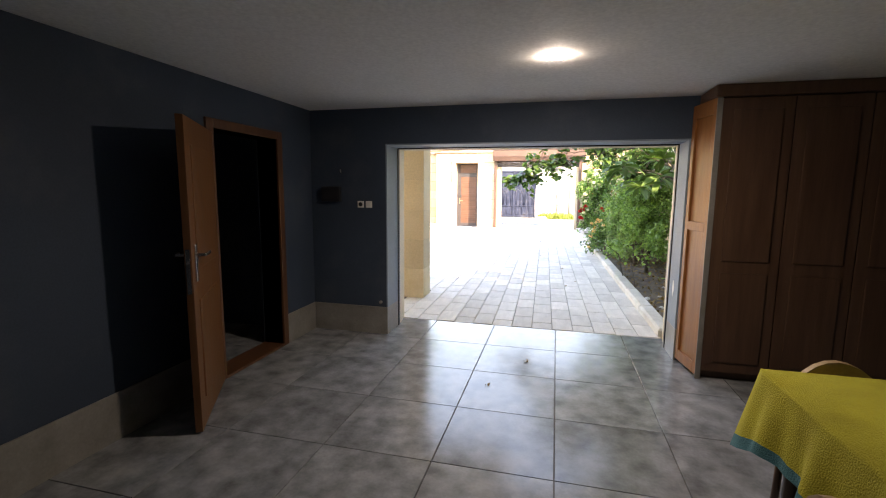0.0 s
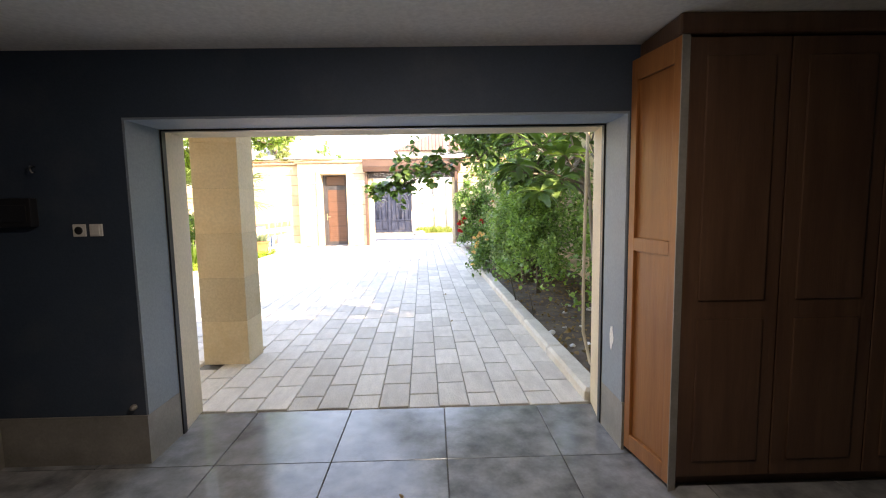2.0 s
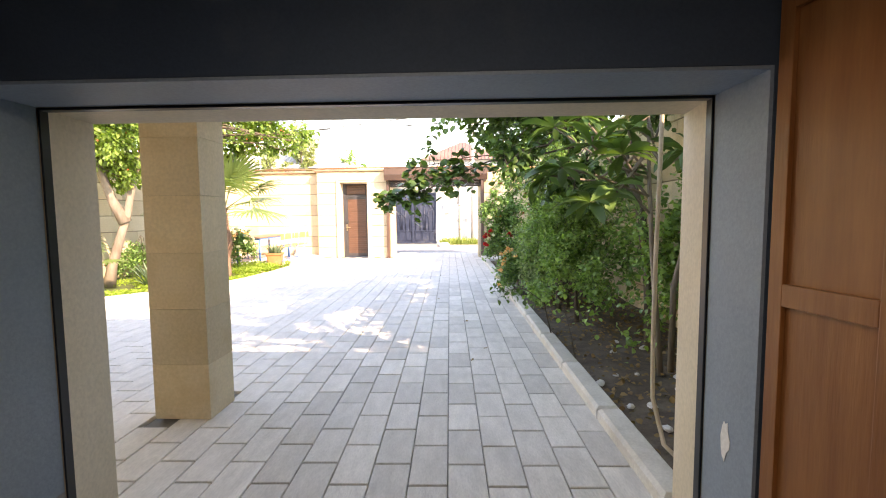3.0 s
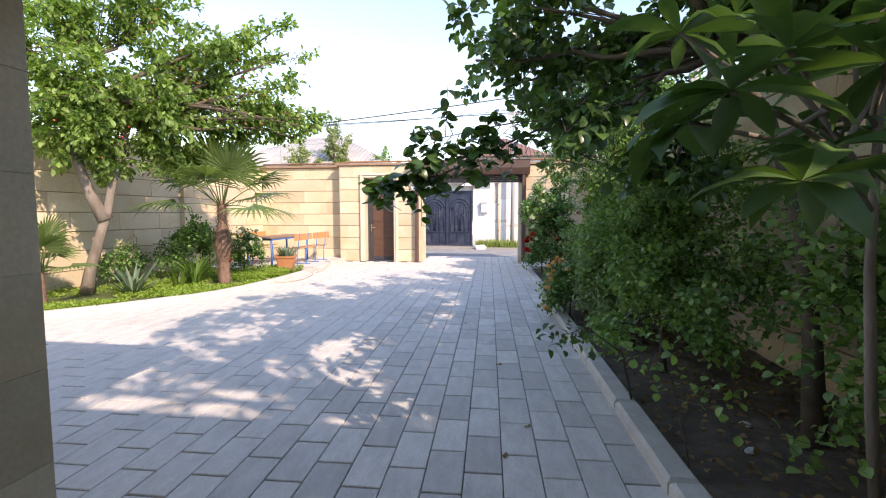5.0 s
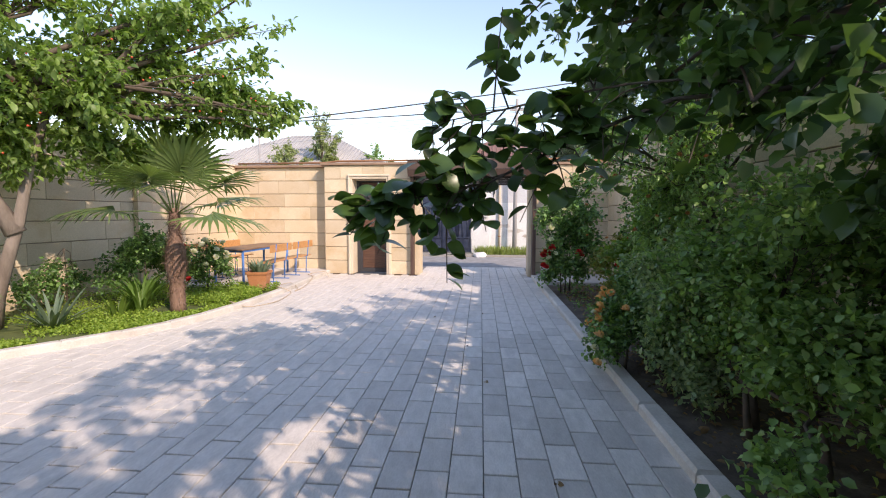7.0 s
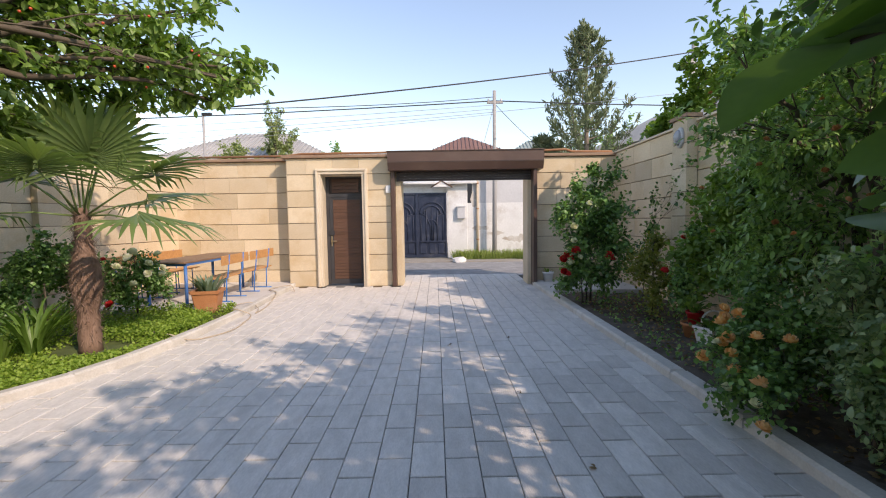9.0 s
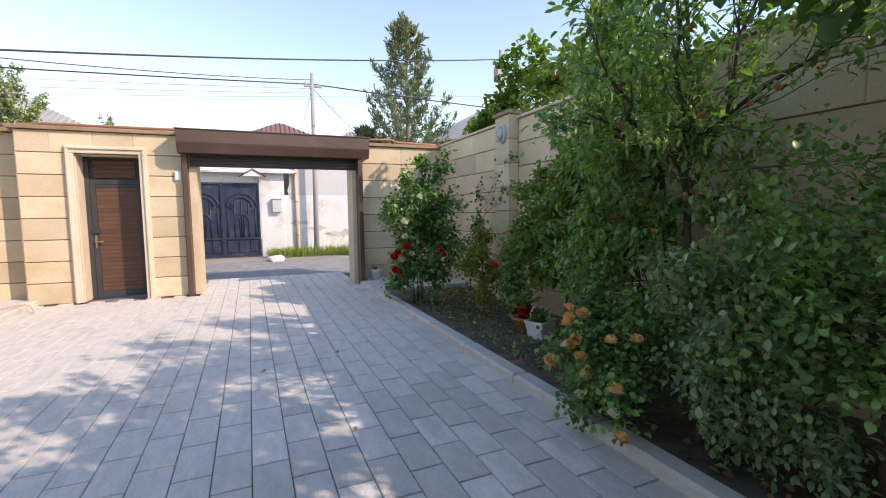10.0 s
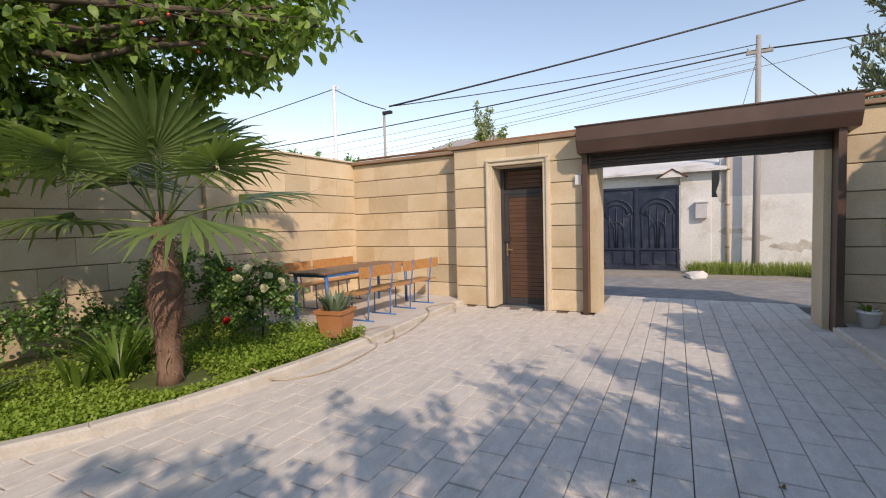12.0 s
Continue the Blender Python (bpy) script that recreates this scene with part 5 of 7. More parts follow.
strap_leaves(pt, 42, 0.37, 0.05, "leaf_iris", 3, 0.14, 0.55, 0.25, 0.29, "leaves", fold=0.3)


def round_pot(name, at, r, h, mat, label, leaf=None, seed=1, ll=0.2, n=14):
    p = thing(name, at, label, "plant pot")
    lathe("pot", [(r * 0.72, 0), (r * 0.95, h * 0.82), (r * 1.06, h * 0.83), (r * 1.08, h), (r * 0.93, h), (r * 0.9, h * 0.85)], M[mat], p, sides=20)
    lathe("soil", [(r * 0.9, h * 0.8), (r * 0.9, h * 0.86)], M["soil"], p, sides=16)
    if leaf:
        strap_leaves(p, n, ll, 0.05, leaf, seed, r * 0.5, 0.8, 0.7, h * 0.85, "leaves")
    return p


round_pot("white_pot", (1.09, 13.72, 0.085), 0.12, 0.22, "white_plastic", "white round pot with a small seedling by the gate", "leaf_light", 4, 0.16, 6)
round_pot("red_pot", (1.86, 9.10, 0.19), 0.095, 0.15, "petal_red", "red plastic pot with a leafy plant", "leaf_lily", 5, 0.3, 18)
round_pot("clay_pot", (1.86, 9.10, 0.02), 0.15, 0.18, "terracotta", "low terracotta pot on the soil")
tub = thing("white_tub", (1.86, 8.73, 0.03), "white plastic tub planted with seedlings", "tub", rz=25)
bm = bmesh.new()
rows = [(0.13, 0.09, 0), (0.165, 0.115, 0.19), (0.175, 0.125, 0.19), (0.175, 0.125, 0.215), (0.15, 0.10, 0.215), (0.145, 0.095, 0.16)]
vs = [[bm.verts.new((x * a, y * b, z)) for x, y in ((-1, -1), (1, -1), (1, 1), (-1, 1))] for a, b, z in rows]
for a, b in zip(vs, vs[1:]):
    for k in range(4):
        bm.faces.new((a[k], a[(k + 1) % 4], b[(k + 1) % 4], b[k]))
bm.faces.new(vs[0][::-1])
part("tub", bm, M["white_plastic"], tub)
part("soil", a_box(-0.144, 0.144, -0.094, 0.094, 0.15, 0.18), M["soil"], tub)
strap_leaves(tub, 20, 0.22, 0.05, "leaf_lily", 8, 0.09, 0.8, 0.6, 0.17, "leaves")
rg = thing("wire_hoop", (2.02, 8.98, 0.03), "white plastic hoop leaning by the pots", "hoop")
tube("hoop", [(0.14 * math.cos(a * 0.3), 0.0, 0.2 + 0.14 * math.sin(a * 0.3)) for a in range(-3, 12)], 0.012, M["white_plastic"], rg)
wl = thing("wall_lamp", (2.53, 10.80, 2.66), "grey oval bulkhead lamp on the pilaster", "lamp")
lathe("base", [(0.13, 0), (0.13, 0.03), (0.11, 0.05)], M["plaster_grey"], wl, m=pose(0, 0, 0.1, 0, -90, 0) @ Matrix.Diagonal((1.25, 0.8, 1, 1)))
lathe("glass", [(0.10, 0.05), (0.09, 0.08), (0.05, 0.11), (0.01, 0.12)], M["glass"], wl, m=pose(0, 0, 0.1, 0, -90, 0) @ Matrix.Diagonal((1.25, 0.8, 1, 1)))

# ---- trees and shrubs ----
def rel(base, lobes):
    return [(x - base[0], y - base[1], z - base[2], a, b, c, w) for x, y, z, a, b, c, w in lobes]


B = (-7.05, 7.25, 0.05)
cherry = plant("cherry_tree", B, "leaning fruit tree with grey trunk and small red cherries", "tree", "leaf_cherry", 0.115, LEAF_CHERRY,
               rel(B, [(-7.4, 7.5, 3.6, 1.1, 1.1, 0.9, 1.1), (-6.5, 7.0, 2.8, 0.9, 0.9, 0.7, 0.9), (-6.0, 8.2, 4.2, 1.2, 1.2, 0.9, 1.2), (-5.2, 8.5, 3.8, 0.95, 0.9, 0.6, 0.9),
                       (-4.4, 9.0, 3.4, 0.65, 0.55, 0.35, 0.55), (-6.9, 8.9, 3.5, 1.0, 1.0, 0.8, 0.9), (-7.2, 7.2, 4.8, 1.1, 1.1, 0.8, 1.0), (-6.1, 7.8, 5.2, 1.1, 1.1, 0.8, 1.0),
                       (-5.6, 7.5, 3.1, 0.75, 0.8, 0.6, 0.7), (-5.1, 9.3, 3.1, 0.6, 0.6, 0.4, 0.45), (-3.95, 9.2, 3.25, 0.38, 0.35, 0.2, 0.25), (-7.0, 6.4, 3.9, 0.9, 0.8, 0.8, 0.8),
                       (-6.2, 8.4, 2.6, 0.7, 0.7, 0.4, 0.5), (-6.7, 7.3, 2.25, 0.7, 0.7, 0.35, 0.6), (-5.9, 7.9, 2.5, 0.7, 0.6, 0.4, 0.6), (-7.6, 8.2, 2.6, 0.6, 0.7, 0.5, 0.6), (-4.7, 8.2, 4.5, 0.7, 0.7, 0.45, 0.5),
                       (-3.75, 8.8, 3.30, 0.42, 0.35, 0.12, 0.16), (-3.95, 8.8, 4.55, 0.45, 0.4, 0.18, 0.13), (-4.3, 8.9, 5.0, 0.5, 0.5, 0.25, 0.16), (-3.95, 8.9, 2.95, 0.42, 0.35, 0.10, 0.14), (-3.42, 8.85, 3.08, 0.22, 0.22, 0.08, 0.10), (-4.0, 8.7, 3.9, 0.45, 0.4, 0.16, 0.14),
                       (-6.3, 7.6, 3.3, 0.9, 0.9, 0.6, 0.8), (-6.9, 7.1, 2.9, 0.8, 0.8, 0.5, 0.7), (-5.6, 8.1, 3.2, 0.8, 0.8, 0.5, 0.6), (-6.4, 6.6, 3.5, 0.7, 0.7, 0.6, 0.5)]),
               28500, 11, 0.10, twigs=30, bark="bark", tilt=1.1,
               stems=[[(0, 0, -0.1), (0.10, 0.03, 0.45), (0.26, 0.08, 1.0), (0.40, 0.12, 1.45), (0.52, 0.2, 2.2), (0.75, 0.3, 3.0)],
                      [(0.36, 0.11, 1.3), (0.20, 0.0, 1.75), (0.05, -0.1, 2.4), (-0.05, -0.2, 3.2)]])
rngf = np.random.default_rng(3)
for k in range(60):
    lb = ((1.15, 0.45, 4.15, 1.2), (1.95, 0.75, 3.75, 0.9), (0.65, -0.75, 2.75, 0.9), (2.7, 1.2, 3.3, 0.6), (0.2, 0.9, 3.4, 0.9))[k % 5]
    u = rngf.normal(0, 1, 3)
    u = u / np.linalg.norm(u) * lb[3] * 0.85
    me_p = (lb[0] + u[0], lb[1] + u[1], lb[2] + u[2] * 0.7)
    if k == 0:
        first_cherry = lathe("cherry", [(0.002, -0.014), (0.012, -0.008), (0.0145, 0.0), (0.012, 0.008), (0.003, 0.012)], M["cherry"], cherry, sides=8)
        first_cherry.matrix_basis = pose(*me_p)
    else:
        piece("cherry", first_cherry.data, cherry, pose(*me_p))

# persimmon with one long bough over the drive
B = (2.05, 3.3, 0.0)
pers = plant("persimmon_tree", B, "persimmon tree leaning a long leafy bough over the driveway", "tree", "leaf_persimmon", 0.095, LEAF_OVAL,
             rel(B, [(1.0, 4.3, 2.75, 0.7, 0.7, 0.45, 1.0), (0.25, 4.5, 2.6, 0.5, 0.5, 0.3, 0.55), (1.5, 5.3, 2.9, 0.8, 0.8, 0.5, 1.0), (1.9, 4.0, 3.5, 0.7, 0.9, 0.6, 0.9), (1.6, 3.3, 2.7, 0.5, 0.5, 0.35, 0.7),
                     (0.65, 5.4, 2.5, 0.5, 0.6, 0.35, 0.6), (1.2, 3.6, 3.2, 0.6, 0.6, 0.4, 0.7), (0.55, 3.6, 2.0, 0.4, 0.35, 0.22, 0.45), (1.3, 3.7, 1.7, 0.4, 0.4, 0.35, 0.6), (2.1, 4.9, 3.9, 0.7, 0.8, 0.5, 0.7), (1.7, 2.4, 3.6, 0.7, 0.7, 0.5, 0.9), (1.3, 1.7, 3.3, 0.6, 0.6, 0.4, 0.7), (2.3, 1.5, 4.1, 0.7, 0.7, 0.5, 0.8), (0.8, 3.2, 3.7, 0.6, 0.6, 0.4, 0.7), (0.2, 4.2, 3.3, 0.55, 0.5, 0.35, 0.6), (0.0, 4.9, 2.95, 0.4, 0.45, 0.3, 0.4), (1.5, 4.6, 4.3, 0.7, 0.8, 0.4, 0.7), (1.2, 1.2, 4.6, 0.6, 0.6, 0.4, 0.45), (0.6, 1.8, 4.3, 0.6, 0.6, 0.35, 0.4), (2.2, 2.2, 5.0, 0.8, 0.8, 0.4, 0.5), (1.0, 2.6, 4.7, 0.6, 0.6, 0.4, 0.4), (0.3, 2.8, 3.9, 0.5, 0.5, 0.3, 0.35), (2.9, 2.0, 3.6, 0.35, 0.6, 0.4, 0.22), (2.85, 3.2, 3.6, 0.35, 0.6, 0.4, 0.22), (2.9, 4.4, 3.5, 0.35, 0.6, 0.35, 0.22),
                     (1.9, 3.4, 2.9, 0.5, 0.5, 0.4, 0.4), (2.3, 3.6, 3.2, 0.45, 0.6, 0.4, 0.4), (2.35, 4.2, 2.8, 0.4, 0.5, 0.4, 0.35), (1.6, 3.0, 2.75, 0.4, 0.5, 0.35, 0.3), (2.15, 2.8, 2.65, 0.4, 0.5, 0.4, 0.35), (2.4, 2.4, 3.1, 0.35, 0.5, 0.4, 0.3),
                     (-0.1, 4.0, 2.65, 0.35, 0.35, 0.25, 0.3), (0.3, 3.7, 2.9, 0.4, 0.4, 0.3, 0.35), (2.3, 4.8, 3.1, 0.35, 0.5, 0.4, 0.4), (2.4, 3.2, 3.4, 0.3, 0.5, 0.4, 0.35)]),
             13700, 21, 0.06, twigs=15, bark="twig", tilt=0.8,
             stems=[[(0, 0, -0.1), (-0.03, 0.05, 0.7), (-0.10, 0.1, 1.4), (-0.22, 0.3, 2.1), (-0.4, 0.6, 2.6)]])
bough = [(-0.40, 0.50, 2.28), (-1.28, 0.50, 2.09), (-1.68, 0.50, 2.06), (-2.05, 0.50, 1.91), (-2.37, 0.50, 1.75), (-2.70, 0.50, 1.68), (-2.94, 0.51, 1.65)]
bough2 = [(-1.28, 0.50, 2.09), (-1.57, 0.47, 2.13), (-1.86, 0.46, 2.11), (-2.13, 0.47, 2.07), (-2.32, 0.48, 2.03), (-2.46, 0.50, 2.01), (-2.60, 0.52, 1.99)]
tube("bough", [(-0.25, 0.35, 2.2), (-0.32, 0.44, 2.26), (-0.40, 0.50, 2.28)], [0.02, 0.017, 0.0145], M["twig"], pers)
tube("bough", bough2, [0.006, 0.0055, 0.005, 0.0045, 0.004, 0.003, 0.002], M["twig"], pers)
tube("bough", bough, [0.014, 0.011, 0.0085, 0.007, 0.0055, 0.004, 0.0022], M["twig"], pers)
lv_t, lf_t = leaf_template(LEAF_BROAD)
lv_t[:, 2] *= 0.5
big_leaf = bpy.data.meshes.new("leaf")
big_leaf.from_pydata([tuple(q) for q in lv_t], [], lf_t)
big_leaf.materials.append(M["leaf_persimmon"])
big_leaf.polygons.foreach_set("use_smooth", [True] * len(big_leaf.polygons))
rngf = np.random.default_rng(8)
tw_v, tw_f = [], []
for k in range(64):
    t = min(5.98, 1.6 + 4.4 * rngf.beta(1.4, 1.0))
    i = int(t)
    bg = bough2 if k % 3 == 0 else bough
    a = Vector(bg[i]).lerp(Vector(bg[i + 1]), t - i)
    b = a + Vector((rngf.normal(-0.05, 0.11), rngf.normal(0.0, 0.09), rngf.normal(-0.08, 0.14)))
    b.x, b.y = max(b.x, -2.96), min(b.y, 0.62)
    q = [a, a.lerp(b, 0.5) + Vector((0, 0, 0.03)), b]
    tube_data(q, [0.004, 0.003, 0.0018], 5, tw_v, tw_f, cap=False)
    for j in range(6):
        w = rngf.uniform(0.2, 1.05)
        c = a.lerp(b, w) + Vector((0, 0, 0.03 * (1 - abs(2 * w - 1))))
        s = rngf.uniform(0.07, 0.125)
        piece("leaf", big_leaf, pers, Matrix.Translation(c) @ Euler((rngf.normal(0, 0.5), rngf.uniform(-0.1, 0.9), rngf.uniform(0, 6.28))).to_matrix().to_4x4() @ Matrix.Diagonal((s, s, s, 1)))
for tip in ((-3.00, 0.56, 1.71), (-3.00, 0.58, 1.64), (-2.97, 0.55, 1.53)):      # leading shoots at the bough's end
    a, b = Vector((-2.83, 0.505, 1.664)), Vector(tip)
    tube_data([a, a.lerp(b, 0.5) + Vector((0, 0, 0.015)), b], [0.004, 0.003, 0.0018], 5, tw_v, tw_f, cap=False)
    for j in range(6):
        s = rngf.uniform(0.07, 0.105)
        piece("leaf", big_leaf, pers, Matrix.Translation(a.lerp(b, 0.35 + 0.13 * j)) @ Euler((rngf.normal(0, 0.4), rngf.uniform(0.0, 0.7), 2.6 + rngf.uniform(-1.3, 1.3))).to_matrix().to_4x4() @ Matrix.Diagonal((s, s, s, 1)))
mesh_ob("twig", tw_v, tw_f, M["twig"], pers, smooth=True)["kind"] = "stuff"

# loquat with big leaf rosettes near the house
B = (1.80, 2.50, 0.0)
loq = thing("loquat_tree", B, "young loquat tree with rosettes of large leathery leaves", "tree")
tube("trunk", [(0, 0, -0.1), (-0.06, 0.02, 0.6), (-0.12, 0.0, 1.2), (-0.20, -0.1, 1.8), (-0.24, -0.15, 2.4)], [0.028, 0.024, 0.020, 0.016, 0.011], M["bark"], loq)
tube("trunk", [(0.12, 0.1, -0.1), (0.1, 0.05, 0.8), (0.2, -0.1, 1.6), (0.15, -0.2, 2.3)], [0.03, 0.026, 0.02, 0.012], M["bark"], loq)
llv, llf = leaf_template(LEAF_LONG)
long_leaf = bpy.data.meshes.new("leaf")
long_leaf.from_pydata([tuple(q) for q in llv], [], llf)
long_leaf.materials.append(M["leaf_loquat"])
long_leaf.polygons.foreach_set("use_smooth", [True] * len(long_leaf.polygons))
ros = [(0.72, 1.70, 1.77), (0.70, 1.92, 1.73), (0.94, 1.76, 1.53), (1.0, 1.95, 1.95), (1.2, 2.1, 1.65), (1.17, 1.8, 1.86), (1.35, 2.2, 2.1), (1.45, 2.5, 1.8), (1.3, 2.6, 2.1), (1.6, 2.1, 2.3), (1.05, 2.4, 2.25), (1.5, 2.4, 2.5), (1.7, 2.0, 1.9), (1.95, 2.7, 2.0), (0.8, 2.3, 2.15)]
for rx, ry, rz_ in ros:
    c = Vector((rx, ry, rz_)) - Vector(B)
    tube("branch", [Vector((-0.12, 0.0, 1.2)).lerp(Vector((-0.24, -0.15, 2.3)), rngf.uniform(0.0, 1.0)), c * 0.55 + Vector((-0.12, -0.05, 0.75)), c], [0.012, 0.010, 0.008], M["bark"], loq, sides=6)
    for j in range(13):
        s = rngf.uniform(0.18, 0.31)
        piece("leaf", long_leaf, loq, Matrix.Translation(c) @ Euler((rngf.normal(0, 0.3), rngf.uniform(-0.55, 0.75), j * 2.399 + rngf.normal(0, 0.2))).to_matrix().to_4x4() @ Matrix.Diagonal((s, s, s, 1)))

B = (3.6, -0.6, 0.0)                               # tall tree beyond the wall, whose shade dapples the driveway
plant("shade_tree", B, "tall leafy tree beside the house beyond the wall", "tree", "leaf_hedge", 0.10, LEAF_OVAL,
      rel(B, [(gx + 4.66 + 0.25 * math.sin(3 * gx + gy), gy - 4.36 + 0.2 * math.cos(5 * gx), 4.4 + 0.35 * math.sin(4 * gx + 2 * gy), 0.5, 0.5, 0.3, 0.5 + 0.3 * math.sin(7 * gx + 3 * gy))
              for gx in (-4.3, -3.5, -2.7, -1.9, -1.1, -0.3) for gy in (3.35, 4.15, 4.95)]),
      4600, 23, 0.09, twigs=22, bark="bark", tilt=0.7, stems=[[(0, 0, -0.1), (0.05, 0, 1.5), (0, 0.05, 3.0), (-0.1, 0.1, 4.0)]])

B = (1.6, 5.2, 0.0)
plant("hedge_shrub", B, "dense dark green shrub spilling over the kerb", "shrub", "leaf_hedge", 0.053, LEAF_OVAL,
      rel(B, [(1.35, 4.3, 0.98, 0.34, 0.5, 0.42, 1.0), (1.35, 5.1, 1.12, 0.38, 0.6, 0.5, 1.2), (1.4, 5.8, 1.12, 0.38, 0.5, 0.5, 1.1), (1.75, 5.5, 1.5, 0.5, 0.8, 0.5, 1.2), (1.8, 4.4, 1.3, 0.5, 0.6, 0.5, 1.0),
              (1.42, 4.8, 0.75, 0.26, 0.5, 0.35, 0.7), (1.40, 5.6, 0.78, 0.28, 0.45, 0.35, 0.7), (2.0, 3.9, 0.9, 0.4, 0.5, 0.5, 0.8), (1.55, 3.75, 0.65, 0.35, 0.35, 0.4, 0.7), (0.95, 3.95, 0.5, 0.2, 0.3, 0.2, 0.25), (2.3, 5.0, 1.9, 0.4, 0.9, 0.6, 0.9),
              (1.45, 4.7, 1.6, 0.45, 0.6, 0.4, 0.9)]),
      17000, 31, 0.03, twigs=26, tilt=0.4, stems=[[(0, -0.6, 0), (0, -0.5, 0.5)], [(0.1, 0.3, 0), (0.05, 0.3, 0.5)], [(-0.1, 0, 0), (-0.15, 0, 0.4)]])
B = (1.3, 6.15, 0.0)
plant("grey_shrub", B, "grey-green leafy shrub by the kerb", "shrub", "leaf_grey", 0.06, LEAF_SAGE,
      rel(B, [(1.22, 6.0, 0.85, 0.28, 0.4, 0.35, 0.8), (1.35, 5.85, 0.55, 0.28, 0.4, 0.35, 0.9), (1.5, 6.25, 0.9, 0.35, 0.4, 0.45, 0.9), (1.4, 5.6, 1.15, 0.35, 0.4, 0.3, 0.6), (1.6, 6.5, 0.6, 0.35, 0.35, 0.45, 0.8),
              (1.35, 5.9, 1.4, 0.3, 0.4, 0.22, 0.35), (1.15, 6.2, 1.05, 0.25, 0.3, 0.25, 0.4), (1.3, 5.75, 0.28, 0.28, 0.4, 0.22, 0.7), (1.5, 6.1, 0.3, 0.3, 0.4, 0.25, 0.7), (1.2, 6.1, 0.5, 0.2, 0.25, 0.25, 0.5)]),
      8600, 41, 0.02, twigs=22, tilt=0.3, stems=[[(0, 0, 0), (0, 0, 0.3)], [(0.1, 0.15, 0), (0.12, 0.15, 0.35)]])
B = (2.05, 6.9, 0.0)
pom = plant("pomegranate_tree", B, "tall bushy tree with scattered orange blossoms", "tree", "leaf_hedge", 0.075, LEAF_SLIM,
            rel(B, [(1.6, 6.6, 2.1, 0.65, 0.65, 0.55, 1.0), (1.9, 7.3, 2.6, 0.65, 0.75, 0.65, 1.0), (1.2, 6.4, 2.85, 0.65, 0.6, 0.45, 0.8), (0.55, 6.4, 2.55, 0.45, 0.35, 0.28, 0.35), (2.0, 6.2, 3.3, 0.75, 0.75, 0.5, 0.9),
                    (2.1, 7.9, 2.0, 0.45, 0.6, 0.55, 0.8), (1.75, 7.1, 1.3, 0.45, 0.55, 0.5, 0.9), (2.2, 7.6, 3.4, 0.5, 0.6, 0.5, 0.7), (2.2, 8.3, 1.2, 0.4, 0.4, 0.5, 0.6), (0.95, 6.9, 2.2, 0.4, 0.4, 0.35, 0.4),
                    (1.6, 7.6, 0.75, 0.3, 0.4, 0.35, 0.5), (1.9, 8.2, 1.7, 0.45, 0.5, 0.5, 0.8), (2.0, 7.8, 2.7, 0.5, 0.6, 0.5, 0.7), (1.5, 7.3, 1.9, 0.45, 0.5, 0.5, 0.8), (1.5, 6.7, 3.6, 0.7, 0.7, 0.4, 0.7), (2.25, 6.0, 2.6, 0.3, 0.6, 0.35, 0.3), (2.2, 6.5, 1.5, 0.35, 0.5, 0.4, 0.4), (1.7, 7.2, 0.6, 0.35, 0.4, 0.4, 0.6), (1.75, 8.0, 0.95, 0.35, 0.4, 0.45, 0.6), (1.5, 7.5, 1.3, 0.35, 0.4, 0.4, 0.6)]),
            17500, 51, 0.05, twigs=22, tilt=0.6, stems=[[(0, 0, -0.1), (-0.05, 0, 0.8), (-0.1, 0, 1.6)], [(0.1, 0.2, -0.1), (0.1, 0.3, 0.9), (0.05, 0.4, 1.9)]])
flowers(pom, "petal_orange", [(-0.9 + 0.5 * math.sin(k * 2.1), -0.5 + 0.6 * math.cos(k * 1.3), 1.9 + 0.5 * math.sin(k * 3.7)) for k in range(22)], 0.02, 5)

B = (1.02, 6.74, 0.02)
peach = plant("peach_rose_bush", B, "rose bush with peach-orange blooms leaning over the kerb", "shrub", "leaf_rose", 0.05, LEAF_OVAL,
              rel(B, [(1.0, 6.9, 0.45, 0.3, 0.35, 0.3, 1.0), (0.9, 6.5, 0.35, 0.2, 0.25, 0.25, 0.7), (1.25, 7.1, 0.6, 0.3, 0.35, 0.3, 0.9), (1.2, 6.6, 0.7, 0.25, 0.3, 0.25, 0.7), (0.85, 6.75, 0.2, 0.15, 0.3, 0.15, 0.4), (1.35, 6.8, 0.35, 0.3, 0.35, 0.3, 0.8), (1.3, 7.1, 0.9, 0.25, 0.3, 0.2, 0.5)]),
              4600, 61, 0.014, twigs=16, tilt=0.4, stems=[[(0, 0, 0), (0, 0, 0.2)], [(0.05, -0.1, 0), (0.05, -0.15, 0.25)]])
flowers(peach, "petal_peach", [(-0.12, 0.25, 0.72), (-0.07, 0.31, 0.70), (-0.03, 0.2, 0.75), (-0.16, 0.12, 0.60), (-0.30, -0.42, 0.44), (-0.28, -0.36, 0.72), (-0.2, 0.02, 0.5), (-0.26, -0.12, 0.42), (-0.02, -0.3, 0.68), (-0.33, -0.5, 0.2), (-0.24, 0.3, 0.4), (-0.10, 0.28, 0.78), (-0.15, 0.22, 0.68), (-0.18, 0.16, 0.55)], 0.046, 6)
flowers(peach, "petal_white", [(-0.3, -0.1, 0.3), (-0.22, 0.15, 0.55), (-0.34, -0.45, 0.33)], 0.035, 7)

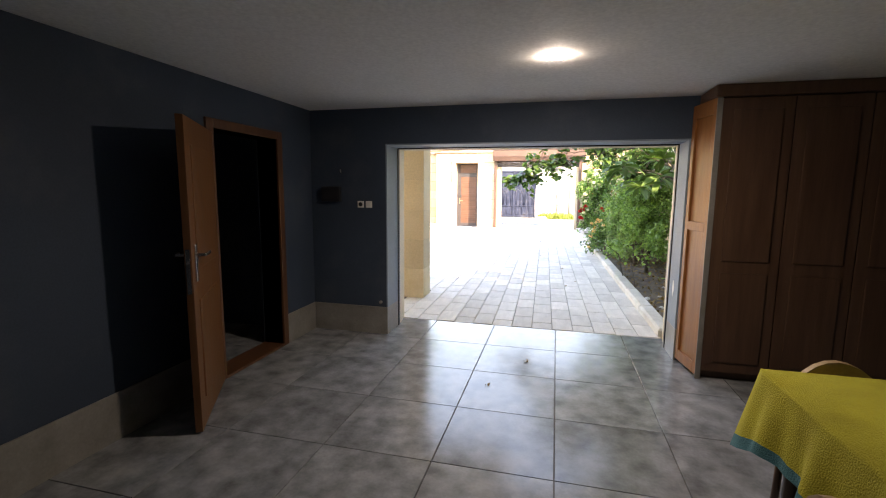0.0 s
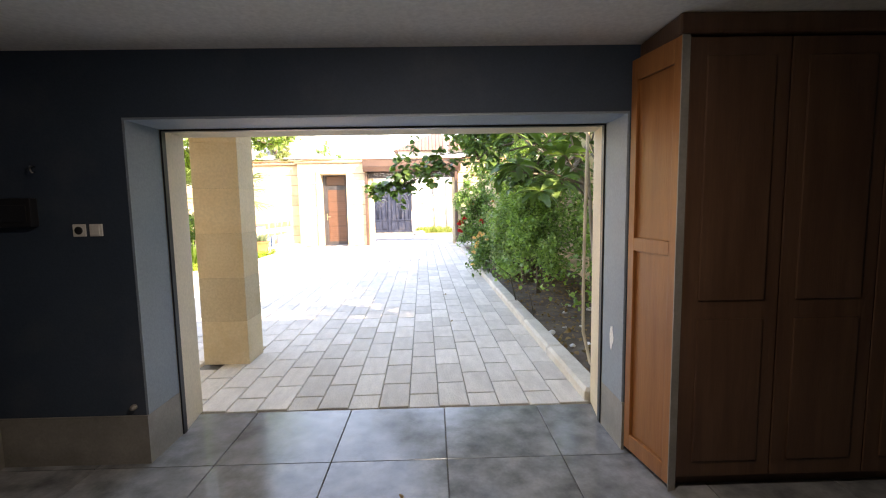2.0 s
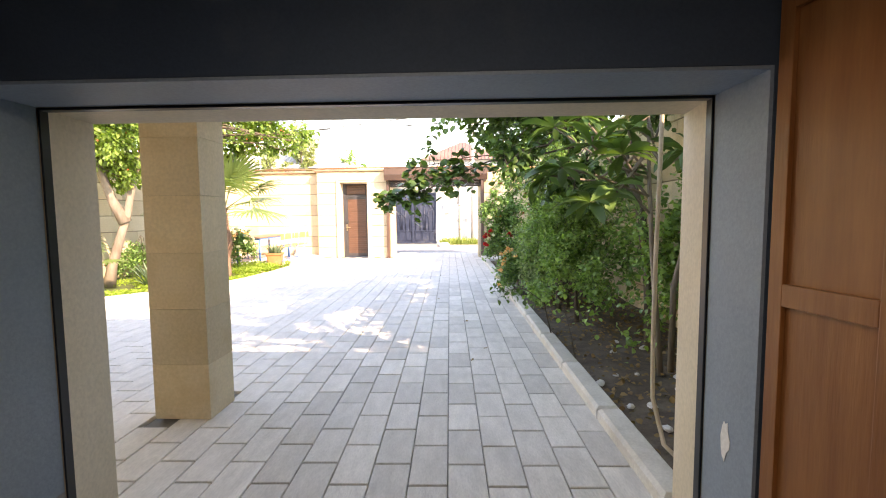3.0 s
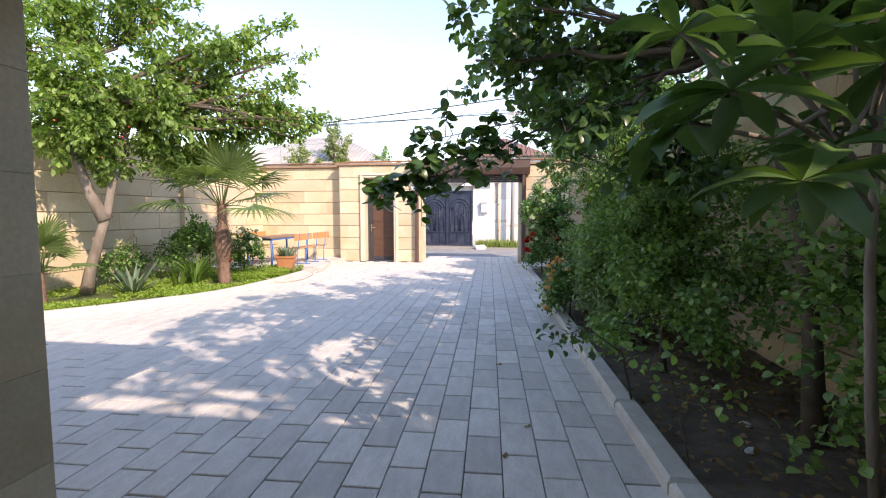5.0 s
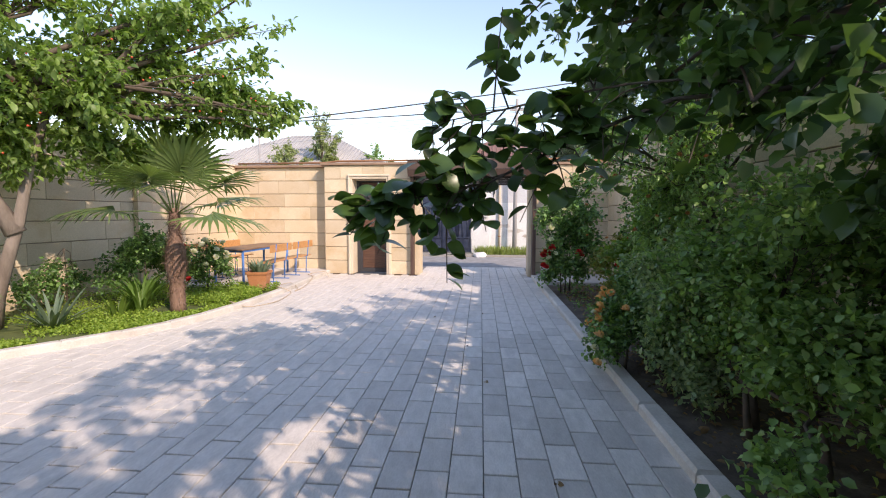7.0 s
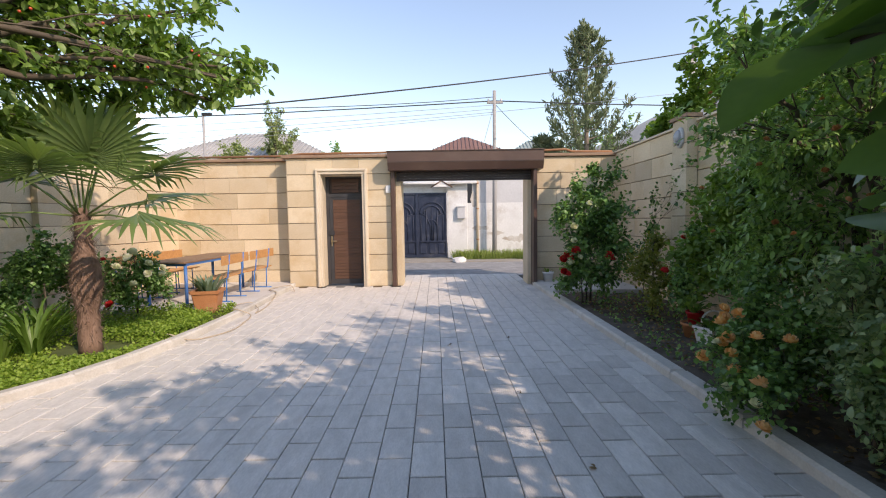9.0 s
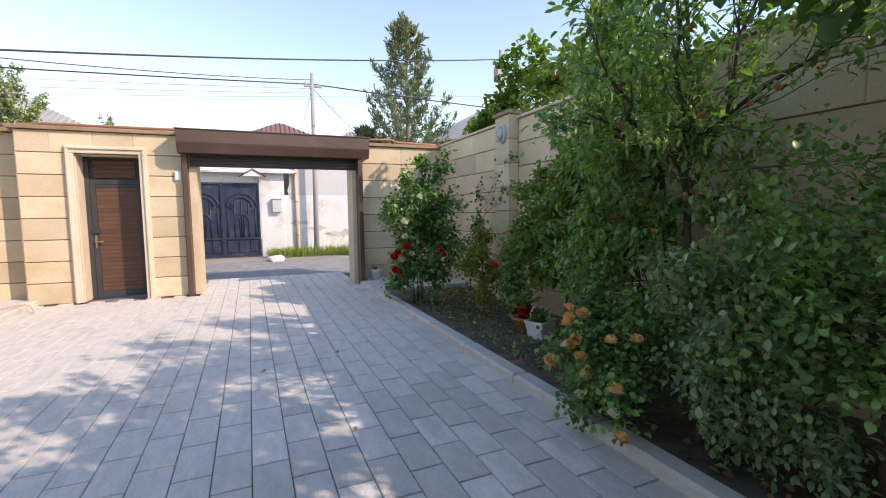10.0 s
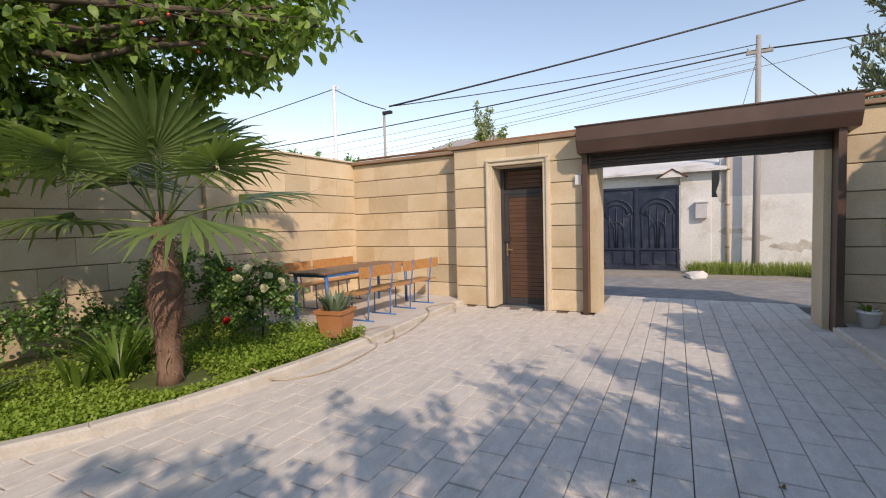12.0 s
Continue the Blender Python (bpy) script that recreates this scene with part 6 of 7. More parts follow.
B = (1.45, 11.6, 0.03)
rose = plant("white_rose_bush", (1.22, 11.35, 0.03), "tall rose bush with white and red blooms by the gate", "shrub", "leaf_rose", 0.07, LEAF_OVAL,
             rel(B, [(1.25, 11.4, 0.7, 0.45, 0.45, 0.45, 1.0), (1.3, 11.35, 1.3, 0.5, 0.45, 0.45, 1.0), (1.55, 11.7, 1.8, 0.45, 0.4, 0.4, 0.8), (1.65, 11.9, 2.3, 0.15, 0.15, 0.4, 0.3), (1.2, 11.3, 2.1, 0.12, 0.12, 0.4, 0.25), (1.8, 11.5, 1.2, 0.3, 0.3, 0.5, 0.7),
                     (1.6, 11.2, 0.5, 0.35, 0.35, 0.35, 0.8), (1.15, 11.7, 0.35, 0.25, 0.3, 0.25, 0.5), (2.0, 11.7, 2.35, 0.15, 0.15, 0.4, 0.3), (1.75, 11.2, 1.55, 0.4, 0.35, 0.4, 0.8), (1.85, 11.1, 0.95, 0.4, 0.35, 0.4, 0.8), (1.0, 11.5, 1.6, 0.25, 0.3, 0.35, 0.5)]),
             7800, 71, 0.016, twigs=18, tilt=0.5, stems=[[(0, 0, 0), (0, 0, 0.4)], [(0.1, 0.1, 0), (0.12, 0.1, 0.6)], [(-0.1, -0.1, 0), (-0.12, -0.12, 0.35)]])
flowers(rose, "petal_white", [(-0.38, -0.55, 1.34), (-0.36, -0.5, 1.1), (-0.15, -0.6, 1.7), (-0.4, -0.5, 0.75), (-0.3, -0.6, 0.85), (0.05, -0.5, 0.55)], 0.055, 9)
flowers(rose, "petal_red", [(-0.45, -0.42, 0.86), (-0.5, -0.35, 0.80), (-0.42, -0.5, 0.83), (-0.5, -0.4, 0.60), (-0.45, -0.45, 0.55), (-0.35, -0.58, 0.95), (0.12, -0.75, 0.88), (0.16, -0.72, 0.82)], 0.06, 10)
B = (1.95, 10.45, 0.03)
plant("yellow_shrub", B, "small shrub with yellowing leaves on the bed", "shrub", "leaf_yellow", 0.05, LEAF_OVAL,
      rel(B, [(1.9, 10.5, 0.75, 0.3, 0.3, 0.3, 1.0), (2.05, 10.3, 0.45, 0.3, 0.3, 0.3, 1.0), (1.75, 10.0, 0.25, 0.2, 0.2, 0.15, 0.4), (2.1, 10.7, 1.1, 0.25, 0.25, 0.25, 0.6), (1.75, 10.3, 0.65, 0.3, 0.3, 0.35, 0.9)]), 2700, 81, 0.012, twigs=12, tilt=0.3)
B = (2.1, 9.7, 0.03)
drk = plant("dark_rose_bush", B, "dark-leaved rose bush with a few red blooms", "shrub", "leaf_rose", 0.055, LEAF_OVAL,
            rel(B, [(2.1, 9.7, 0.7, 0.3, 0.35, 0.4, 1.0), (2.25, 9.5, 1.15, 0.3, 0.3, 0.35, 0.9), (1.95, 9.5, 0.4, 0.25, 0.3, 0.3, 0.6)]), 3400, 82, 0.014, twigs=14, tilt=0.4)
flowers(drk, "petal_red", [(-0.1, -0.35, 1.1), (-0.28, 0.1, 0.72), (-0.2, -0.2, 1.2)], 0.05, 12)
B = (2.35, 8.9, 0.03)
plant("light_climber", B, "bright green climbing shrub against the boundary wall", "climber", "leaf_light", 0.075, LEAF_OVAL,
      rel(B, [(2.2, 9.0, 1.3, 0.42, 0.55, 0.6, 1.0), (2.35, 8.6, 2.1, 0.3, 0.6, 0.55, 1.0), (1.95, 8.5, 1.1, 0.42, 0.5, 0.5, 0.9), (2.4, 9.6, 1.7, 0.18, 0.4, 0.45, 0.5), (2.2, 8.1, 2.9, 0.4, 0.5, 0.5, 0.7), (1.75, 8.6, 0.9, 0.4, 0.4, 0.5, 0.8), (1.9, 8.3, 1.8, 0.4, 0.4, 0.5, 0.7)]), 6200, 83, 0.02, twigs=13, tilt=0.7)
B = (2.45, 11.9, 0.03)
plant("bare_climber", B, "thin climber with sparse dark leaves on the wall", "climber", "leaf_rose", 0.065, LEAF_OVAL,
      rel(B, [(2.4, 11.3, 1.4, 0.1, 0.2, 0.5, 0.8), (2.45, 11.6, 0.8, 0.12, 0.3, 0.4, 0.6), (2.5, 10.45, 1.85, 0.08, 0.12, 0.1, 0.2), (2.5, 10.5, 2.3, 0.06, 0.15, 0.08, 0.2)]), 420, 84, 0.008, twigs=7, tilt=0.6)
B = (1.15, 2.85, 0.0)
plant("low_shrub", B, "low sprouting shrub with bright round leaves", "shrub", "leaf_hedge", 0.055, LEAF_ROUND,
      rel(B, [(0.98, 2.82, 0.6, 0.12, 0.12, 0.12, 0.6), (1.25, 2.9, 0.4, 0.2, 0.2, 0.2, 0.8), (1.6, 2.5, 0.25, 0.3, 0.3, 0.12, 0.8)]), 80, 85, 0.006, twigs=5, tilt=0.3, stems=[[(0, 0, -0.05), (-0.05, 0, 0.25), (-0.10, 0, 0.45)]])
B = (0.98, 3.75, 0.0)
plant("low_twig_shrub", B, "low twig with dark leaves hanging over the kerb", "shrub", "leaf_persimmon", 0.065, LEAF_OVAL,
      rel(B, [(0.44, 3.45, 0.54, 0.18, 0.14, 0.08, 1.0), (0.62, 3.48, 0.60, 0.12, 0.12, 0.08, 0.6)]), 46, 86, 0.008, twigs=4, tilt=0.5, stems=[[(0.12, 0, 0), (0.0, -0.1, 0.45), (-0.22, -0.22, 0.62)]])
B = (2.3, 2.9, 0.0)
plant("wall_shrub", B, "thin leafy shrub against the boundary wall", "shrub", "leaf_hedge", 0.06, LEAF_OVAL,
      rel(B, [(2.3, 2.6, 1.0, 0.25, 0.5, 0.6, 1.0), (2.3, 1.6, 1.3, 0.25, 0.5, 0.6, 0.8), (2.4, 3.3, 1.5, 0.2, 0.5, 0.6, 0.8), (2.2, 2.2, 0.4, 0.3, 0.5, 0.3, 0.5), (2.1, 3.1, 1.0, 0.4, 0.4, 0.6, 1.0), (2.3, 2.2, 1.7, 0.3, 0.5, 0.5, 0.9), (2.0, 2.7, 0.6, 0.4, 0.4, 0.4, 0.7)]), 6000, 87, 0.015, twigs=20, tilt=0.4)

# ---- left garden plants ----
def fan_palm(at, label, h, trunk_r, fronds, radius, seed, skirt=True):
    p = thing("fan_palm", at, label, "palm", "fan palms")
    rng = np.random.default_rng(seed)
    prof = []
    n = 16
    for i in range(n + 1):
        t = i / n
        bulge = 0.55 * math.sin((t - 0.34) / 0.40 * math.pi) ** 0.7 if 0.34 < t < 0.74 and skirt else 0.0
        r = trunk_r * (1.12 - 0.42 * t + bulge)
        prof.append((r * (1 + 0.05 * (-1) ** i), h * t))
    lathe("trunk", prof + [(trunk_r * 0.4, h * 1.06)], M["palm_fibre"], p, sides=18)
    V, F = [], []                                   # ragged fibre and old leaf bases
    for k in range(2600 if skirt else 120):
        a, z = rng.uniform(0, 6.283), h * rng.uniform(0.08, 1.02)
        q = z / h
        r = trunk_r * (1.12 - 0.42 * q + (0.55 * math.sin((q - 0.34) / 0.40 * math.pi) ** 0.7 if 0.34 < q < 0.74 and skirt else 0.0))
        if skirt and q < 0.32 and k % 4:
            continue
        o = Vector((math.cos(a), math.sin(a), 0))
        s = Vector((-math.sin(a), math.cos(a), 0))
        w, ln = rng.uniform(0.0015, 0.007) * (2.2 if rng.random() < 0.12 else 1.0), rng.uniform(0.05, 0.20)
        b = o * r * 0.92 + Vector((0, 0, z))
        tip = b + o * ln * rng.uniform(0.15, 0.5) + s * ln * rng.normal(0, 0.3) + Vector((0, 0, ln * rng.uniform(-0.9, 0.9)))
        i0 = len(V)
        V += [b - s * w, b + s * w, tip + s * w * 0.3, tip - s * w * 0.3]
        F.append((i0, i0 + 1, i0 + 2, i0 + 3))
    mesh_ob("fibre", V, F, M["palm_fibre"], p)["kind"] = "stuff"
    for k in range(fronds):
        az = k * 2.399 + rng.normal(0, 0.15)
        el = radians(84 - 86 * (k / fronds) ** 1.2 + rng.normal(0, 6))
        o = Vector((math.cos(az), math.sin(az), 0))
        d = o * math.cos(el) + Vector((0, 0, math.sin(el)))
        st = radius * rng.uniform(0.62, 0.92)
        base = Vector((0, 0, h * 1.0)) + o * 0.04
        hub = base + d * st - Vector((0, 0, 0.10 * st * math.cos(el)))
        fr = tube("petiole", [base, base.lerp(hub, 0.5) + Vector((0, 0, 0.03)), hub], [0.013, 0.010, 0.008], M["leaf_palm"], p, sides=5)
        d2 = (hub - base).normalized()
        d2 = (d2 - Vector((0, 0, 0.08))).normalized()
        s = d2.cross(Vector((0, 0, 1)))
        s = s.normalized() if s.length > 0.1 else Vector((-o.y, o.x, 0))
        up = s.cross(d2)
        V, F = [], []
        nb = 30
        R = radius * rng.uniform(0.62, 0.82)
        for j in range(nb):
            a = radians(-115 + 230 * j / (nb - 1))
            da = radians(230 / nb * 0.52)
            ln = R * (0.72 + 0.28 * math.cos(a * 0.75)) * rng.uniform(0.92, 1.05)
            i0 = len(V)
            for q, wd, dz in ((0.03, 1.0, 0), (0.55, 1.0, -0.02), (0.80, 0.62, -0.06), (1.0, 0.06, -0.16)):
                c = hub + (d2 * math.cos(a) + s * math.sin(a)) * ln * q + up * (0.10 * R * math.cos(a)) * (1 - q) + Vector((0, 0, dz * R * (1 + rng.normal(0, 0.3))))
                t = (s * math.cos(a) - d2 * math.sin(a)) * math.tan(da) * ln * min(q, 0.55) * wd
                V += [c - t, c + up * 0.010 * wd, c + t]
            for r in range(3):
                b = i0 + r * 3
                F += [(b, b + 1, b + 4, b + 3), (b + 1, b + 2, b + 5, b + 4)]
        mesh_ob("frond", V, F, M["leaf_palm"], p, smooth=True)
    return p


fan_palm((-5.38, 8.68, 0.04), "fan palm with shaggy brown trunk on the lawn", 1.58, 0.107, 14, 1.12, 5)
fan_palm((-7.0, 6.45, 0.04), "small young fan palm beside the boundary wall", 0.5, 0.07, 10, 0.62, 9, False)

for at, n, L, w, mt, lab, sd, lean, droop in (((-6.22, 7.36, 0.05), 46, 0.62, 0.05, "leaf_iris", "clump of blue-green iris leaves on the lawn", 21, 0.95, 0.25),
                                              ((-5.85, 8.45, 0.05), 60, 0.85, 0.035, "leaf_lily", "clump of arching green lily leaves", 22, 0.5, 0.7),
                                              ((-6.2, 8.95, 0.05), 40, 0.8, 0.032, "leaf_lily", "clump of arching green lily leaves", 23, 0.5, 0.7),
                                              ((-5.95, 8.15, 0.05), 12, 0.45, 0.07, "leaf_light", "broad upright bulb leaves on the lawn", 24, 0.35, 0.2),
                                              ((-4.95, 10.6, 0.07), 26, 0.22, 0.012, "leaf_lily", "tuft of grass by the terracotta pot", 25, 0.8, 0.5)):
    t = thing("leaf_clump", at, lab, "plant")
    strap_leaves(t, n, L, w, mt, sd, 0.10, lean, droop, 0.0, "leaves")

B = (-6.55, 9.4, 0.05)
plant("rose_shrub", B, "tall leafy rose shrub before the boundary wall", "shrub", "leaf_rose", 0.06, LEAF_OVAL,
      rel(B, [(-6.6, 9.3, 0.8, 0.32, 0.35, 0.4, 1.0), (-6.75, 9.0, 0.5, 0.3, 0.35, 0.35, 0.8), (-6.5, 9.5, 1.15, 0.25, 0.25, 0.25, 0.6), (-7.1, 9.6, 0.8, 0.35, 0.4, 0.4, 0.9)]), 3000, 91, 0.014, twigs=15, tilt=0.4)
B = (-5.85, 10.15, 0.05)
wr = plant("white_rose_shrub", B, "rounded rose bush with white blooms beside the terrace", "shrub", "leaf_rose", 0.055, LEAF_OVAL,
           rel(B, [(-5.75, 10.2, 0.75, 0.36, 0.32, 0.3, 1.0), (-5.95, 10.0, 0.45, 0.36, 0.35, 0.3, 1.0), (-6.2, 9.9, 0.6, 0.3, 0.3, 0.3, 0.7), (-5.6, 10.3, 0.45, 0.25, 0.25, 0.3, 0.6)]), 3400, 92, 0.014, twigs=16, tilt=0.4)
flowers(wr, "petal_white", [(0.10, -0.25, 0.98), (0.28, -0.1, 0.88), (0.4, 0.05, 0.7), (0.05, -0.1, 1.05), (0.33, -0.2, 0.75), (-0.05, -0.3, 0.85), (0.42, 0.1, 0.55), (0.2, -0.32, 0.6), (0.3, 0.1, 1.0), (0.44, -0.05, 0.82)], 0.055, 13)
flowers(wr, "petal_red", [(-0.05, -0.45, 0.35), (-0.3, -0.2, 0.95)], 0.05, 14)
B = (-7.3, 8.6, 0.05)
plant("low_rose", B, "sparse rose shrub at the foot of the wall", "shrub", "leaf_rose", 0.055, LEAF_OVAL,
      rel(B, [(-7.4, 8.5, 0.5, 0.3, 0.4, 0.3, 1.0), (-7.6, 9.1, 0.35, 0.25, 0.4, 0.25, 0.7), (-7.2, 8.0, 0.5, 0.25, 0.3, 0.3, 0.6)]), 1700, 93, 0.012, twigs=12, tilt=0.4)
B = (-6.9, 10.4, 0.05)
plant("rose_shrub", B, "rose shrub with dark leaves before the boundary wall", "shrub", "leaf_rose", 0.06, LEAF_OVAL,
      rel(B, [(-6.9, 10.3, 0.6, 0.4, 0.35, 0.35, 1.0), (-7.3, 10.5, 0.7, 0.3, 0.35, 0.4, 0.9), (-6.6, 10.2, 0.9, 0.3, 0.3, 0.3, 0.7)]), 2400, 94, 0.014, twigs=14, tilt=0.4)

# low ground cover on the lawn
rngl = np.random.default_rng(77)
P = []
while len(P) < 30000:
    y = rngl.uniform(4.6, 10.9)
    e = left_edge(y) - 0.14
    x = e - rngl.exponential(0.75) if rngl.random() < 0.8 else rngl.uniform(-8.0, e)
    if x < -8.0 or noise.noise(Vector((x * 1.1, y * 1.1, 9.0))) < -0.28 + 0.2 * rngl.random():
        continue
    P.append((x, y, 0.055 + rngl.uniform(0.0, 0.06 + (0.09 if y > 9.0 else 0.0))))
P = np.array(P)
tagged(leaf_mesh("ground_cover", LEAF_OVAL, 0.034, P, np.tile((0, 0, 0.5), (len(P), 1)), M["leaf_lawn"], rngl, tilt=0.0, spread=0.8), "low bright green clover covering the lawn", "ground cover", kind="stuff")
# weeds, litter and stones on the bed
n = 2200
P = np.stack((rngl.uniform(1.15, 2.6, n), rngl.uniform(0.9, 12.3, n), np.full(n, 0.055)), 1)
tagged(leaf_mesh("leaf_litter", LEAF_OVAL, 0.05, P, np.concatenate((rngl.normal(0, 1, (n, 2)), np.full((n, 1), 0.1)), 1), M["leaf_dry"], rngl, tilt=0.0, spread=0.15), "dry fallen leaves on the soil", "leaf litter", kind="stuff")
n = 1000
P = np.stack((rngl.uniform(1.1, 2.6, n), rngl.uniform(7.0, 12.3, n), np.full(n, 0.045)), 1)
tagged(leaf_mesh("weeds", LEAF_OVAL, 0.05, P, np.tile((0, 0, 0.4), (n, 1)), M["leaf_hedge"], rngl, tilt=0.0, spread=0.9), "low weeds on the planting bed", "weeds", kind="stuff")
n = 11000
P = np.stack((rngl.uniform(-0.95, 9, n), rngl.uniform(20.1, 21.25, n), np.full(n, -0.03)), 1)
P = P[[noise.noise(Vector((q[0] * 0.9, q[1] * 1.4, 3.0))) + 0.9 * (q[1] - 20.75) > -0.12 for q in P]]
n = len(P)
tagged(leaf_mesh("verge_grass", LEAF_BLADE, 0.34, P, np.tile((0, 0, 1.2), (n, 1)), M["grass"], rngl, tilt=0.0, spread=0.35), "long grass along the far wall", "grass", kind="stuff")


def rock(name, at, s, seed, mat, label, flat=0.6):
    bm = bmesh.new()
    bmesh.ops.create_icosphere(bm, subdivisions=2, radius=1)
    for v in bm.verts:
        k = 1 + 0.35 * noise.noise(v.co * 1.3 + Vector((seed, 0, 0)))
        v.co = Vector((v.co.x * s * k, v.co.y * s * k * 0.8, max(-0.25, v.co.z) * s * k * flat))
    o = part(name, bm, M[mat], None)
    o.matrix_basis = pose(*at, 0, 0, seed * 40)
    return tagged(o, label, "stone", "loose stones")


rock("stone", (-0.75, 19.95, -0.02), 0.34, 2, "mount", "pale heap of rubble at the street edge", 0.55)
rock("stone", (2.0, 20.0, -0.02), 0.25, 5, "mount", "pale stone at the street edge", 0.4)
for k in range(16):
    rock("stone", (random.uniform(1.2, 2.2), random.uniform(1.0, 3.6), 0.035), random.uniform(0.02, 0.05), k + 3, "mount", "small pale stone on the soil")
# dry leaves lying on the pavers
for k, (x, y) in enumerate(((0.14, 2.95), (0.30, 3.35), (-0.35, 6.2), (0.1, 4.6), (-1.2, 8.9), (-0.45, 9.2), (-0.25, -0.35), (-0.5, -0.9), (-0.6, 7.4))):
    P = np.array([(x + dx, y + dy, 0.006) for dx, dy in ((0, 0), (0.02, 0.012), (-0.012, 0.02))])
    tagged(leaf_mesh("fallen_leaf", LEAF_OVAL, 0.032, P, np.array(((1, 0.3, 0.1), (-0.5, 1, 0.15), (0.2, -1, 0.1))), M["leaf_dry"], np.random.default_rng(k), tilt=0.0, spread=0.2), "small curled dry leaf on the ground", "leaf", "fallen leaves")

# hoses
tagged(tube("garden_hose", [(1.22, 1.30, 2.55), (1.215, 1.30, 1.9), (1.20, 1.295, 1.2), (1.19, 1.28, 0.7), (1.18, 1.24, 0.35), (1.20, 1.12, 0.12), (1.26, 0.95, 0.07), (1.4, 0.85, 0.06)], 0.013, M["hose"], sides=8), "pale hose hanging down to the planting bed", "hose")
tube_pts = [(-5.25, 9.35, 0.10), (-5.0, 9.2, 0.14), (-4.75, 9.15, 0.115), (-4.5, 9.25, 0.018), (-4.25, 9.7, 0.016), (-4.3, 10.3, 0.016), (-4.42, 10.75, 0.02), (-4.62, 10.72, 0.115), (-4.85, 10.9, 0.105), (-4.72, 11.4, 0.108), (-4.5, 11.25, 0.02), (-4.4, 10.9, 0.016), (-4.47, 11.6, 0.016), (-4.62, 12.4, 0.11), (-4.95, 12.9, 0.10), (-4.7, 13.4, 0.11), (-4.45, 13.0, 0.016)]
P2 = []
for i in range(len(tube_pts) - 1):
    p0, p1, p2, p3 = (Vector(tube_pts[min(max(i + o, 0), len(tube_pts) - 1)]) for o in (-1, 0, 1, 2))
    for q in range(5):
        t = q / 5
        P2.append(0.5 * (2 * p1 + (p2 - p0) * t + (2 * p0 - 5 * p1 + 4 * p2 - p3) * t * t + (3 * p1 - p0 - 3 * p2 + p3) * t ** 3))
tagged(tube("ground_hose", P2, 0.0085, M["hose"], sides=7), "straw-coloured hose lying over the kerb", "hose")

# ---- trees beyond the walls ----
def pine(at, h, r, seed, label):
    p = thing("pine_tree", at, label, "tree")
    rng = np.random.default_rng(seed)
    tube("trunk", [(0, 0, -0.1), (0.05, 0, h * 0.5), (0, 0, h * 0.97)], [0.16, 0.10, 0.02], M["bark"], p)
    lv, lf, P, D = [], [], [], []
    for k in range(64):
        t = (k + rng.uniform(0, 1)) / 64
        z = h * (0.28 + 0.69 * t)
        ln = r * (1.0 - 0.80 * t) * rng.uniform(0.45, 1.2)
        a = k * 2.399 + rng.normal(0, 0.3)
        o = np.array((math.cos(a), math.sin(a), 0))
        q = [np.array((0, 0, z)), np.array((0, 0, z)) + o * ln * 0.55 + (0, 0, 0.16 * ln), np.array((0, 0, z)) + o * ln + (0, 0, 0.75 * ln)]
        tube_data(q, [0.03, 0.02, 0.008], 4, lv, lf, cap=False)
        for _ in range(34):
            s = 0.2 + 0.8 * rng.beta(1.6, 1)
            c = q[0] + (q[1] - q[0]) * min(1, 2 * s) + (q[2] - q[1]) * max(0, 2 * s - 1)
            for _ in range(3):
                P.append(c + rng.normal(0, 0.06, 3))
                D.append(o * 0.4 + np.array((0, 0, 0.9)) + rng.normal(0, 0.6, 3))
    for k in range(60):
        P.append(np.array((0, 0, h * rng.uniform(0.85, 0.99))) + rng.normal(0, 0.04, 3))
        D.append(np.array((0, 0, 0.9)) + rng.normal(0, 0.5, 3))
    mesh_ob("branchwork", lv, lf, M["bark"], p)["kind"] = "stuff"
    leaf_mesh("crown", ((0, 0, 0), (0.4, 0.13, 0.0), (0.8, 0.10, 0.0), (1, 0, 0)), 0.27, P, D, M["leaf_pine"], rng, p, tilt=0.0, spread=0.2)
    return p


pine((4.9, 23.4, 0), 9.6, 2.6, 5, "tall grey-green pine behind the far wall")
pine((3.4, 24.6, 0), 5.2, 1.4, 6, "short pine behind the far wall")


def far_tree(at, h, w, seed, leaf, label, count=5200, size=0.12):
    lob = [(w * 0.5 * math.sin(k * 2.4), w * 0.4 * math.cos(k * 2.4), h * (0.55 + 0.06 * (k % 6)), w * 0.42, w * 0.42, h * 0.16, 1.0) for k in range(7)]
    return plant("far_tree", at, label, "tree", leaf, size, LEAF_OVAL, lob, count, seed, 0.12, twigs=12, bark="bark", stems=[[(0, 0, -0.1), (0.05, 0, h * 0.3), (0, 0, h * 0.55)]], group="trees beyond the walls")


far_tree((-10.4, 28.5, 0), 8.3, 1.3, 101, "leaf_far", "slim light-green tree before the grey roof")
far_tree((-12.2, 28.0, 0), 6.4, 2.0, 102, "leaf_far", "light-green bushy tree before the grey roof")
far_tree((-7.2, 29.5, 0), 6.2, 1.6, 103, "leaf_hedge", "dark green tree beyond the street")
far_tree((-14.5, 21.5, 0), 5.2, 3.0, 104, "leaf_hedge", "dark green tree beyond the yard wall")
far_tree((7.2, 27.5, 0), 7.0, 3.0, 105, "leaf_hedge", "dark green tree behind the pine")
far_tree((-18.5, 17.5, 0), 5.5, 3.0, 107, "leaf_far", "light-green tree beyond the boundary wall")
B = (3.35, 12.4, 0.0)
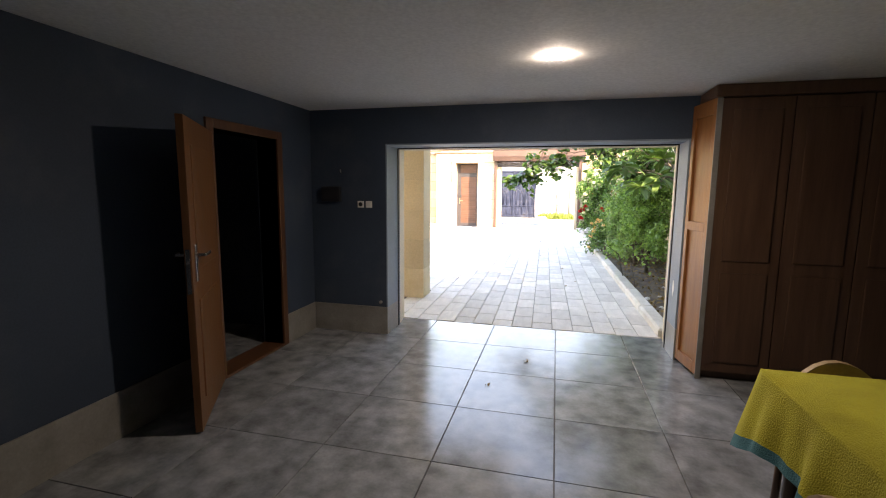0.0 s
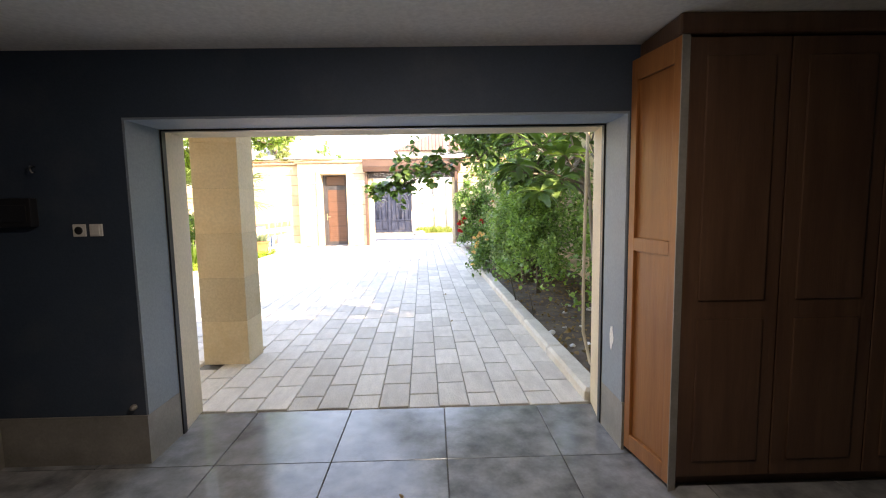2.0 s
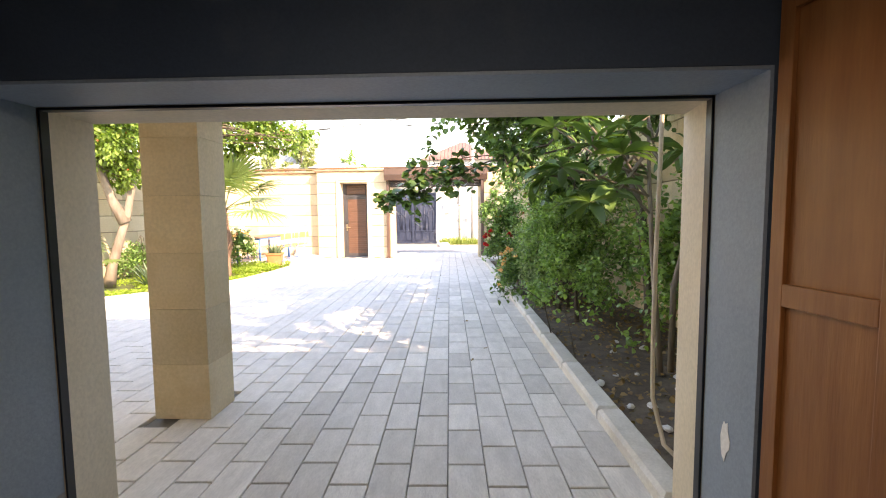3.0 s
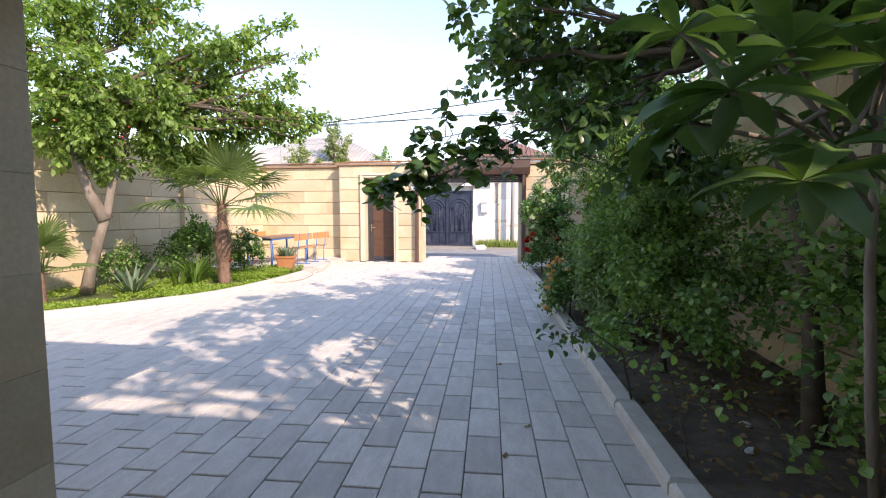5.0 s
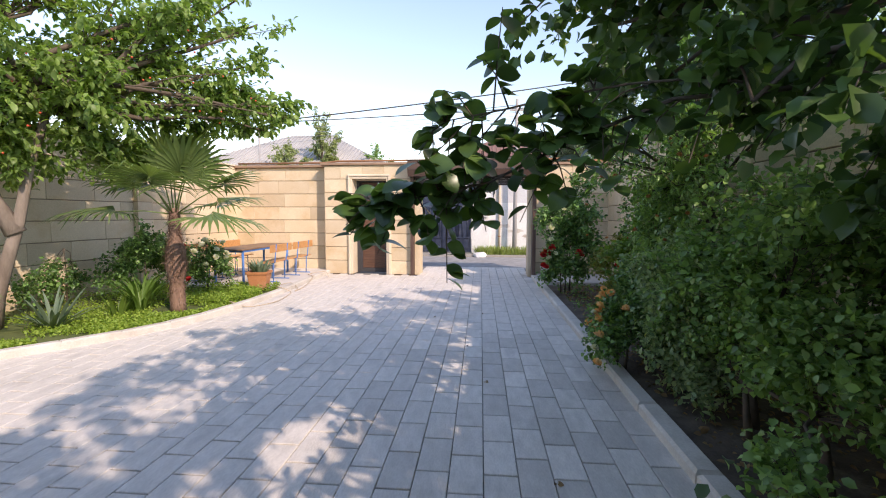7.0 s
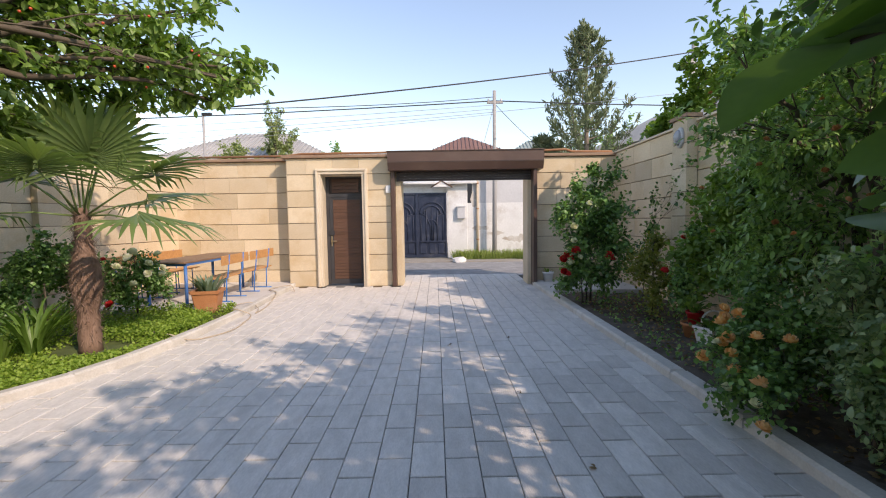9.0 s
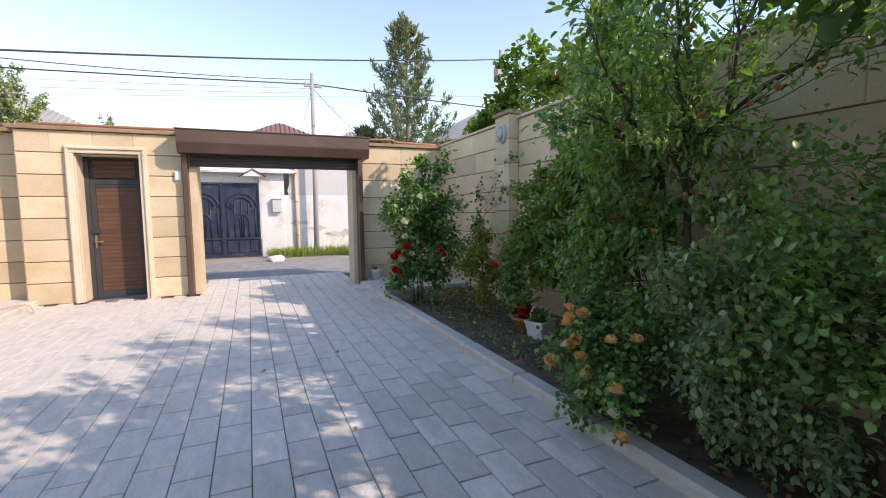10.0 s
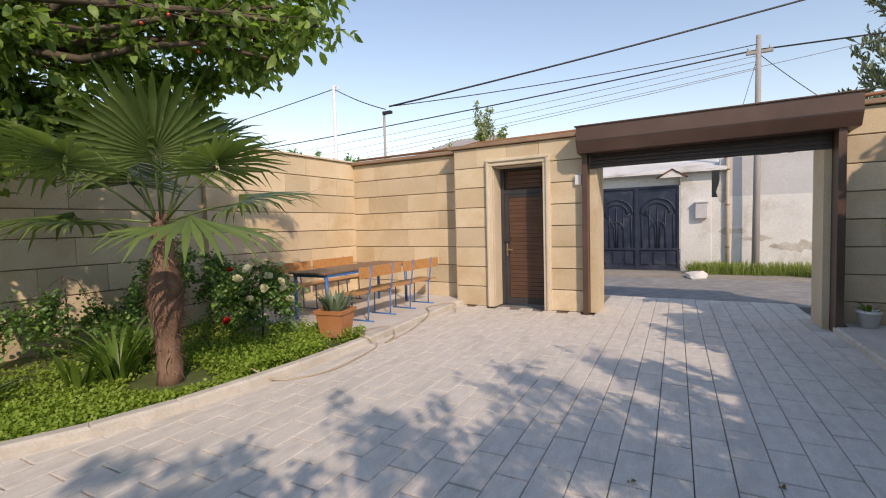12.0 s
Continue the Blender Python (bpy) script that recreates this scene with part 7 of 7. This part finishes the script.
plant("grape_vine", B, "bright green vine growing over the boundary wall", "vine", "leaf_light", 0.11, LEAF_ROUND,
      rel(B, [(3.1, 12.6, 3.25, 0.4, 0.6, 0.25, 1.0), (3.2, 11.6, 3.45, 0.4, 0.6, 0.35, 1.0), (3.4, 10.6, 3.7, 0.5, 0.6, 0.4, 1.0), (3.6, 11.4, 4.1, 0.6, 0.8, 0.5, 1.0), (3.3, 9.6, 3.6, 0.4, 0.6, 0.4, 0.8), (3.2, 13.3, 3.15, 0.4, 0.5, 0.2, 0.6)]),
      3600, 106, 0.04, twigs=15, tilt=0.8, stems=[[(0, 0, -0.1), (-0.03, 0, 1.5), (0, 0, 3.0)]])

# ---- floor tiles and pavers ----
tile_me = chamfer_mesh("tile", 0.6435, 0.6395, 0.012, 0.0012, M["tile"])
for i in range(-4, 5):
    for j in range(-11, 1):
        x, y = i * 0.65 + 0.325, j * 0.645 + 0.33
        if x - 0.325 > X1 or x + 0.33 < X0:
            continue
        piece("tile", tile_me, floor, pose(x, y, 0.0))
side_me = chamfer_mesh("tile", 0.6435, 0.6395, 0.012, 0.0012, M["tile"])
for i in range(4):
    for j in range(5):
        piece("tile", side_me, floor, pose(-2.95 - i * 0.65, -0.3 - j * 0.645, 0.0))

PW, PL, SLOPE = 0.2155, 0.42, -0.0234
GAP_X, GAP_Y = 0.006, 0.014
COL_A = math.degrees(math.atan(0.0234))
pav_me = chamfer_mesh("paver", PW - GAP_X, PL - GAP_Y, 0.03, 0.004, M["paver"])
cut_me = {}
near, far = [], []
rp = random.Random(5)
for n in range(4, -40, -1):
    w = PW
    for r in range(-3, 37):
        y0 = 1.10 + r * PL + (0.21 if n % 2 else 0.0)
        y1 = y0 + PL
        if y1 < 0.69 or y0 > 15.84:
            continue
        cut = y0 < 0.662 or y1 > 15.9
        y0, y1 = max(y0, 0.662), min(y1, 15.9)
        y = (y0 + y1) / 2
        x = n * PW - 0.0187 + SLOPE * y + w / 2
        if x + 0.07 < min(left_edge(y0), left_edge(y1)) or (y > 13.75 and not -2.24 < x < 0.66) or (abs(x + 1.96) < 0.20 and abs(y - 1.81) < 0.26):
            continue
        m = pose(x, y, rp.uniform(-0.0015, 0.0015), rp.uniform(-0.15, 0.15), rp.uniform(-0.2, 0.2), COL_A)
        if cut or n == 4:
            key = (round(w, 3), round(y1 - y0, 2))
            if key not in cut_me:
                cut_me[key] = chamfer_mesh("paver", w - GAP_X, max(0.02, y1 - y0 - GAP_Y), 0.03, 0.004, M["paver"])
            piece("paver", cut_me[key], drive, m)
        else:
            (near if (-1.45 < x and 0.6 < y < 8.4) else far).append(m)
for m in near[:260]:
    piece("paver", pav_me, drive, m)
join_pieces("far_pavers", pav_me, near[260:] + far, drive)
